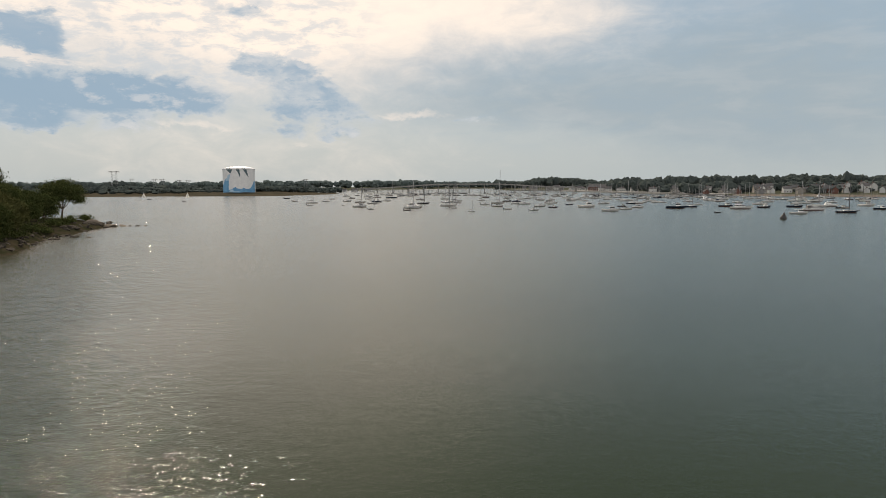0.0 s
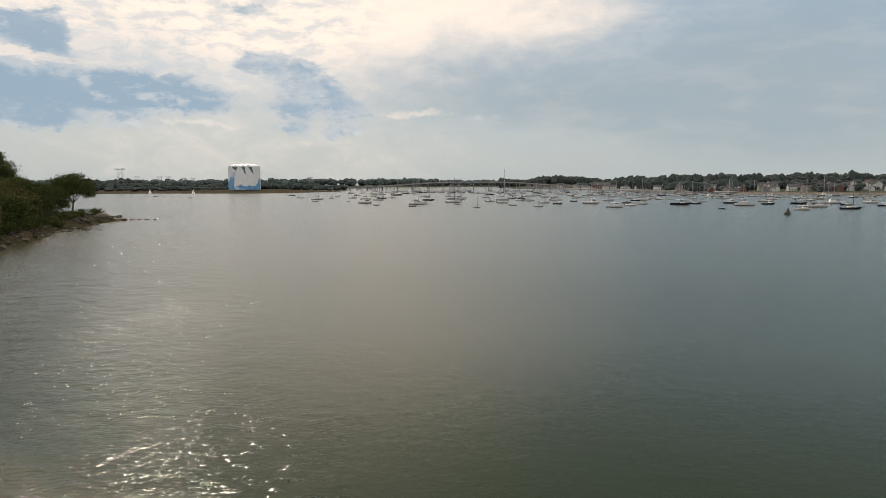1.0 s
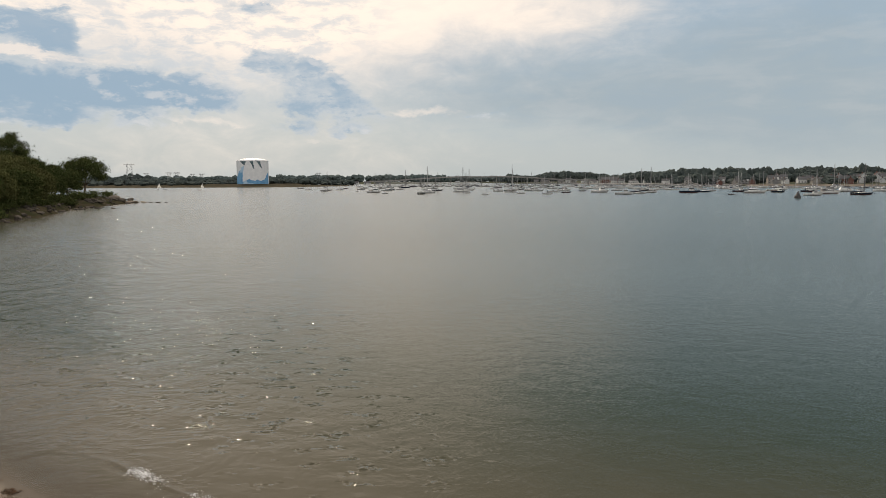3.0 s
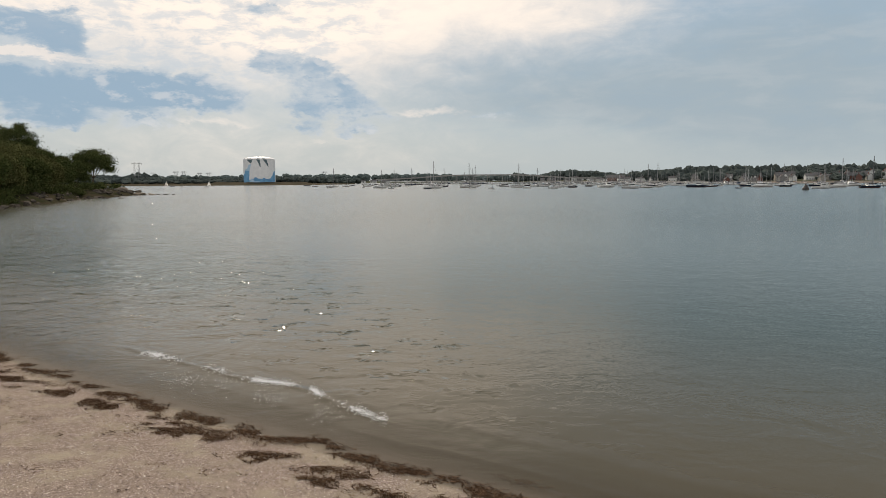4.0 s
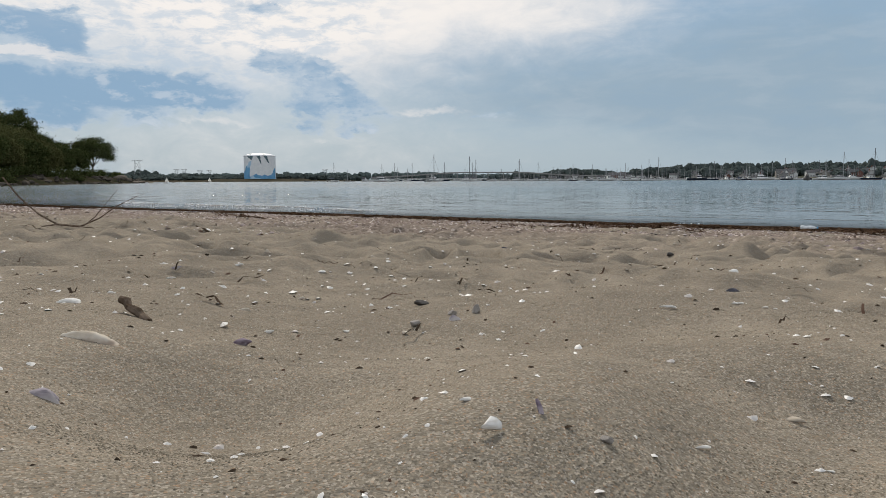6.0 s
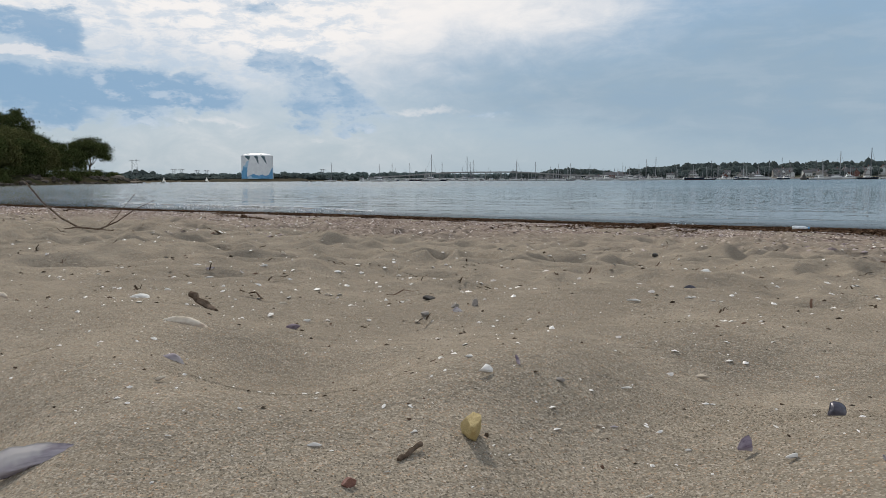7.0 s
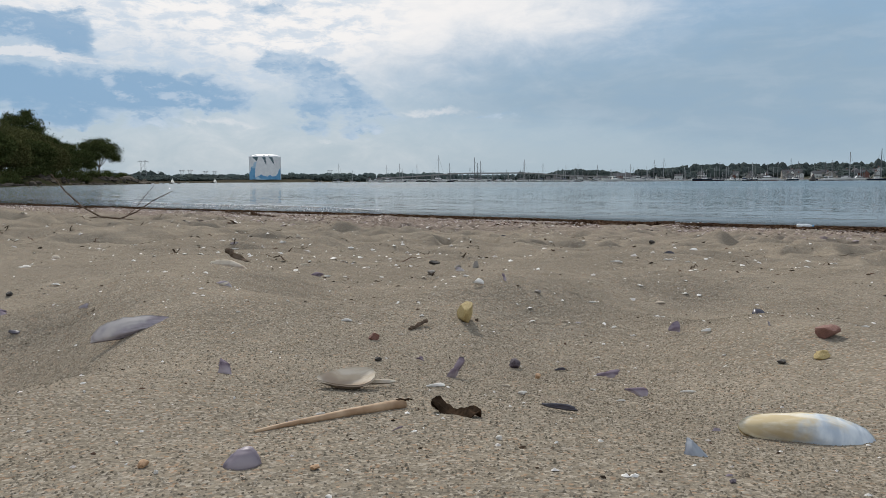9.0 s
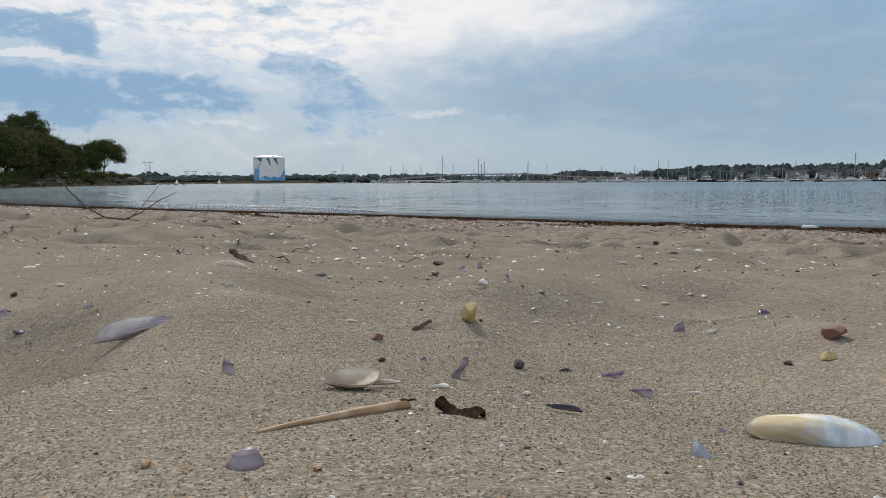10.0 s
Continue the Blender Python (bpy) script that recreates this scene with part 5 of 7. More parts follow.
def boulder(x, y, a, b, c, turn, lift=0.25, label="weathered grey-brown shore boulder"):
    ob = tagged(new("boulder", BOULDERS[int(r.integers(0, 6))]), label, "boulder", "shore boulders")
    z = max(-0.3, ground_at(x, y)) + c * lift
    ob.matrix_world = pose(x, y, z, r.uniform(-15, 15), r.uniform(-15, 15), turn) @ Matrix.Diagonal((a, b, c, 1))
    if a > 3:
        ob.data = ob.data.copy()
        ob.data.materials.clear()
        ob.data.materials.append(PALE_LEDGE)


# pale ledges at the point, then a litter of rocks along the bank
for x, y, a, b, c, turn in ((-143, 293, 3.4, 1.8, 1.0, 20), (-147, 286, 3.2, 2.0, 1.3, 50), (-138.5, 298, 3.3, 1.2, 0.6, 10), (-150, 295, 3.1, 2.2, 1.4, 0), (-145, 289, 2.2, 1.5, 1.1, 80), (-148.5, 291, 1.9, 1.4, 1.2, 30), (-136, 298.5, 1.7, 1.0, 0.55, 60), (-141, 295, 1.6, 1.2, 0.9, 15), (-141, 288, 2.4, 1.8, 1.0, 70), (-133, 299, 1.6, 1.1, 0.7, 10), (-130, 300, 1.2, 0.9, 0.6, 40), (-127, 236, 2.2, 1.3, 0.8, 0), (-119, 232, 1.7, 1.0, 0.6, 30), (-122, 228, 1.0, 0.8, 0.5, 0)):
    boulder(x, y, a, b, c, turn, 0.25, "broad pale rock ledge at the water's edge" if a > 3 else "weathered grey-brown shore boulder")
for (ax, ay), (bx, by) in zip(COAST[14:23], COAST[15:24]):
    for k in range(18):
        t = r.uniform(0, 1)
        off = r.normal(0.3, 2.0)
        s = r.uniform(0.3, 1.15) ** 1.5 + 0.15
        boulder(ax + (bx - ax) * t - off, ay + (by - ay) * t, s * r.uniform(0.9, 1.5), s, s * r.uniform(0.55, 0.9), r.uniform(0, 180))


OLIVE = "leafy olive-green tree on the bank above the rocks"


def tree(x, y, high, wide, seed, open_crown=0.0, trunk_part=0.35, label="dark green leafy shore tree"):
    olive = label is OLIVE
    """A broadleaf tree: tapered trunk and limbs, and a crown of leaf tufts round the limb ends."""
    q = np.random.default_rng(seed)
    z = ground_at(x, y) - 0.2
    thing = tagged(new("tree"), label, "tree", "trees on the headland")
    thing.matrix_world = pose(x, y, z)
    bm = bmesh.new()
    lean = q.normal(0, 0.04, 2) * high
    fork = Vector((lean[0], lean[1], high * trunk_part))
    rod(bm, (0, 0, -0.3), fork, high * 0.026, high * 0.018, 8)
    tips = []
    limbs = 7
    for k in range(limbs):
        a = 2 * math.pi * (k + q.uniform(-0.3, 0.3)) / limbs
        reach = wide * q.uniform(0.30, 0.62)
        end = fork + Vector((math.cos(a) * reach, math.sin(a) * reach, high * (0.80 - trunk_part) * q.uniform(0.45, 1.0)))
        mid = fork.lerp(end, 0.5) + Vector((0, 0, -0.03 * high))
        rod(bm, fork, mid, high * 0.012, high * 0.009, 6)
        rod(bm, mid, end, high * 0.009, high * 0.004, 6)
        for m in range(4):
            b = a + q.uniform(-1.1, 1.1)
            out = wide * q.uniform(0.2, 0.45)
            tip = mid.lerp(end, q.uniform(0.2, 1.0))
            tip2 = tip + Vector((math.cos(b) * out, math.sin(b) * out, q.uniform(-0.06, 0.16) * high))
            rod(bm, tip, tip2, high * 0.004, high * 0.002, 5)
            tips.append(tip2)
        tips.append(end)
    tips.append(fork + Vector((0, 0, high * (0.86 - trunk_part))))
    part("trunk", bm, BARK, thing)
    # crown
    centre = np.array((lean[0], lean[1], high * (trunk_part + 1) / 2 * 1.02))
    rad = np.array((wide, wide, high * (1 - trunk_part) / 2 * 0.98))
    tufts = [np.array(t) for t in tips]
    for k in range(int(100 * (1 - open_crown))):
        d = q.normal(0, 1, 3)
        d /= np.linalg.norm(d)
        if d[2] < -0.55:
            d[2] *= -0.6
        tufts.append(centre + d * rad * q.uniform(0.55, 0.97) ** 0.5)
    vs, fs = [], []
    for t in tufts:
        size = wide * q.uniform(0.18, 0.32) * (1 - 0.45 * open_crown)
        inside_r = np.linalg.norm((t - centre) / rad)
        if inside_r > 1:
            t = centre + (t - centre) / inside_r
        for k in range(150):
            p = t + q.normal(0, 0.5, 3) * (size, size, size * 0.62)
            u, w = q.normal(0, 1, 3), q.normal(0, 1, 3)
            u, w = u / np.linalg.norm(u), w / np.linalg.norm(w)
            l = q.uniform(0.20, 0.40)
            i = len(vs)
            vs += [p - u * l, p + w * l * 0.55, p + u * l, p - w * l * 0.55]
            fs.append((i, i + 1, i + 2, i + 3))
    link("crown", mesh("crown", vs, fs, [LEAF_OLIVE if olive else LEAF]), thing)
    return thing


# the round tree near the point, the tall ones behind, and the thick growth along the bank
tree(-165.6, 298, 16.8, 9.2, 1, 0.0, 0.24, "round-headed dark oak near the rocky point")
tree(-162.8, 244, 22.6, 7.6, 4, 0.30, 0.4, "tall dark tree standing above the rest")
tree(-170, 236, 17.5, 9.0, 5, 0.05, 0.3)
tree(-147.5, 217, 14.6, 9.0, 6, 0, 0.1, OLIVE)
tree(-139, 197, 14.4, 9.5, 7, 0, 0.1, OLIVE)
tree(-152.4, 240, 14.6, 7.5, 8, 0, 0.1)
tree(-156.6, 258, 12.6, 5.6, 9, 0, 0.1)
tree(-132, 180, 13.0, 9, 11, 0, 0.1, OLIVE)
tree(-172, 264, 15.5, 8, 12, 0, 0.15)
tree(-126, 163, 14.5, 9, 13, 0, 0.12)
tree(-162, 214, 18.0, 10, 14, 0, 0.2)
tree(-150, 184, 17.5, 10, 16, 0, 0.2)
tree(-160.5, 276, 10.5, 5.5, 25, 0, 0.08)
tree(-186, 300, 12.0, 7, 17, 0.1, 0.15)
tree(-142, 226, 10.5, 6, 18, 0, 0.06, OLIVE)
tree(-150.5, 250, 8.0, 4.0, 19, 0, 0.06)
tree(-133, 206, 10.0, 6.5, 20, 0, 0.06, OLIVE)
tree(-126, 190, 9.5, 6.5, 21, 0, 0.06)
tree(-120, 172, 10.0, 6.5, 22, 0, 0.06, OLIVE)
tree(-112, 150, 11, 7, 24, 0, 0.1)


def bush(x, y, high, wide, seed):
    q = np.random.default_rng(seed)
    thing = tagged(new("bush"), "low dark green shoreline bush", "bush", "bushes on the headland")
    thing.matrix_world = pose(x, y, ground_at(x, y) - 0.1)
    bm = bmesh.new()
    for k in range(5):
        rod(bm, (0, 0, 0), (q.normal(0, wide * 0.4), q.normal(0, wide * 0.4), high * 0.7), 0.06, 0.02, 5)
    part("stem", bm, BARK, thing)
    vs, fs = [], []
    for k in range(26):
        t = np.array((q.normal(0, wide * 0.45), q.normal(0, wide * 0.45), high * q.uniform(0.2, 0.85)))
        for m in range(34):
            p = t + q.normal(0, 0.22, 3) * (wide, wide, high * 0.5)
            p[2] = max(p[2], 0.05)
            u, w = q.normal(0, 1, 3), q.normal(0, 1, 3)
            u, w = u / np.linalg.norm(u), w / np.linalg.norm(w)
            l = q.uniform(0.16, 0.32)
            i = len(vs)
            vs += [p - u * l, p + w * l * 0.55, p + u * l, p - w * l * 0.55]
            fs.append((i, i + 1, i + 2, i + 3))
    link("foliage", mesh("foliage", vs, fs, [LEAF]), thing)


for k, (x, y, h, w) in enumerate(((-152, 293, 2.6, 2.4), (-157, 300, 3.0, 2.6), (-149, 276, 3.2, 3.0), (-147, 264, 3.4, 3.2), (-143, 250, 3.2, 3.2), (-138, 236, 3.4, 3.2), (-134, 222, 3.6, 3.4), (-130, 208, 3.4, 3.2), (-126, 196, 3.6, 3.4), (-121, 184, 3.4, 3.2), (-117, 172, 3.4, 3.2), (-112, 160, 3.2, 3.0), (-106, 148, 3.0, 3.0), (-176, 304, 3.0, 3.0), (-99, 133, 2.4, 2.8), (-104, 144, 2.2, 2.6), (-108, 154, 2.6, 3.0), (-113, 165, 2.2, 2.6), (-118, 176, 2.4, 2.8), (-122, 188, 2.2, 2.6), (-127, 199, 2.4, 2.8), (-131, 213, 2.2, 2.6), (-135, 227, 2.4, 2.8), (-139, 241, 2.2, 2.6), (-143, 256, 2.4, 2.6), (-147, 270, 2.2, 2.4))):
    bush(x, y, h, w, 200 + k)


# ---- litter on the sand ----
def lined(a, b, c, scale, freq):
    """Shell colours in growth rings."""
    def build(n, p):
        ring = n.voronoi(n.scale(p, (0.25, 1, 1)), scale)
        f = n.math("ADD", n.math("MULTIPLY", n.noise(n.scale(p, (0.3, 1.6, 1)), freq, 4, 0.6), 0.8), n.math("MULTIPLY", ring, 0.25), clamp=True)
        return n.mix(n.ramp(n.noise(p, freq * 0.22, 3), 0.42, 0.62), n.mix(n.ramp(f, 0.40, 0.60), a, b), c)
    return build


MUSSEL = material("mussel_shell", lined((0.135, 0.10, 0.13), (0.25, 0.205, 0.24), (0.38, 0.33, 0.35), 60, 260), 0.76)
MUSSEL_PALE = material("bleached_mussel_shell", lined((0.22, 0.19, 0.215), (0.35, 0.315, 0.335), (0.50, 0.46, 0.44), 60, 220), 0.76)
CREAM_SHELL = material("cream_shell", lined((0.50, 0.42, 0.32), (0.62, 0.56, 0.47), (0.34, 0.27, 0.21), 60, 200), 0.76)
WHITE_SHELL = material("white_shell", lined((0.62, 0.59, 0.54), (0.76, 0.74, 0.70), (0.46, 0.42, 0.37), 60, 200), 0.76)
DARK_SHELL = material("dark_mussel_shell", lined((0.022, 0.022, 0.032), (0.06, 0.055, 0.075), (0.12, 0.11, 0.13), 60, 240), 0.35)
BLUE_SHELL = material("bluish_shell", lined((0.27, 0.30, 0.345), (0.40, 0.425, 0.46), (0.24, 0.255, 0.29), 60, 160), 0.76)


def clam_colour(n, p):
    sep = n.add("ShaderNodeSeparateXYZ")
    n.put(sep.inputs[0], p)
    t = n.math("ADD", n.math("SUBTRACT", n.math("MULTIPLY", sep.outputs[0], 0.7), n.math("MULTIPLY", sep.outputs[1], 0.8)), n.math("MULTIPLY", n.math("SUBTRACT", n.noise(p, 130, 3), 0.5), 0.03))
    cream = n.mix(n.ramp(n.noise(n.scale(p, (0.4, 1.5, 1)), 180, 4), 0.4, 0.65), (0.56, 0.46, 0.29), (0.74, 0.69, 0.58))
    blue = n.mix(n.ramp(n.noise(n.scale(p, (1.4, 0.5, 1)), 150, 4), 0.4, 0.65), (0.44, 0.50, 0.57), (0.64, 0.68, 0.71))
    return n.mix(n.ramp(t, -0.005, 0.004), cream, blue)


CLAM = material("clam_shell", clam_colour, 0.76)
STONE_YELLOW, STONE_RED, STONE_DARK, STONE_PURPLE, STONE_GREY, STONE_ORANGE = [material(nm, speckled(a, b, 180, 0.35, 0.65, 5), 0.7, bump=(0.4, 0.002, lambda n, p: n.noise(p, 300, 4))) for nm, a, b in (
    ("yellow_stone", (0.36, 0.26, 0.10), (0.55, 0.43, 0.20)), ("red_stone", (0.16, 0.08, 0.065), (0.30, 0.15, 0.11)), ("dark_stone", (0.03, 0.027, 0.025), (0.08, 0.07, 0.06)),
    ("purple_stone", (0.07, 0.055, 0.07), (0.14, 0.11, 0.13)), ("grey_stone", (0.20, 0.18, 0.16), (0.33, 0.30, 0.27)), ("orange_stone", (0.38, 0.22, 0.11), (0.48, 0.31, 0.18)))]
REED = material("dry_reed", speckled((0.30, 0.185, 0.10), (0.46, 0.32, 0.20), 120), 0.6)
DRY_LEAF = material("dry_brown_leaf", speckled((0.022, 0.015, 0.010), (0.07, 0.046, 0.030), 150), 0.8)
DRIFT = material("weathered_twig", speckled((0.07, 0.05, 0.035), (0.17, 0.13, 0.10), 90), 0.85)
SEALED = material("cloudy_plastic", speckled((0.62, 0.66, 0.68), (0.75, 0.78, 0.80), 30), 0.25)
FRAGMENT = material("shell_fragment", island_tint((0.58, 0.49, 0.47), (0.25, 0.19, 0.185), (0.035, 0.026, 0.028), 60), 0.6)
CHIP = material("white_shell_chip", island_tint((0.66, 0.63, 0.58), (0.76, 0.73, 0.69), (0.42, 0.37, 0.34), 60), 0.5)
DEBRIS = material("dark_debris", island_tint((0.03, 0.024, 0.018), (0.07, 0.05, 0.035), (0.13, 0.08, 0.06), 60), 0.8)
FOAM = material("sea_foam", speckled((0.80, 0.81, 0.81), (0.92, 0.92, 0.92), 40), 0.8)
GRAIN = material("sand_grain", island_tint((0.130, 0.110, 0.084), (0.262, 0.224, 0.170), (0.46, 0.40, 0.315), 60), 0.8)
r = np.random.default_rng(91)


def shell(x, y, long, ratio, yaw, tilt, roll, curl, mat, label, broken=1, cuts=()):
    """A bowed, tapering shell with growth ridges and a chipped edge, part sunk in the sand."""
    q = np.random.default_rng(int(abs(x * 7919 + y * 104729)) + int(long * 1e5))
    na, nr = 30, 9
    vs, fs = [], []
    chip = 1 + 0.07 * q.normal(0, 1, na).cumsum() / 3
    chip = chip - np.linspace(0, chip[-1] - chip[0], na)
    for a0, reach in [(radians(g), h) for g, h in cuts] or [(q.uniform(0, 6.283), q.uniform(0.12, 0.52)) for cut in range(broken)]:
        lean = np.cos(np.arange(na) * 2 * math.pi / na - a0)
        chip = np.where(lean > 0.05, np.minimum(chip, reach / np.maximum(lean, 0.05) + 0.04 * q.normal(0, 1, na)), chip)
    for side in (0, 1):
        for j in range(nr + 1):
            t = j / nr
            for i in range(na):
                a = 2 * math.pi * i / na
                u = t * math.cos(a) * chip[i] 
                v = t * math.sin(a) * chip[i] * (0.72 + 0.28 * math.cos(a))
                px, py = u * long / 2, v * long * ratio / 2
                pz = curl * long * 0.42 * (1 - t * t) + 0.006 * long * math.sin(t * 22)
                vs.append((px, py, pz - (0.035 * long if side else 0)))
    n = (nr + 1) * na
    for side in (0, 1):
        for j in range(nr):
            for i in range(na):
                f = (side * n + j * na + i, side * n + j * na + (i + 1) % na, side * n + (j + 1) * na + (i + 1) % na, side * n + (j + 1) * na + i)
                fs.append(f if side else f[::-1])
    for i in range(na):
        fs.append((nr * na + i, nr * na + (i + 1) % na, n + nr * na + (i + 1) % na, n + nr * na + i))
    ob = new("shell", mesh("shell", vs, fs, [mat], True))
    lift = 0.14 * math.sin(radians(-tilt)) if tilt <= -40 else 0.02 if abs(tilt) > 15 else 0.0
    z = ground_at(x, y) + lift * long * ratio - max(0, curl) * (0.10 if tilt <= -40 else 0.16) * long - (min(0, curl) * 0.30 * long)
    z += 0.14 * long * (1 - smooth(np.array(long), 0.018, 0.030)[()])
    ob.matrix_world = pose(x, y, z, -tilt, roll, yaw)
    return tagged(ob, label, "shell", "shells on the sand")


def pebble(x, y, size, shape, mat, label):
    me = BOULDERS[int(r.integers(0, 6))].copy()
    me.materials.clear()
    me.materials.append(mat)
    ob = new("pebble", me)
    s = [size / 2 * k for k in shape]
    ob.matrix_world = pose(x, y, ground_at(x, y) + s[2] * 0.55, r.uniform(-10, 10), r.uniform(-10, 10), r.uniform(0, 180)) @ Matrix.Diagonal((*s, 1))
    return tagged(ob, label, "pebble", "pebbles on the sand")


def slipper_shell(x, y, size):
    """A low domed snail-like shell with an off-centre apex."""
    vs, fs, na, nr = [], [], 28, 12
    for j in range(nr + 1):
        t = j / nr
        for i in range(na):
            a = 2 * math.pi * i / na
            k = 1 - t
            vs.append(((math.cos(a) * t * 0.5 + 0.16 * k) * size, (math.sin(a) * t * 0.46) * size, (0.52 * math.cos(t * math.pi / 2) ** 0.7 + 0.012 * math.sin(t * 26 + a)) * size))
    for j in range(nr):
        for i in range(na):
            fs.append((j * na + i, (j + 1) * na + i, (j + 1) * na + (i + 1) % na, j * na + (i + 1) % na))
    fs.append(tuple(nr * na + i for i in range(na))[::-1])
    ob = new("slipper_shell", mesh("slipper_shell", vs, fs, [material("slipper_shell", lined((0.10, 0.08, 0.11), (0.20, 0.165, 0.20), (0.28, 0.24, 0.26), 80, 420), 0.5)], True))
    ob.matrix_world = pose(x, y, ground_at(x, y) - 0.08 * size, -14, 0, 8)
    return tagged(ob, "small purple-brown slipper shell on the sand", "shell")


def reed(a, b):
    """A hollow dry reed with a split dark end."""
    thing = tagged(new("dry_reed"), "tan dry reed stem with a split end on the sand", "reed")
    za, zb = ground_at(*a), ground_at(*b)
    p, q = Vector((*a, za)), Vector((*b, zb + 0.0009))
    side = (q - p).cross(Vector((0, 0, 1))).normalized()
    up = side.cross(q - p).normalized()
    bm = bmesh.new()
    loops = []
    for k in range(15):
        t = k / 14
        rad = 0.0004 + 0.0013 * t ** 0.8
        c = p.lerp(q, t)
        c.z = ground_at(c.x, c.y) + rad * 0.7
        loops.append([bm.verts.new(c + (side * math.cos(m * math.pi / 6) + up * math.sin(m * math.pi / 6)) * rad * (1 + 0.06 * math.sin(m * 3 + k))) for m in range(12)])
    rim = [bm.verts.new(q + (side * math.cos(m * math.pi / 6) + up * math.sin(m * math.pi / 6)) * 0.0013) for m in range(12)]
    deep = [bm.verts.new(p.lerp(q, 0.9) + (side * math.cos(m * math.pi / 6) + up * math.sin(m * math.pi / 6)) * 0.0010) for m in range(12)]
    for u, v in zip(loops + [rim], loops[1:] + [rim, deep]):
        if u is v:
            continue
        for m in range(12):
            bm.faces.new((u[m], u[(m + 1) % 12], v[(m + 1) % 12], v[m]))
    part("stem", bm, REED, thing, "", True)
    for k in range(3):
        bm = bmesh.new()
        d = (q - p).normalized()
        s0 = q + up * (0.0006 + 0.0005 * k) - d * 0.003
        tube(bm, [s0 + d * 0.0013 * m + side * 0.0004 * (k - 1) * m + up * 0.0004 * (m % 2) for m in range(5)], [0.0006 - 0.0001 * m for m in range(5)], 6)
        part("splinter", bm, DRY_LEAF, thing, "dark torn fibre")


def dry_leaf(x, y, size):
    """A curled, torn brown leaf."""
    vs, fs, nu, nv = [], [], 16, 6
    for top in (0, 1):
        for i in range(nu + 1):
            t = i / nu
            w = 0.15 * max(0, math.sin(math.pi * t)) ** 0.5 * (1 + 0.35 * math.sin(23 * t)) + 0.02
            for j in range(nv + 1):
                s = j / nv * 2 - 1
                vs.append(((t - 0.5) * size, s * w * size * (1 + 0.3 * math.sin(9 * t)), size * (0.045 * math.sin(9 * t + 1) + 0.10 * s * s * math.sin(5 * t + 2) + 0.05 * math.sin(13 * t + 6 * s) + 0.02) - top * 0.012 * size))
    n = (nu + 1) * (nv + 1)
    for top in (0, 1):
        for i in range(nu):
            for j in range(nv):
                k = top * n + i * (nv + 1) + j
                fs.append((k, k + 1, k + nv + 2, k + nv + 1))
    ob = new("dry_leaf", mesh("dry_leaf", vs, fs, [DRY_LEAF], True))
    ob.matrix_world = pose(x, y, ground_at(x, y) + 0.0012, 12, 0, -24)
    return tagged(ob, "curled dark brown dry leaf on the sand", "leaf")


def twig(x, y, long, yaw, rise):
    bm = bmesh.new()
    pts = [Vector(((k / 7 - 0.5) * long, 0.03 * long * math.sin(k * 1.7), 0.02 * long * math.sin(k * 2.3))) for k in range(8)]
    tube(bm, pts, [long * (0.07 + 0.012 * math.sin(k * 2.1)) for k in range(8)])
    ob = part("twig", bm, DRIFT, None)
    ob.matrix_world = pose(x, y, ground_at(x, y) + long * 0.10, 0, -rise, yaw)
    return tagged(ob, "short weathered brown twig on the sand", "twig", "twigs on the sand")


shell(0.013, 0.575, 0.0165, 0.62, 40, -42, 0, 0.2, WHITE_SHELL, "thick white shell chip on a sand crest", 2)
shell(-0.182, 0.472, 0.0524, 0.60, 200, 60, 10, 0.2, MUSSEL_PALE, "lilac-grey mussel shell half sunk in sand", 0, ((88, 0.10), (280, 0.85)))
shell(-0.196, 0.650, 0.0330, 0.75, 10, -16, 4, 0.45, MUSSEL_PALE, "pale lilac shell mostly buried in sand", 2)
shell(-0.230, 0.745, 0.0440, 0.36, -6, -10, 4, 0.42, CREAM_SHELL, "cream clam shell with dark edge lying on sand", 1)
shell(-0.374, 0.966, 0.0239, 0.8, 5, -20, 0, 0.4, WHITE_SHELL, "rounded white clam shell on the sand", 0)
shell(-0.570, 1.020, 0.0530, 0.34, -35, -12, 0, 0.3, CREAM_SHELL, "long pale razor shell piece on the sand", 2)
shell(-0.495, 0.840, 0.0376, 0.5, 8, -8, 0, 0.15, WHITE_SHELL, "flat broken white shell piece", 3)
shell(-0.371, 0.620, 0.0272, 0.7, -20, -50, 0, 0.25, MUSSEL, "broken purple mussel piece", 3)
shell(-0.399, 0.741, 0.0142, 0.5, -15, -12, 0, 0.2, WHITE_SHELL, "small chipped white shell", 3)
shell(-0.015, 0.420, 0.0089, 0.8, 10, -50, 0, 0.2, MUSSEL, "small purple shell chip on sand", 3)
shell(0.004, 0.391, 0.0183, 0.8, -12, -72, 0, 0.35, MUSSEL, "dark purple mussel tip sticking out of sand", 3)
shell(0.035, 0.595, 0.0112, 0.8, 40, -50, 10, 0.2, MUSSEL, "small purple shell chip on sand", 3)
shell(-0.155, 0.820, 0.0261, 0.7, -20, -45, 0, 0.4, MUSSEL, "broken purple and white mussel shell", 2)
shell(-0.037, 0.339, 0.0230, 0.85, 10, -12, 0, -0.4, CREAM_SHELL, "upturned slipper shell full of sand", 0)
shell(-0.004, 0.357, 0.0084, 0.6, 0, -20, 0, 0.2, WHITE_SHELL, "small chipped white shell", 3)
shell(-0.009, 0.267, 0.0043, 0.7, 50, -42, 0, 0.2, MUSSEL, "small purple shell chip on sand", 3)
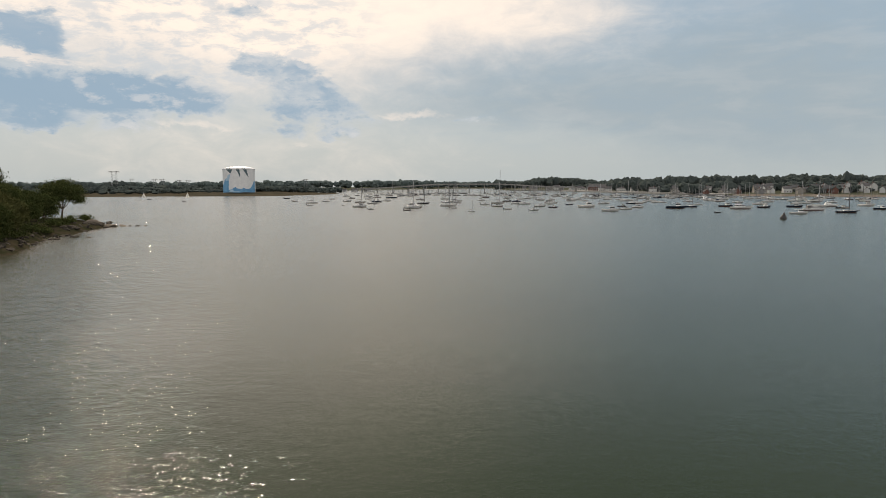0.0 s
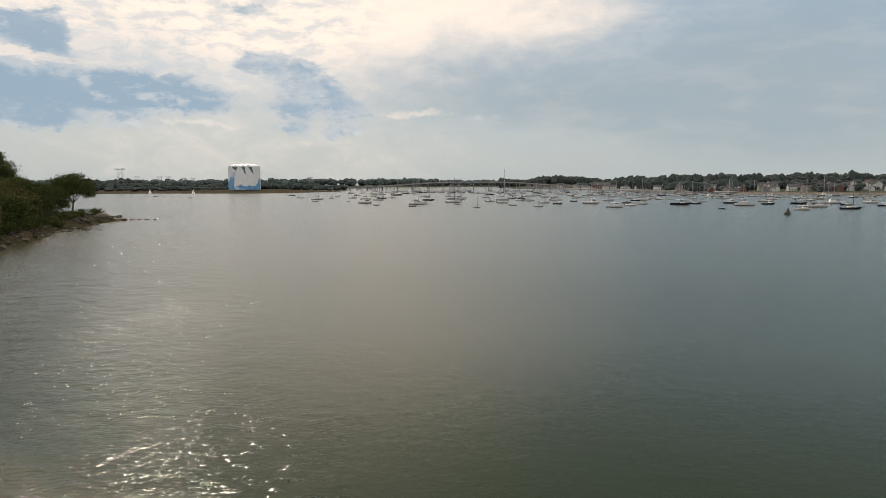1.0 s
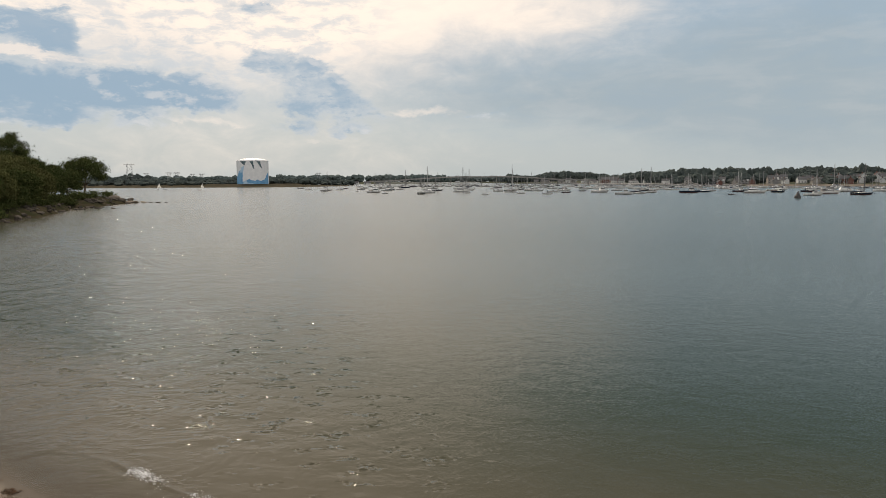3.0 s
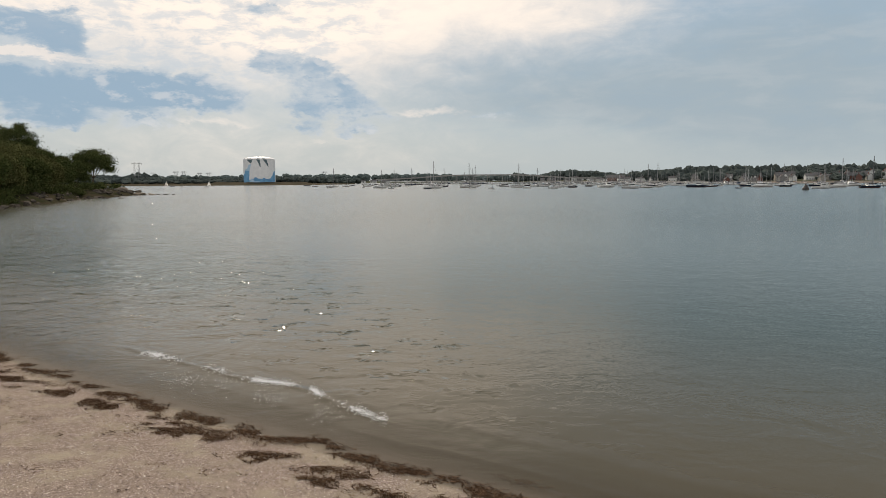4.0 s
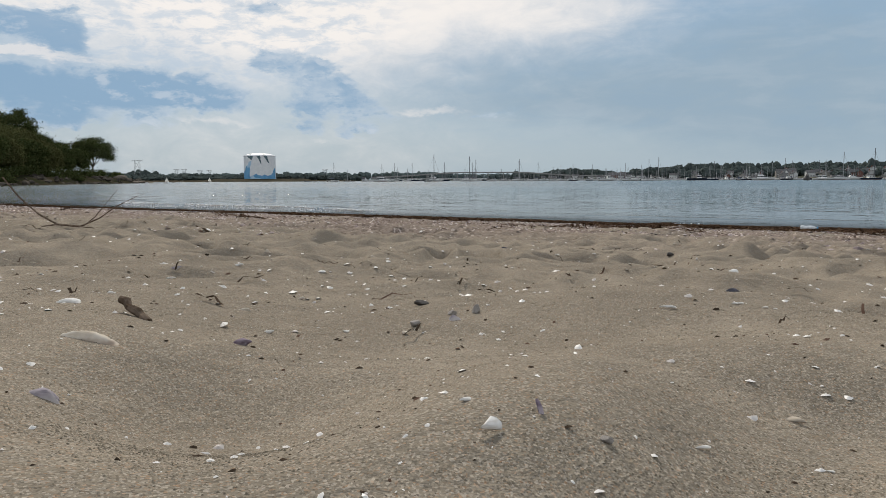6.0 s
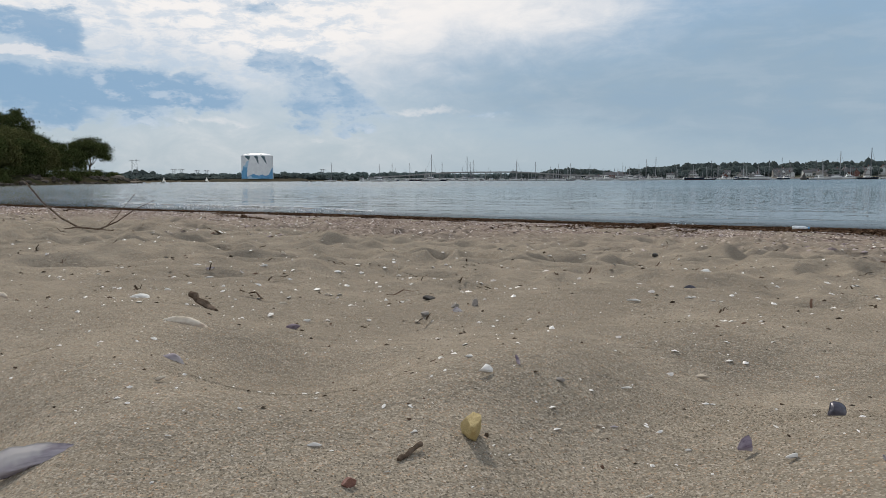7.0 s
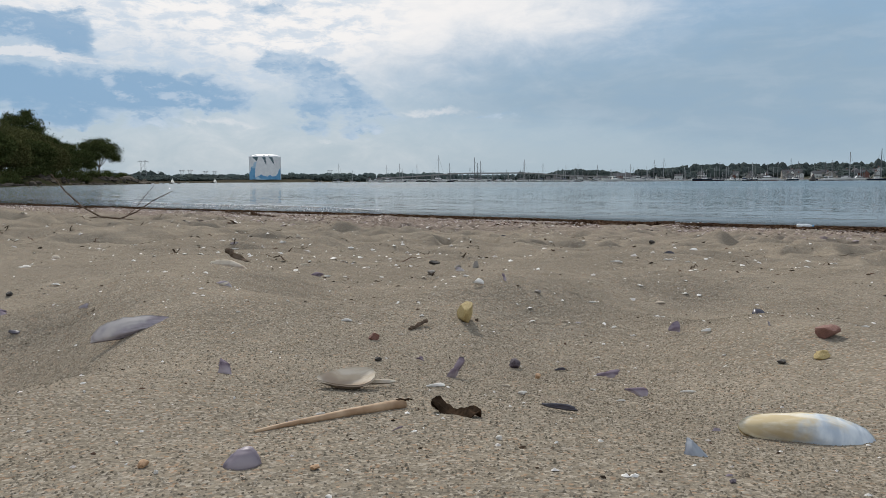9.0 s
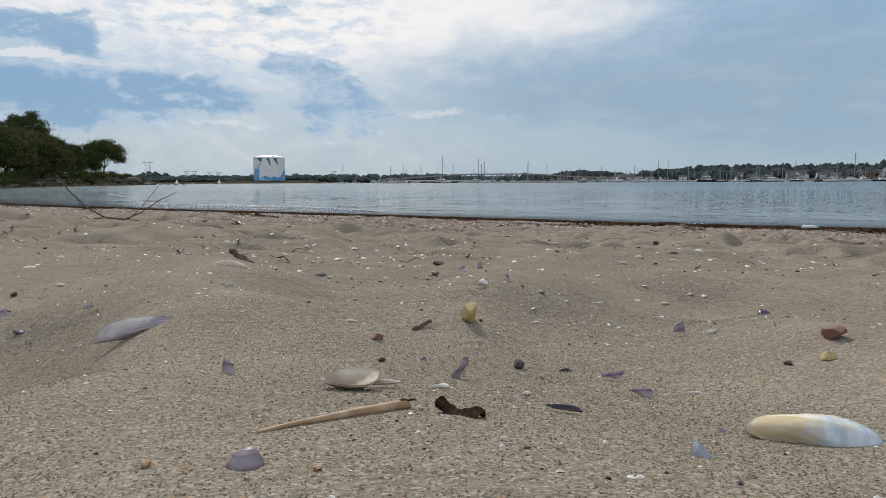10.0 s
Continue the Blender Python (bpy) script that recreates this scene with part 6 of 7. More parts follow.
shell(0.031, 0.356, 0.0097, 0.5, -25, -14, 0, 0.2, WHITE_SHELL, "small chipped white shell", 3)
shell(-0.064, 0.490, 0.0069, 0.5, 5, -10, 0, 0.4, WHITE_SHELL, "small chipped white shell", 3)
shell(-0.087, 0.353, 0.0152, 0.8, -12, -55, 0, 0.25, MUSSEL, "ridged purple mussel piece", 3)
shell(0.213, 0.582, 0.0178, 0.7, 5, -60, 0, 0.45, DARK_SHELL, "dark mussel shell standing edge up", 2)
shell(0.153, 0.499, 0.0125, 0.32, 22, -12, 0, 0.25, WHITE_SHELL, "slim white shell piece", 3)
shell(0.140, 0.517, 0.0144, 0.9, 25, -55, 0, 0.2, MUSSEL, "small purple shell chip on sand", 3)
shell(0.178, 0.476, 0.0079, 0.6, 60, -70, 0, 0.15, MUSSEL_PALE, "pale shell chip standing on edge", 2)
shell(0.175, 0.675, 0.0143, 0.7, -10, -30, 0, 0.2, CREAM_SHELL, "small pinkish shell piece", 2)
shell(0.140, 0.439, 0.0044, 0.7, 0, -12, 0, 0.2, WHITE_SHELL, "small chipped white shell", 3)
shell(0.081, 0.433, 0.0138, 0.8, 10, -45, 0, 0.2, MUSSEL, "small purple shell chip on sand", 3)
shell(0.206, 1.003, 0.0203, 0.35, -10, -10, 0, 0.2, WHITE_SHELL, "slim white shell piece", 3)
shell(0.293, 1.077, 0.0288, 0.35, 0, -10, 0, 0.5, DARK_SHELL, "dark mussel shell lying on the sand", 2)
shell(0.487, 1.591, 0.0294, 0.8, -30, -45, 0, 0.4, WHITE_SHELL, "white shell with a dark inside", 2)
shell(0.065, 0.254, 0.0172, 0.5, -62, -20, 38, 0.2, BLUE_SHELL, "bluish white shell splinter", 2)
shell(0.109, 0.289, 0.0385, 0.60, -16, -46, 6, 0.46, CLAM, "large cream and blue-white clam shell half sunk in sand", 0, ((258, 0.62),))
shell(0.080, 0.379, 0.0130, 0.7, 5, -42, 0, 0.2, MUSSEL, "small purple shell chip on sand", 3)
shell(0.103, 0.378, 0.0073, 0.5, 0, -12, 0, 0.2, WHITE_SHELL, "small chipped white shell", 3)
shell(0.065, 0.230, 0.0027, 0.6, 20, -12, 0, 0.2, MUSSEL, "small purple shell chip on sand", 3)
shell(0.042, 0.313, 0.0167, 0.22, -28, -30, 0, 0.2, DARK_SHELL, "dark purple splinter of mussel shell", 2)

pebble(0.007, 0.511, 0.0183, (0.85, 0.8, 1.15), STONE_YELLOW, "rough yellow quartz stone on the sand")
pebble(-0.043, 0.458, 0.0079, (1, 0.8, 0.7), STONE_RED, "small reddish pebble on sand")
pebble(-0.035, 0.415, 0.0056, (1, 0.8, 0.6), STONE_DARK, "small dark pebble on sand")
pebble(0.033, 0.442, 0.0091, (1, 0.8, 0.7), STONE_PURPLE, "dark purple rounded pebble")
pebble(-0.044, 1.086, 0.0183, (1, 0.8, 0.5), STONE_DARK, "small dark pebble on sand")
pebble(-0.042, 0.969, 0.0117, (1, 0.9, 0.8), STONE_GREY, "small grey pebble on sand")
pebble(-0.008, 1.012, 0.0123, (1, 0.8, 0.6), STONE_GREY, "small grey pebble on sand")
pebble(0.016, 1.023, 0.0141, (1, 0.8, 0.9), STONE_GREY, "small grey pebble on sand")
pebble(0.043, 0.417, 0.0051, (1, 0.8, 0.6), STONE_ORANGE, "small orange pebble on sand")
pebble(0.188, 0.432, 0.0189, (1, 0.6, 0.55), STONE_RED, "red-brown angular pebble on sand")
pebble(0.170, 0.402, 0.0107, (1, 0.8, 0.5), STONE_YELLOW, "dull yellow pebble lying on sand")
pebble(-0.424, 0.707, 0.0113, (1, 0.7, 0.6), STONE_DARK, "small dark pebble on sand")
pebble(0.018, 0.260, 0.0022, (1, 0.8, 0.7), WHITE_SHELL, "tiny white shell grain")

shell(-0.266, 0.563, 0.0098, 0.8, 30, -55, 0, 0.2, MUSSEL_PALE, "pale pinkish shell chip on sand", 3)
shell(-0.323, 0.562, 0.0156, 0.4, -10, -12, 0, 0.2, DARK_SHELL, "dark sliver of mussel shell", 3)
shell(-0.436, 1.360, 0.0193, 0.8, 20, -40, 0, 0.3, MUSSEL_PALE, "pale pinkish shell chip on sand", 3)
shell(-0.168, 0.930, 0.0141, 0.7, -20, -30, 0, 0.3, WHITE_SHELL, "small chipped white shell", 3)
shell(-0.128, 0.483, 0.0047, 0.5, 0, -12, 0, 0.2, WHITE_SHELL, "small chipped white shell", 3)
shell(-0.108, 0.520, 0.0065, 0.5, 30, -14, 0, 0.2, WHITE_SHELL, "small chipped white shell", 3)
shell(-0.107, 0.956, 0.0094, 0.7, 0, -20, 0, 0.2, WHITE_SHELL, "small chipped white shell", 3)
shell(-0.029, 0.472, 0.0052, 0.5, 15, -12, 0, 0.2, WHITE_SHELL, "small chipped white shell", 3)
shell(-0.021, 0.509, 0.0046, 0.6, 40, -30, 0, 0.2, WHITE_SHELL, "small chipped white shell", 3)
shell(-0.034, 0.287, 0.0040, 0.6, 10, -14, 0, 0.2, WHITE_SHELL, "small chipped white shell", 3)
shell(-0.040, 0.275, 0.0047, 0.5, 15, -12, 0, 0.2, MUSSEL_PALE, "pale pinkish shell chip on sand", 3)
shell(-0.017, 0.215, 0.0024, 0.7, -30, -20, 0, 0.3, WHITE_SHELL, "small chipped white shell", 3)
shell(-0.007, 0.987, 0.0209, 0.7, 10, -25, 0, 0.4, MUSSEL_PALE, "pale pinkish shell chip on sand", 3)
shell(0.005, 0.604, 0.0086, 0.5, 40, -14, 0, 0.2, WHITE_SHELL, "small chipped white shell", 3)
shell(0.026, 0.378, 0.0063, 0.4, -15, -10, 0, 0.2, CREAM_SHELL, "small cream shell piece on sand", 3)
shell(0.060, 0.454, 0.0097, 0.35, 5, -12, 0, 0.3, DARK_SHELL, "dark sliver of mussel shell", 3)
shell(0.102, 0.608, 0.0077, 0.5, 0, -12, 0, 0.2, WHITE_SHELL, "small chipped white shell", 3)
shell(0.075, 0.551, 0.0092, 0.5, -10, -12, 0, 0.2, CREAM_SHELL, "small cream shell piece on sand", 3)
shell(0.084, 0.554, 0.0054, 0.5, 10, -12, 0, 0.2, MUSSEL_PALE, "pale pinkish shell chip on sand", 3)
shell(0.085, 0.487, 0.0060, 0.5, 15, -12, 0, 0.2, WHITE_SHELL, "small chipped white shell", 3)
shell(0.065, 0.394, 0.0041, 0.5, 0, -12, 0, 0.2, WHITE_SHELL, "small chipped white shell", 3)
shell(0.116, 0.531, 0.0051, 0.5, 20, -12, 0, 0.2, WHITE_SHELL, "small chipped white shell", 3)
shell(0.072, 0.363, 0.0055, 0.5, 0, -12, 0, 0.2, WHITE_SHELL, "small chipped white shell", 3)
shell(0.087, 0.301, 0.0046, 0.6, 30, -30, 0, 0.2, MUSSEL, "small purple shell chip on sand", 3)
shell(0.220, 0.456, 0.0060, 0.3, -30, -12, 0, 0.2, WHITE_SHELL, "small chipped white shell", 3)
shell(0.297, 1.000, 0.0089, 0.6, 20, -12, 0, 0.2, WHITE_SHELL, "small chipped white shell", 3)
shell(0.271, 1.012, 0.0121, 0.5, 0, -12, 0, 0.2, WHITE_SHELL, "small chipped white shell", 3)
shell(0.363, 2.250, 0.0178, 0.6, 0, -20, 0, 0.2, WHITE_SHELL, "small chipped white shell", 3)
shell(0.307, 2.788, 0.0223, 0.6, 0, -20, 0, 0.2, WHITE_SHELL, "small chipped white shell", 3)
shell(-0.161, 0.549, 0.0117, 0.8, 0, -20, 0, 0.3, CREAM_SHELL, "small cream shell piece on sand", 3)
shell(0.153, 0.433, 0.0028, 0.5, 0, -12, 0, 0.2, WHITE_SHELL, "small chipped white shell", 3)
shell(0.157, 0.614, 0.0043, 0.5, 0, -12, 0, 0.2, WHITE_SHELL, "small chipped white shell", 3)
pebble(-0.023, 0.231, 0.0029, (1, 0.8, 0.6), STONE_ORANGE, "small orange-brown pebble on sand")
pebble(-0.062, 0.233, 0.0037, (1, 0.8, 0.5), STONE_ORANGE, "small orange-brown pebble on sand")
pebble(0.155, 0.407, 0.0063, (1, 0.8, 0.5), STONE_DARK, "small dark pebble on sand")
pebble(-0.057, 0.229, 0.0015, (1, 0.9, 0.8), WHITE_SHELL, "tiny white shell grain")
pebble(-0.078, 0.252, 0.0013, (1, 0.9, 0.8), WHITE_SHELL, "tiny white shell grain")
pebble(-0.116, 0.303, 0.0017, (1, 0.9, 0.8), WHITE_SHELL, "tiny white shell grain")
pebble(-0.108, 0.263, 0.0014, (1, 0.9, 0.8), WHITE_SHELL, "tiny white shell grain")
pebble(-0.067, 0.305, 0.0015, (1, 0.9, 0.8), WHITE_SHELL, "tiny white shell grain")
pebble(-0.002, 0.245, 0.0008, (1, 0.9, 0.8), WHITE_SHELL, "tiny white shell grain")
pebble(0.059, 0.585, 0.0058, (1, 0.8, 0.7), STONE_GREY, "small grey pebble on sand")
pebble(0.589, 2.309, 0.0255, (1, 0.8, 0.6), STONE_DARK, "small dark pebble on sand")
pebble(0.063, 0.224, 0.0022, (1, 0.8, 0.6), STONE_PURPLE, "dark purple rounded pebble")
shell(-0.365, 1.437, 0.0201, 0.75, 20, -30, 0, 0.35, WHITE_SHELL, "small chipped white shell", 3)
shell(-0.216, 1.013, 0.0324, 0.3, 4, -10, 0, 0.35, CREAM_SHELL, "long cream razor shell piece on the sand", 3)
shell(-0.188, 1.130, 0.0197, 0.6, 10, -14, 0, 0.3, CREAM_SHELL, "small cream shell piece on sand", 3)
shell(-0.211, 0.928, 0.0147, 0.7, -60, -20, 0, 0.2, WHITE_SHELL, "small chipped white shell", 3)
shell(-0.051, 0.944, 0.0130, 0.8, -70, -20, 0, 0.3, CREAM_SHELL, "small cream shell piece on sand", 3)
shell(-0.385, 1.063, 0.0121, 0.9, 30, -30, 0, 0.3, WHITE_SHELL, "small chipped white shell", 3)
shell(-0.400, 1.248, 0.0167, 0.5, 10, -14, 0, 0.2, WHITE_SHELL, "small chipped white shell", 3)
shell(-0.628, 1.415, 0.0235, 0.5, -30, -20, 0, 0.4, CREAM_SHELL, "small cream shell piece on sand", 3)
shell(-0.448, 1.870, 0.0484, 0.3, -5, -14, 0, 0.5, CREAM_SHELL, "arched cream shell lying on the sand", 3)
shell(0.007, 2.120, 0.0324, 0.5, 0, -14, 0, 0.4, WHITE_SHELL, "small chipped white shell", 3)
shell(0.081, 2.140, 0.0268, 0.4, 0, -14, 0, 0.3, WHITE_SHELL, "small chipped white shell", 3)
shell(0.258, 2.269, 0.0206, 0.6, 0, -14, 0, 0.2, WHITE_SHELL, "small chipped white shell", 3)
shell(0.110, 2.261, 0.0222, 0.3, 0, -10, 0, 0.3, DARK_SHELL, "dark sliver of mussel shell", 3)
shell(0.575, 1.793, 0.0260, 0.9, 0, -45, 0, 0.3, WHITE_SHELL, "small chipped white shell", 3)
shell(0.277, 1.015, 0.0098, 0.5, 10, -12, 0, 0.2, WHITE_SHELL, "small chipped white shell", 3)
shell(0.303, 0.997, 0.0064, 0.7, 0, -12, 0, 0.2, WHITE_SHELL, "small chipped white shell", 3)
shell(0.195, 0.971, 0.0041, 0.7, 0, -12, 0, 0.2, WHITE_SHELL, "small chipped white shell", 3)

shell(-0.026, 0.346, 0.0163, 0.16, 24, -14, 0, 0.2, CREAM_SHELL, "curved cream sliver of shell", 1)
slipper_shell(-0.040, 0.234, 0.0088)
reed((-0.047, 0.264), (-0.011, 0.302))
dry_leaf(0.006, 0.295, 0.0169)
twig(-0.263, 0.874, 0.0480, -38, -16)
twig(-0.021, 0.489, 0.0156, 55, 10)


def driftwood_branch():
    thing = tagged(new("driftwood_branch"), "thin bare dark branch with upturned twigs on the sand", "branch")
    x, y = -1.365, 2.67
    z = ground_at(x, y)
    thing.matrix_world = pose(x, y, z)
    arms = {"main_stem": [(0.02, 0, 0.012, 0.0036), (-0.06, 0.0, 0.02, 0.0036), (-0.13, 0.01, 0.055, 0.0033), (-0.19, 0.0, 0.115, 0.0030), (-0.245, 0.0, 0.185, 0.0024)],
            "side_stem": [(0.02, 0, 0.012, 0.0030), (0.08, 0.02, 0.04, 0.0021), (0.14, 0.02, 0.08, 0.0018), (0.215, 0.03, 0.117, 0.0009)],
            "low_stem": [(-0.06, 0, 0.02, 0.0024), (-0.02, -0.04, 0.02, 0.0024), (0.05, -0.05, 0.015, 0.0018), (0.10, -0.05, 0.01, 0.0012)],
            "upright_twig": [(0.03, 0.01, 0.015, 0.0018), (0.06, 0.03, 0.045, 0.0015), (0.09, 0.04, 0.085, 0.0012), (0.135, 0.05, 0.14, 0.0007)],
            "root_end": [(-0.06, 0, 0.02, 0.0024), (-0.12, -0.04, 0.012, 0.0018), (-0.17, -0.05, 0.012, 0.0012)]}
    for name, pts in arms.items():
        bm = bmesh.new()
        tube(bm, [p[:3] for p in pts], [p[3] for p in pts])
        part(name, bm, DRIFT, thing)


driftwood_branch()


def shards(name, count, spot, lo, hi, mat, label, seed, flat=0.22, grow=False):
    """Many small broken pieces lying on the sand, in one mesh."""
    q = np.random.default_rng(seed)
    x, y = spot(q, count)
    z = ground_z(x, y)
    n = len(x)
    size = lo + (hi - lo) * q.uniform(0, 1, n) ** 2.2
    turn = q.uniform(0, 6.283, n)
    size = size * np.clip(y / 1.4, 0.28, 1.0) if grow else size
    slim = q.uniform(0.45, 1.0, n)
    tx, ty = q.normal(0, 0.22, n), q.normal(0, 0.22, n)
    vs = np.zeros((n, 7, 3))
    for k in range(7):
        rad = 0.5 * q.uniform(0.55, 1.15, n) * (k < 6)
        u, v = rad * math.cos(k * math.pi / 3), rad * math.sin(k * math.pi / 3) * slim
        vs[:, k, 0] = x + size * (u * np.cos(turn) - v * np.sin(turn))
        vs[:, k, 1] = y + size * (u * np.sin(turn) + v * np.cos(turn))
        vs[:, k, 2] = z + size * (flat * 0.8 * (k == 6) + u * tx + v * ty + 0.04)
    i = np.arange(n)[:, None] * 7
    fs = np.concatenate([i + np.array((k, (k + 1) % 6, 6)) for k in range(6)])
    return tagged(new(name, mesh(name, vs.reshape(-1, 3), fs.tolist(), [mat])), label, "shell debris", kind="stuff")


def tide_band(d0, d1, x0=-13.0, x1=6.5):
    def spot(q, n):
        x = q.uniform(x0, x1, n * 5)
        y = shore_line(x) - q.uniform(d0, d1, n * 5) * 1.2
        dens = 0.5 + 0.9 * lattice_noise(x / 0.8, y / 0.8, 81) + 0.4 * lattice_noise(x / 0.25, y / 0.25, 82)
        keep = (q.uniform(0, 1, n * 5) < dens) & (y > 0.4)
        return x[keep][:n], y[keep][:n]
    return spot


def dry_band(near, far, side, crowd=1.0):
    """Places thinning toward the upper beach."""
    def spot(q, n):
        y = near + (far - near) * q.uniform(0, 1, n) ** crowd
        return (y + 0.4) * q.uniform(-side, side, n), y
    return spot


def thinning_band(x0=-13.0, x1=8.0):
    """Drifted along the tide line, thinning up the beach in patches."""
    def spot(q, n):
        x = q.uniform(x0, x1, n * 6)
        d = 0.5 + 8.5 * q.uniform(0, 1, n * 6)
        y = shore_line(x) - d * 1.2
        dens = np.clip(1.25 - d / 6.0, 0, 1) + 0.55 * lattice_noise(x / 0.8, y / 0.8, 81) + 0.4 * lattice_noise(x / 0.25, y / 0.25, 82)
        keep = (q.uniform(0, 1, n * 6) < dens) & (y > 2.5)
        return x[keep][:n], y[keep][:n]
    return spot


shards("shell_fragments", 48000, thinning_band(), 0.010, 0.038, FRAGMENT, "broken pinkish grey shell fragments drifted along the tide line", 301)
shards("pale_shell_chips", 8000, thinning_band(), 0.008, 0.034, CHIP, "scattered white shell chips along the tide line", 302)
shards("dark_shell_bits", 9000, thinning_band(), 0.008, 0.034, DEBRIS, "dark bits of shell and weed along the tide line", 307)
shards("beach_shell_chips", 5200, dry_band(0.5, 8.5, 0.75, 1.3), 0.003, 0.016, CHIP, "white shell chips scattered over dry sand", 303, grow=True)
shards("beach_dark_bits", 5200, dry_band(0.5, 8.5, 0.75, 1.2), 0.003, 0.012, DEBRIS, "dark bits of weed and stone on dry sand", 304, grow=True)
shards("fine_shell_grit", 3600, dry_band(0.15, 2.6, 0.9, 1.6), 0.0006, 0.0030, CHIP, "fine pale shell grit in the sand", 305, 0.28)
shards("fine_dark_grit", 3200, dry_band(0.15, 2.6, 0.9, 1.6), 0.0005, 0.0024, DEBRIS, "fine dark grit in the sand", 306, 0.28)


def grains(name, count, near, far, lo, hi, seed, side=0.72, mat=None, high=0.42):
    """Coarse sand grains, half sunk: four-sided pebbles in one mesh."""
    q = np.random.default_rng(seed)
    y = near + (far - near) * q.uniform(0, 1, count) ** 1.25
    x = (y + 0.12) * q.uniform(-side, side, count)
    size = (lo + (hi - lo) * q.uniform(0, 1, count) ** 2.5) * np.clip(0.5 + 0.6 * y, 0.6, 1.6)
    low = sum(ground_z(x + 0.07 * a, y + 0.07 * b) for a, b in ((1, 0), (-1, 0), (0, 1), (0, -1))) / 4 - ground_z(x, y)
    keep = q.uniform(0, 1, count) < 0.60 + 55 * low + 0.40 * lattice_noise(x / 0.09, y / 0.09, seed) + 0.3 * lattice_noise(x / 0.3, y / 0.3, seed + 1)
    x, y, size = x[keep], y[keep], size[keep]
    n = len(x)
    z = ground_z(x, y)
    turn = q.uniform(0, 6.283, n)
    vs = np.zeros((n, 5, 3))
    for k in range(5):
        rad = 0.5 * q.uniform(0.7, 1.25, n) * (k < 4)
        vs[:, k, 0] = x + size * rad * np.cos(turn + k * math.pi / 2)
        vs[:, k, 1] = y + size * rad * np.sin(turn + k * math.pi / 2)
        vs[:, k, 2] = z + size * (q.uniform(0.5 * high, high, n) if k == 4 else -0.08)
    i = np.arange(n)[:, None] * 5
    fs = np.concatenate([i + np.array((k, (k + 1) % 4, 4)) for k in range(4)])
    return tagged(new(name, mesh(name, vs.reshape(-1, 3), fs.tolist(), [mat])), "coarse tan and brown grains over the dry sand", "sand", kind="stuff")


grains("sand_grains", 210000, 0.18, 0.62, 0.0009, 0.0021, 341, mat=GRAIN)
grains("sand_grains", 110000, 0.55, 1.4, 0.0011, 0.0028, 343, mat=GRAIN, high=0.22)
grains("sand_grains", 60000, 0.9, 3.4, 0.0015, 0.0048, 342, mat=GRAIN, high=0.2)


def strands(xs, ys, lift, q, long=(0.05, 0.17), wide=(0.003, 0.008), along=-0.58):
    """Crumpled blades of weed about the given places: vertices and faces."""
    n = len(xs)
    turn = along + q.normal(0, 0.75, n)
    length = q.uniform(*long, n)
    w = q.uniform(*wide, n)
    vs = np.zeros((n, 5, 2, 3))
    px, py = xs.copy(), ys.copy()
    for k in range(5):
        g = ground_z(px, py)
        ca, sa = np.cos(turn), np.sin(turn)
        h = lift * q.uniform(0.1, 1.0, n) + 0.002
        for m, s in enumerate((-1, 1)):
            vs[:, k, m, 0] = px - s * sa * w
            vs[:, k, m, 1] = py + s * ca * w
            vs[:, k, m, 2] = np.maximum(g, -0.01) + h + s * w * q.uniform(-0.8, 0.8, n)
        px, py = px + ca * length / 4, py + sa * length / 4
        turn = turn + q.normal(0, 0.45, n)
    i = np.arange(n)[:, None] * 10
    fs = np.concatenate([i + np.array((2 * k, 2 * k + 1, 2 * k + 3, 2 * k + 2)) for k in range(4)])
    return vs.reshape(-1, 3), fs.tolist()


def weed_line(name, count, d_mid, d_wide, x0, x1, gaps, seed, label, lift=0.03):
    q = np.random.default_rng(seed)
    x = q.uniform(x0, x1, count * 4)
    y = shore_line(x) - 1.2 * (d_mid + 0.22 * lattice_noise(x / 1.6, x * 0, seed) + 0.09 * lattice_noise(x / 0.4, x * 0, seed + 1) + q.normal(0, d_wide, count * 4))
    keep = q.uniform(0, 1, count * 4) < np.clip(gaps + 1.4 * lattice_noise(x / 0.55, y / 0.3, seed + 2), 0, 1)
    v, f = strands(x[keep][:count], y[keep][:count], np.full(keep.sum(), lift)[:count], q)
    return tagged(new(name, mesh(name, v, f, [WEED])), label, "seaweed", kind="stuff")


weed_line("tide_wrack", 12500, 0.46, 0.15, -24, 7.5, 0.55, 311, "line of dark brown dried eelgrass along the water's edge", 0.024)
weed_line("upper_wrack", 8000, 1.30, 0.20, -16, 6.5, 0.15, 321, "broken second line of dried eelgrass on the sand", 0.03)
weed_line("stray_weed", 1500, 2.9, 0.8, -13, 6.0, -0.2, 331, "thin scattered strands of dried weed on the sand", 0.012)


def twiglets(count, seed):
    q = np.random.default_rng(seed)
    y = 0.9 + 6.5 * q.uniform(0, 1, count)
    x = (y + 0.4) * q.uniform(-0.75, 0.75, count)
    v, f = strands(x, y, np.full(count, 0.008), q, (0.012, 0.06), (0.0008, 0.002), 0.4)
    tagged(new("twig_bits", mesh("twig_bits", v, f, [DEBRIS])), "short dark bits of twig and stalk on dry sand", "twigs", kind="stuff")


twiglets(420, 351)


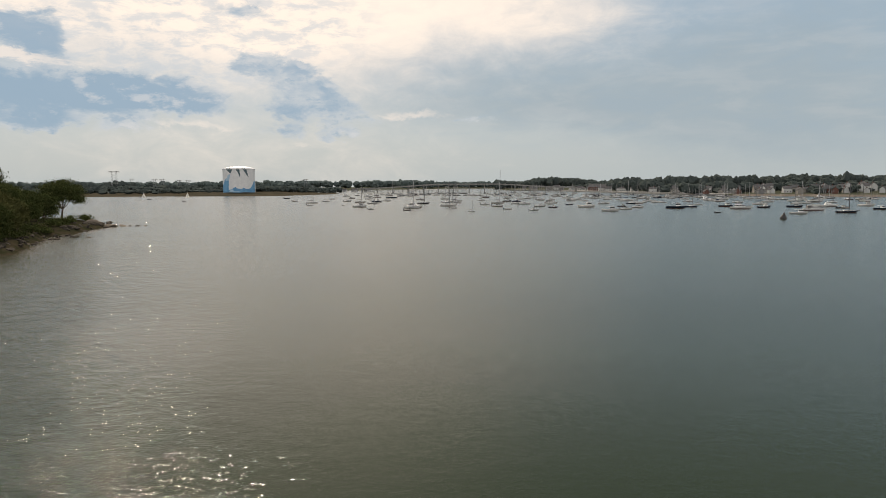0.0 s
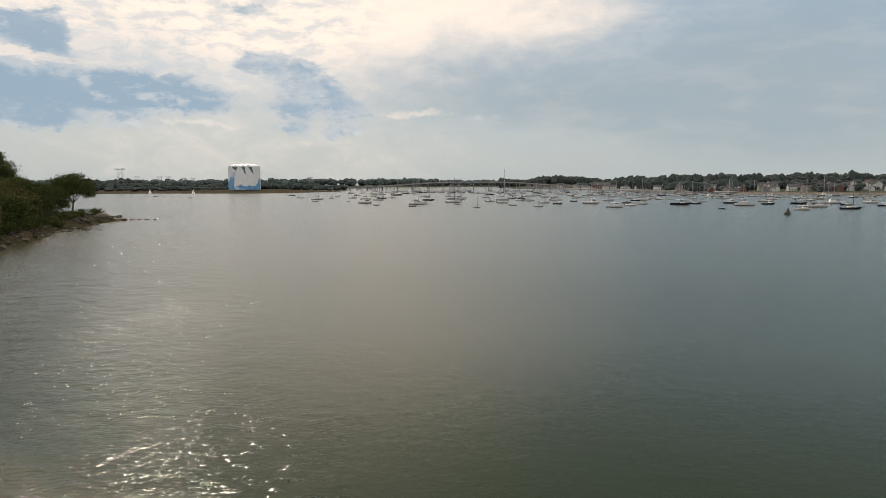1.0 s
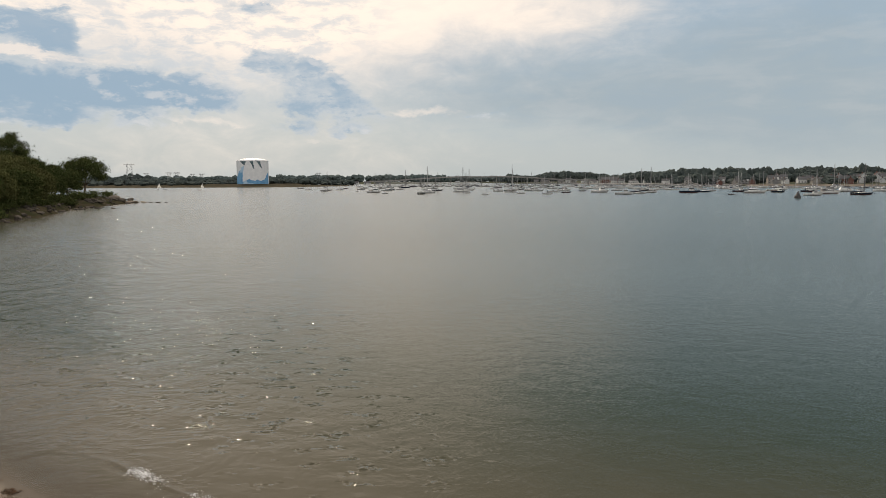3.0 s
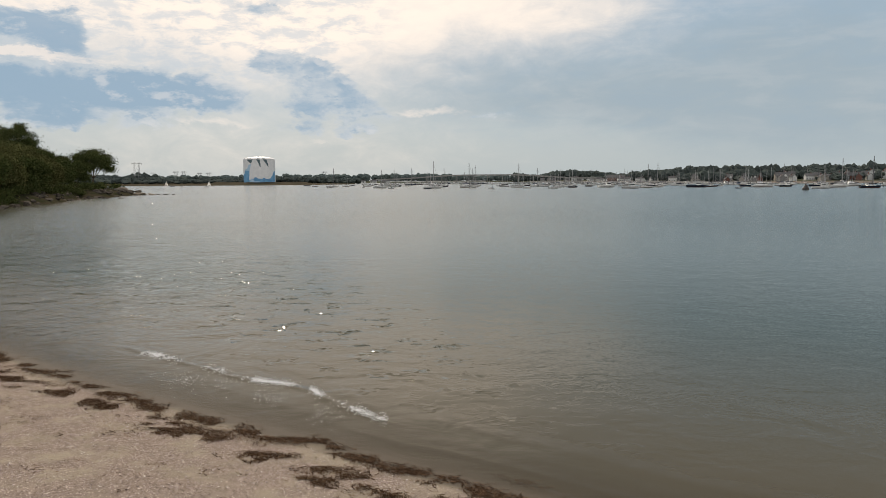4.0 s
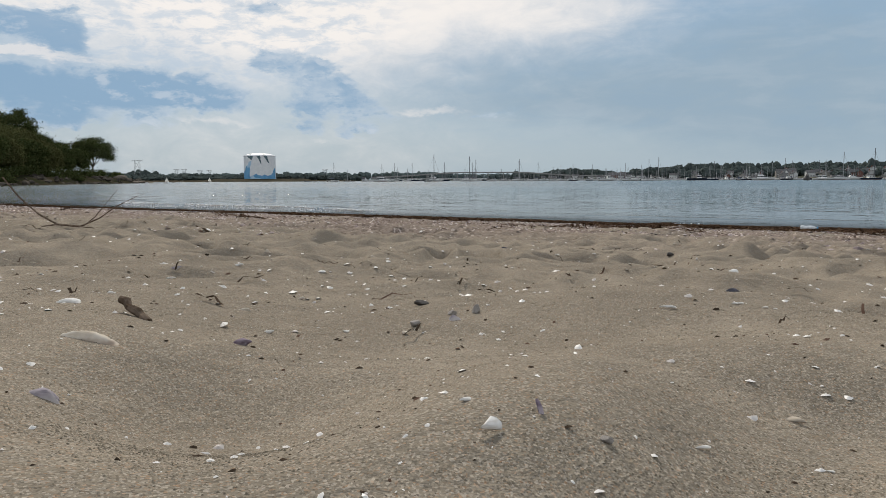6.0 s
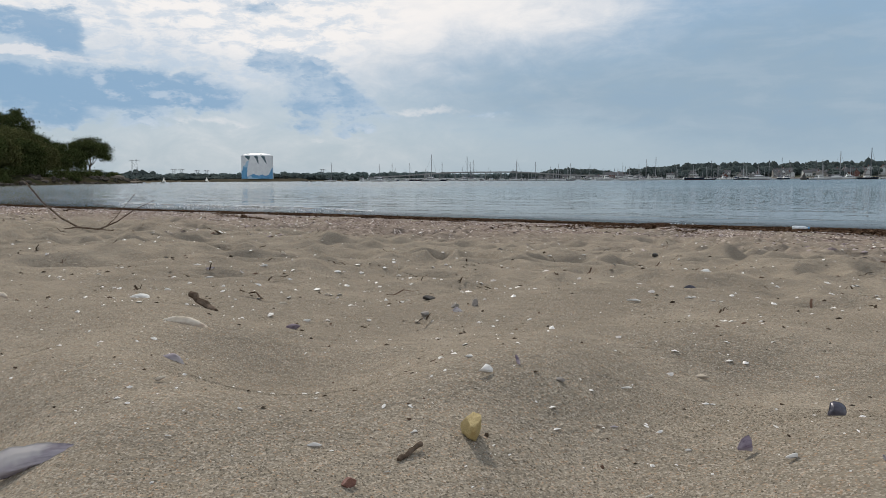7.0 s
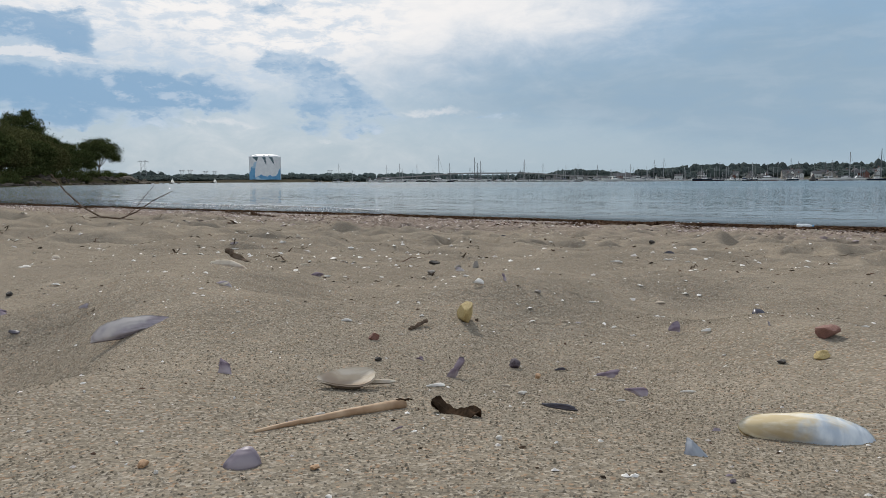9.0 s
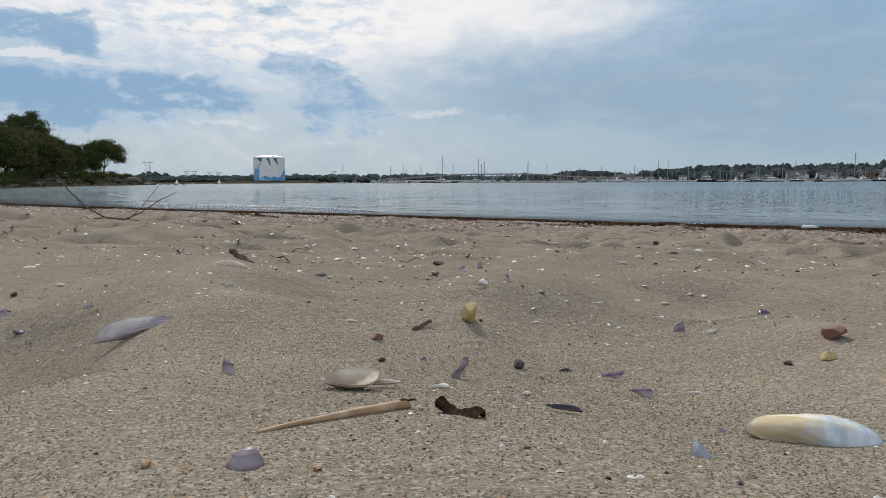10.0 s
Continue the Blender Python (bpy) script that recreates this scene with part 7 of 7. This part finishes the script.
def weed_clump(x, y, rx, ry, count, seed, lift=0.05, label="matted dark brown clump of dried eelgrass on sand"):
    q = np.random.default_rng(seed)
    a, d = q.uniform(0, 6.283, count), q.uniform(0, 1, count) ** 0.6
    u, v = rx * d * np.cos(a), ry * d * np.sin(a)
    xs, ys = x + u * 0.85 + v * 0.5, y - u * 0.5 + v * 0.85
    keep = q.uniform(0, 1, count) < 0.45 + 1.1 * lattice_noise(xs / 0.22, ys / 0.16, seed)
    xs, ys, d = xs[keep], ys[keep], d[keep]
    vs, fs = strands(xs, ys, lift * (1 - 0.7 * d), q, (0.05, 0.18))
    tagged(new("weed_clump", mesh("weed_clump", vs, fs, [WEED])), label, "seaweed", "weed clumps on the beach")


for k, (x, y, rx, ry, n) in enumerate(((-4.40, 12.75, 0.30, 0.22, 420), (-0.42, 9.72, 0.34, 0.22, 480), (-6.9, 14.2, 0.75, 0.20, 460), (-5.95, 9.9, 0.55, 0.25, 240), (-1.5, 11.2, 0.85, 0.20, 520), (2.9, 8.85, 0.85, 0.22, 520), (1.7, 9.85, 0.6, 0.16, 300),
                                       (-2.9, 11.75, 0.45, 0.18, 300), (1.25, 7.45, 0.55, 0.30, 260), (1.6, 6.45, 0.45, 0.20, 220), (-2.75, 8.7, 0.4, 0.2, 160), (4.6, 8.15, 0.5, 0.25, 340), (2.75, 10.0, 0.35, 0.12, 260), (3.9, 6.6, 0.4, 0.2, 180))):
    weed_clump(x, y, rx * 1.05, ry * 1.05, int(n * 1.5), 400 + k)
for k, (x, y, rx, ry, n) in enumerate(((0.9, 11.9, 0.75, 0.12, 260), (2.6, 11.25, 0.8, 0.14, 260), (4.4, 9.75, 0.30, 0.10, 90), (5.1, 9.55, 0.35, 0.10, 90))):
    weed_clump(x, y, rx, ry, n, 450 + k, 0.008, "dark strands of weed floating in the shallows")


def plastic_bottle(x, y):
    thing = tagged(new("plastic_bottle"), "crushed cloudy plastic bottle stranded by the weed", "bottle")
    thing.matrix_world = pose(x, y, ground_at(x, y) + 0.03, 90, 0, 62)
    bm = bmesh.new()
    prof = [(0.001, 0), (0.028, 0.004), (0.031, 0.03), (0.026, 0.06), (0.030, 0.09), (0.031, 0.12), (0.022, 0.15), (0.012, 0.165), (0.012, 0.18)]
    loops = [[bm.verts.new((rad * math.cos(m * math.pi / 9) * (1 + 0.18 * math.sin(m + h * 60)), rad * math.sin(m * math.pi / 9) * 0.8, h)) for m in range(18)] for rad, h in prof]
    for a, b in zip(loops, loops[1:]):
        for m in range(18):
            bm.faces.new((a[m], a[(m + 1) % 18], b[(m + 1) % 18], b[m]))
    part("body", bm, SEALED, thing, "", True)
    bm = bmesh.new()
    rod(bm, (0, 0, 0.175), (0, 0, 0.193), 0.0145, 0.014, 18)
    part("cap", bm, TANK_BLUE, thing, "blue screw cap")


plastic_bottle(4.05, 8.75)


# ---- foam of the small breaking wave ----
def foam(count, off, wave, x0, x1, seed, spread=0.075):
    q = np.random.default_rng(seed)
    x = q.uniform(x0, x1, count)
    d = crest(x, off, wave) + q.normal(0, spread, count) + 0.16 * (q.uniform(0, 1, count) < 0.25)
    keep = q.uniform(0, 1, count) < 0.30 + 0.8 * lattice_noise(x / 0.45, x * 0, seed) + 0.5 * lattice_noise(x / 0.07, d / 0.05, seed + 1)
    x, d = x[keep], d[keep]
    y = shore_line(x) + d * 1.19
    z = water_z(x, y) + 0.003
    n = len(x)
    s = 0.003 + 0.014 * q.uniform(0, 1, n) ** 3
    vs = np.zeros((n, 6, 3))
    for k, o in enumerate(((1, 0, 0), (0, 1, 0), (-1, 0, 0), (0, -1, 0), (0, 0, 0.6), (0, 0, -0.6))):
        vs[:, k] = np.stack([x, y, z], 1) + np.array(o) * s[:, None] * q.uniform(0.7, 1.3, (n, 1))
    i = np.arange(n)[:, None] * 6
    fs = np.concatenate([i + np.array(t) for t in ((0, 1, 4), (1, 2, 4), (2, 3, 4), (3, 0, 4), (1, 0, 5), (2, 1, 5), (3, 2, 5), (0, 3, 5))])
    return vs.reshape(-1, 3), fs


_v, _f = [], []
for _row in ((24000, 2.25, 31, -10.5, -2.0, 501, 0.10), (2500, 1.3, 32, -10.0, -2.5, 503, 0.35), (140, 0.55, 33, 2.6, 3.6, 502)):
    _a, _b = foam(*_row)
    _f.append(_b + sum(len(k) for k in _v))
    _v.append(_a)
tagged(new("wave_foam", mesh("wave_foam", np.concatenate(_v), np.concatenate(_f).tolist(), [FOAM])), "thin white foam of a small breaking wave", "foam", kind="stuff")
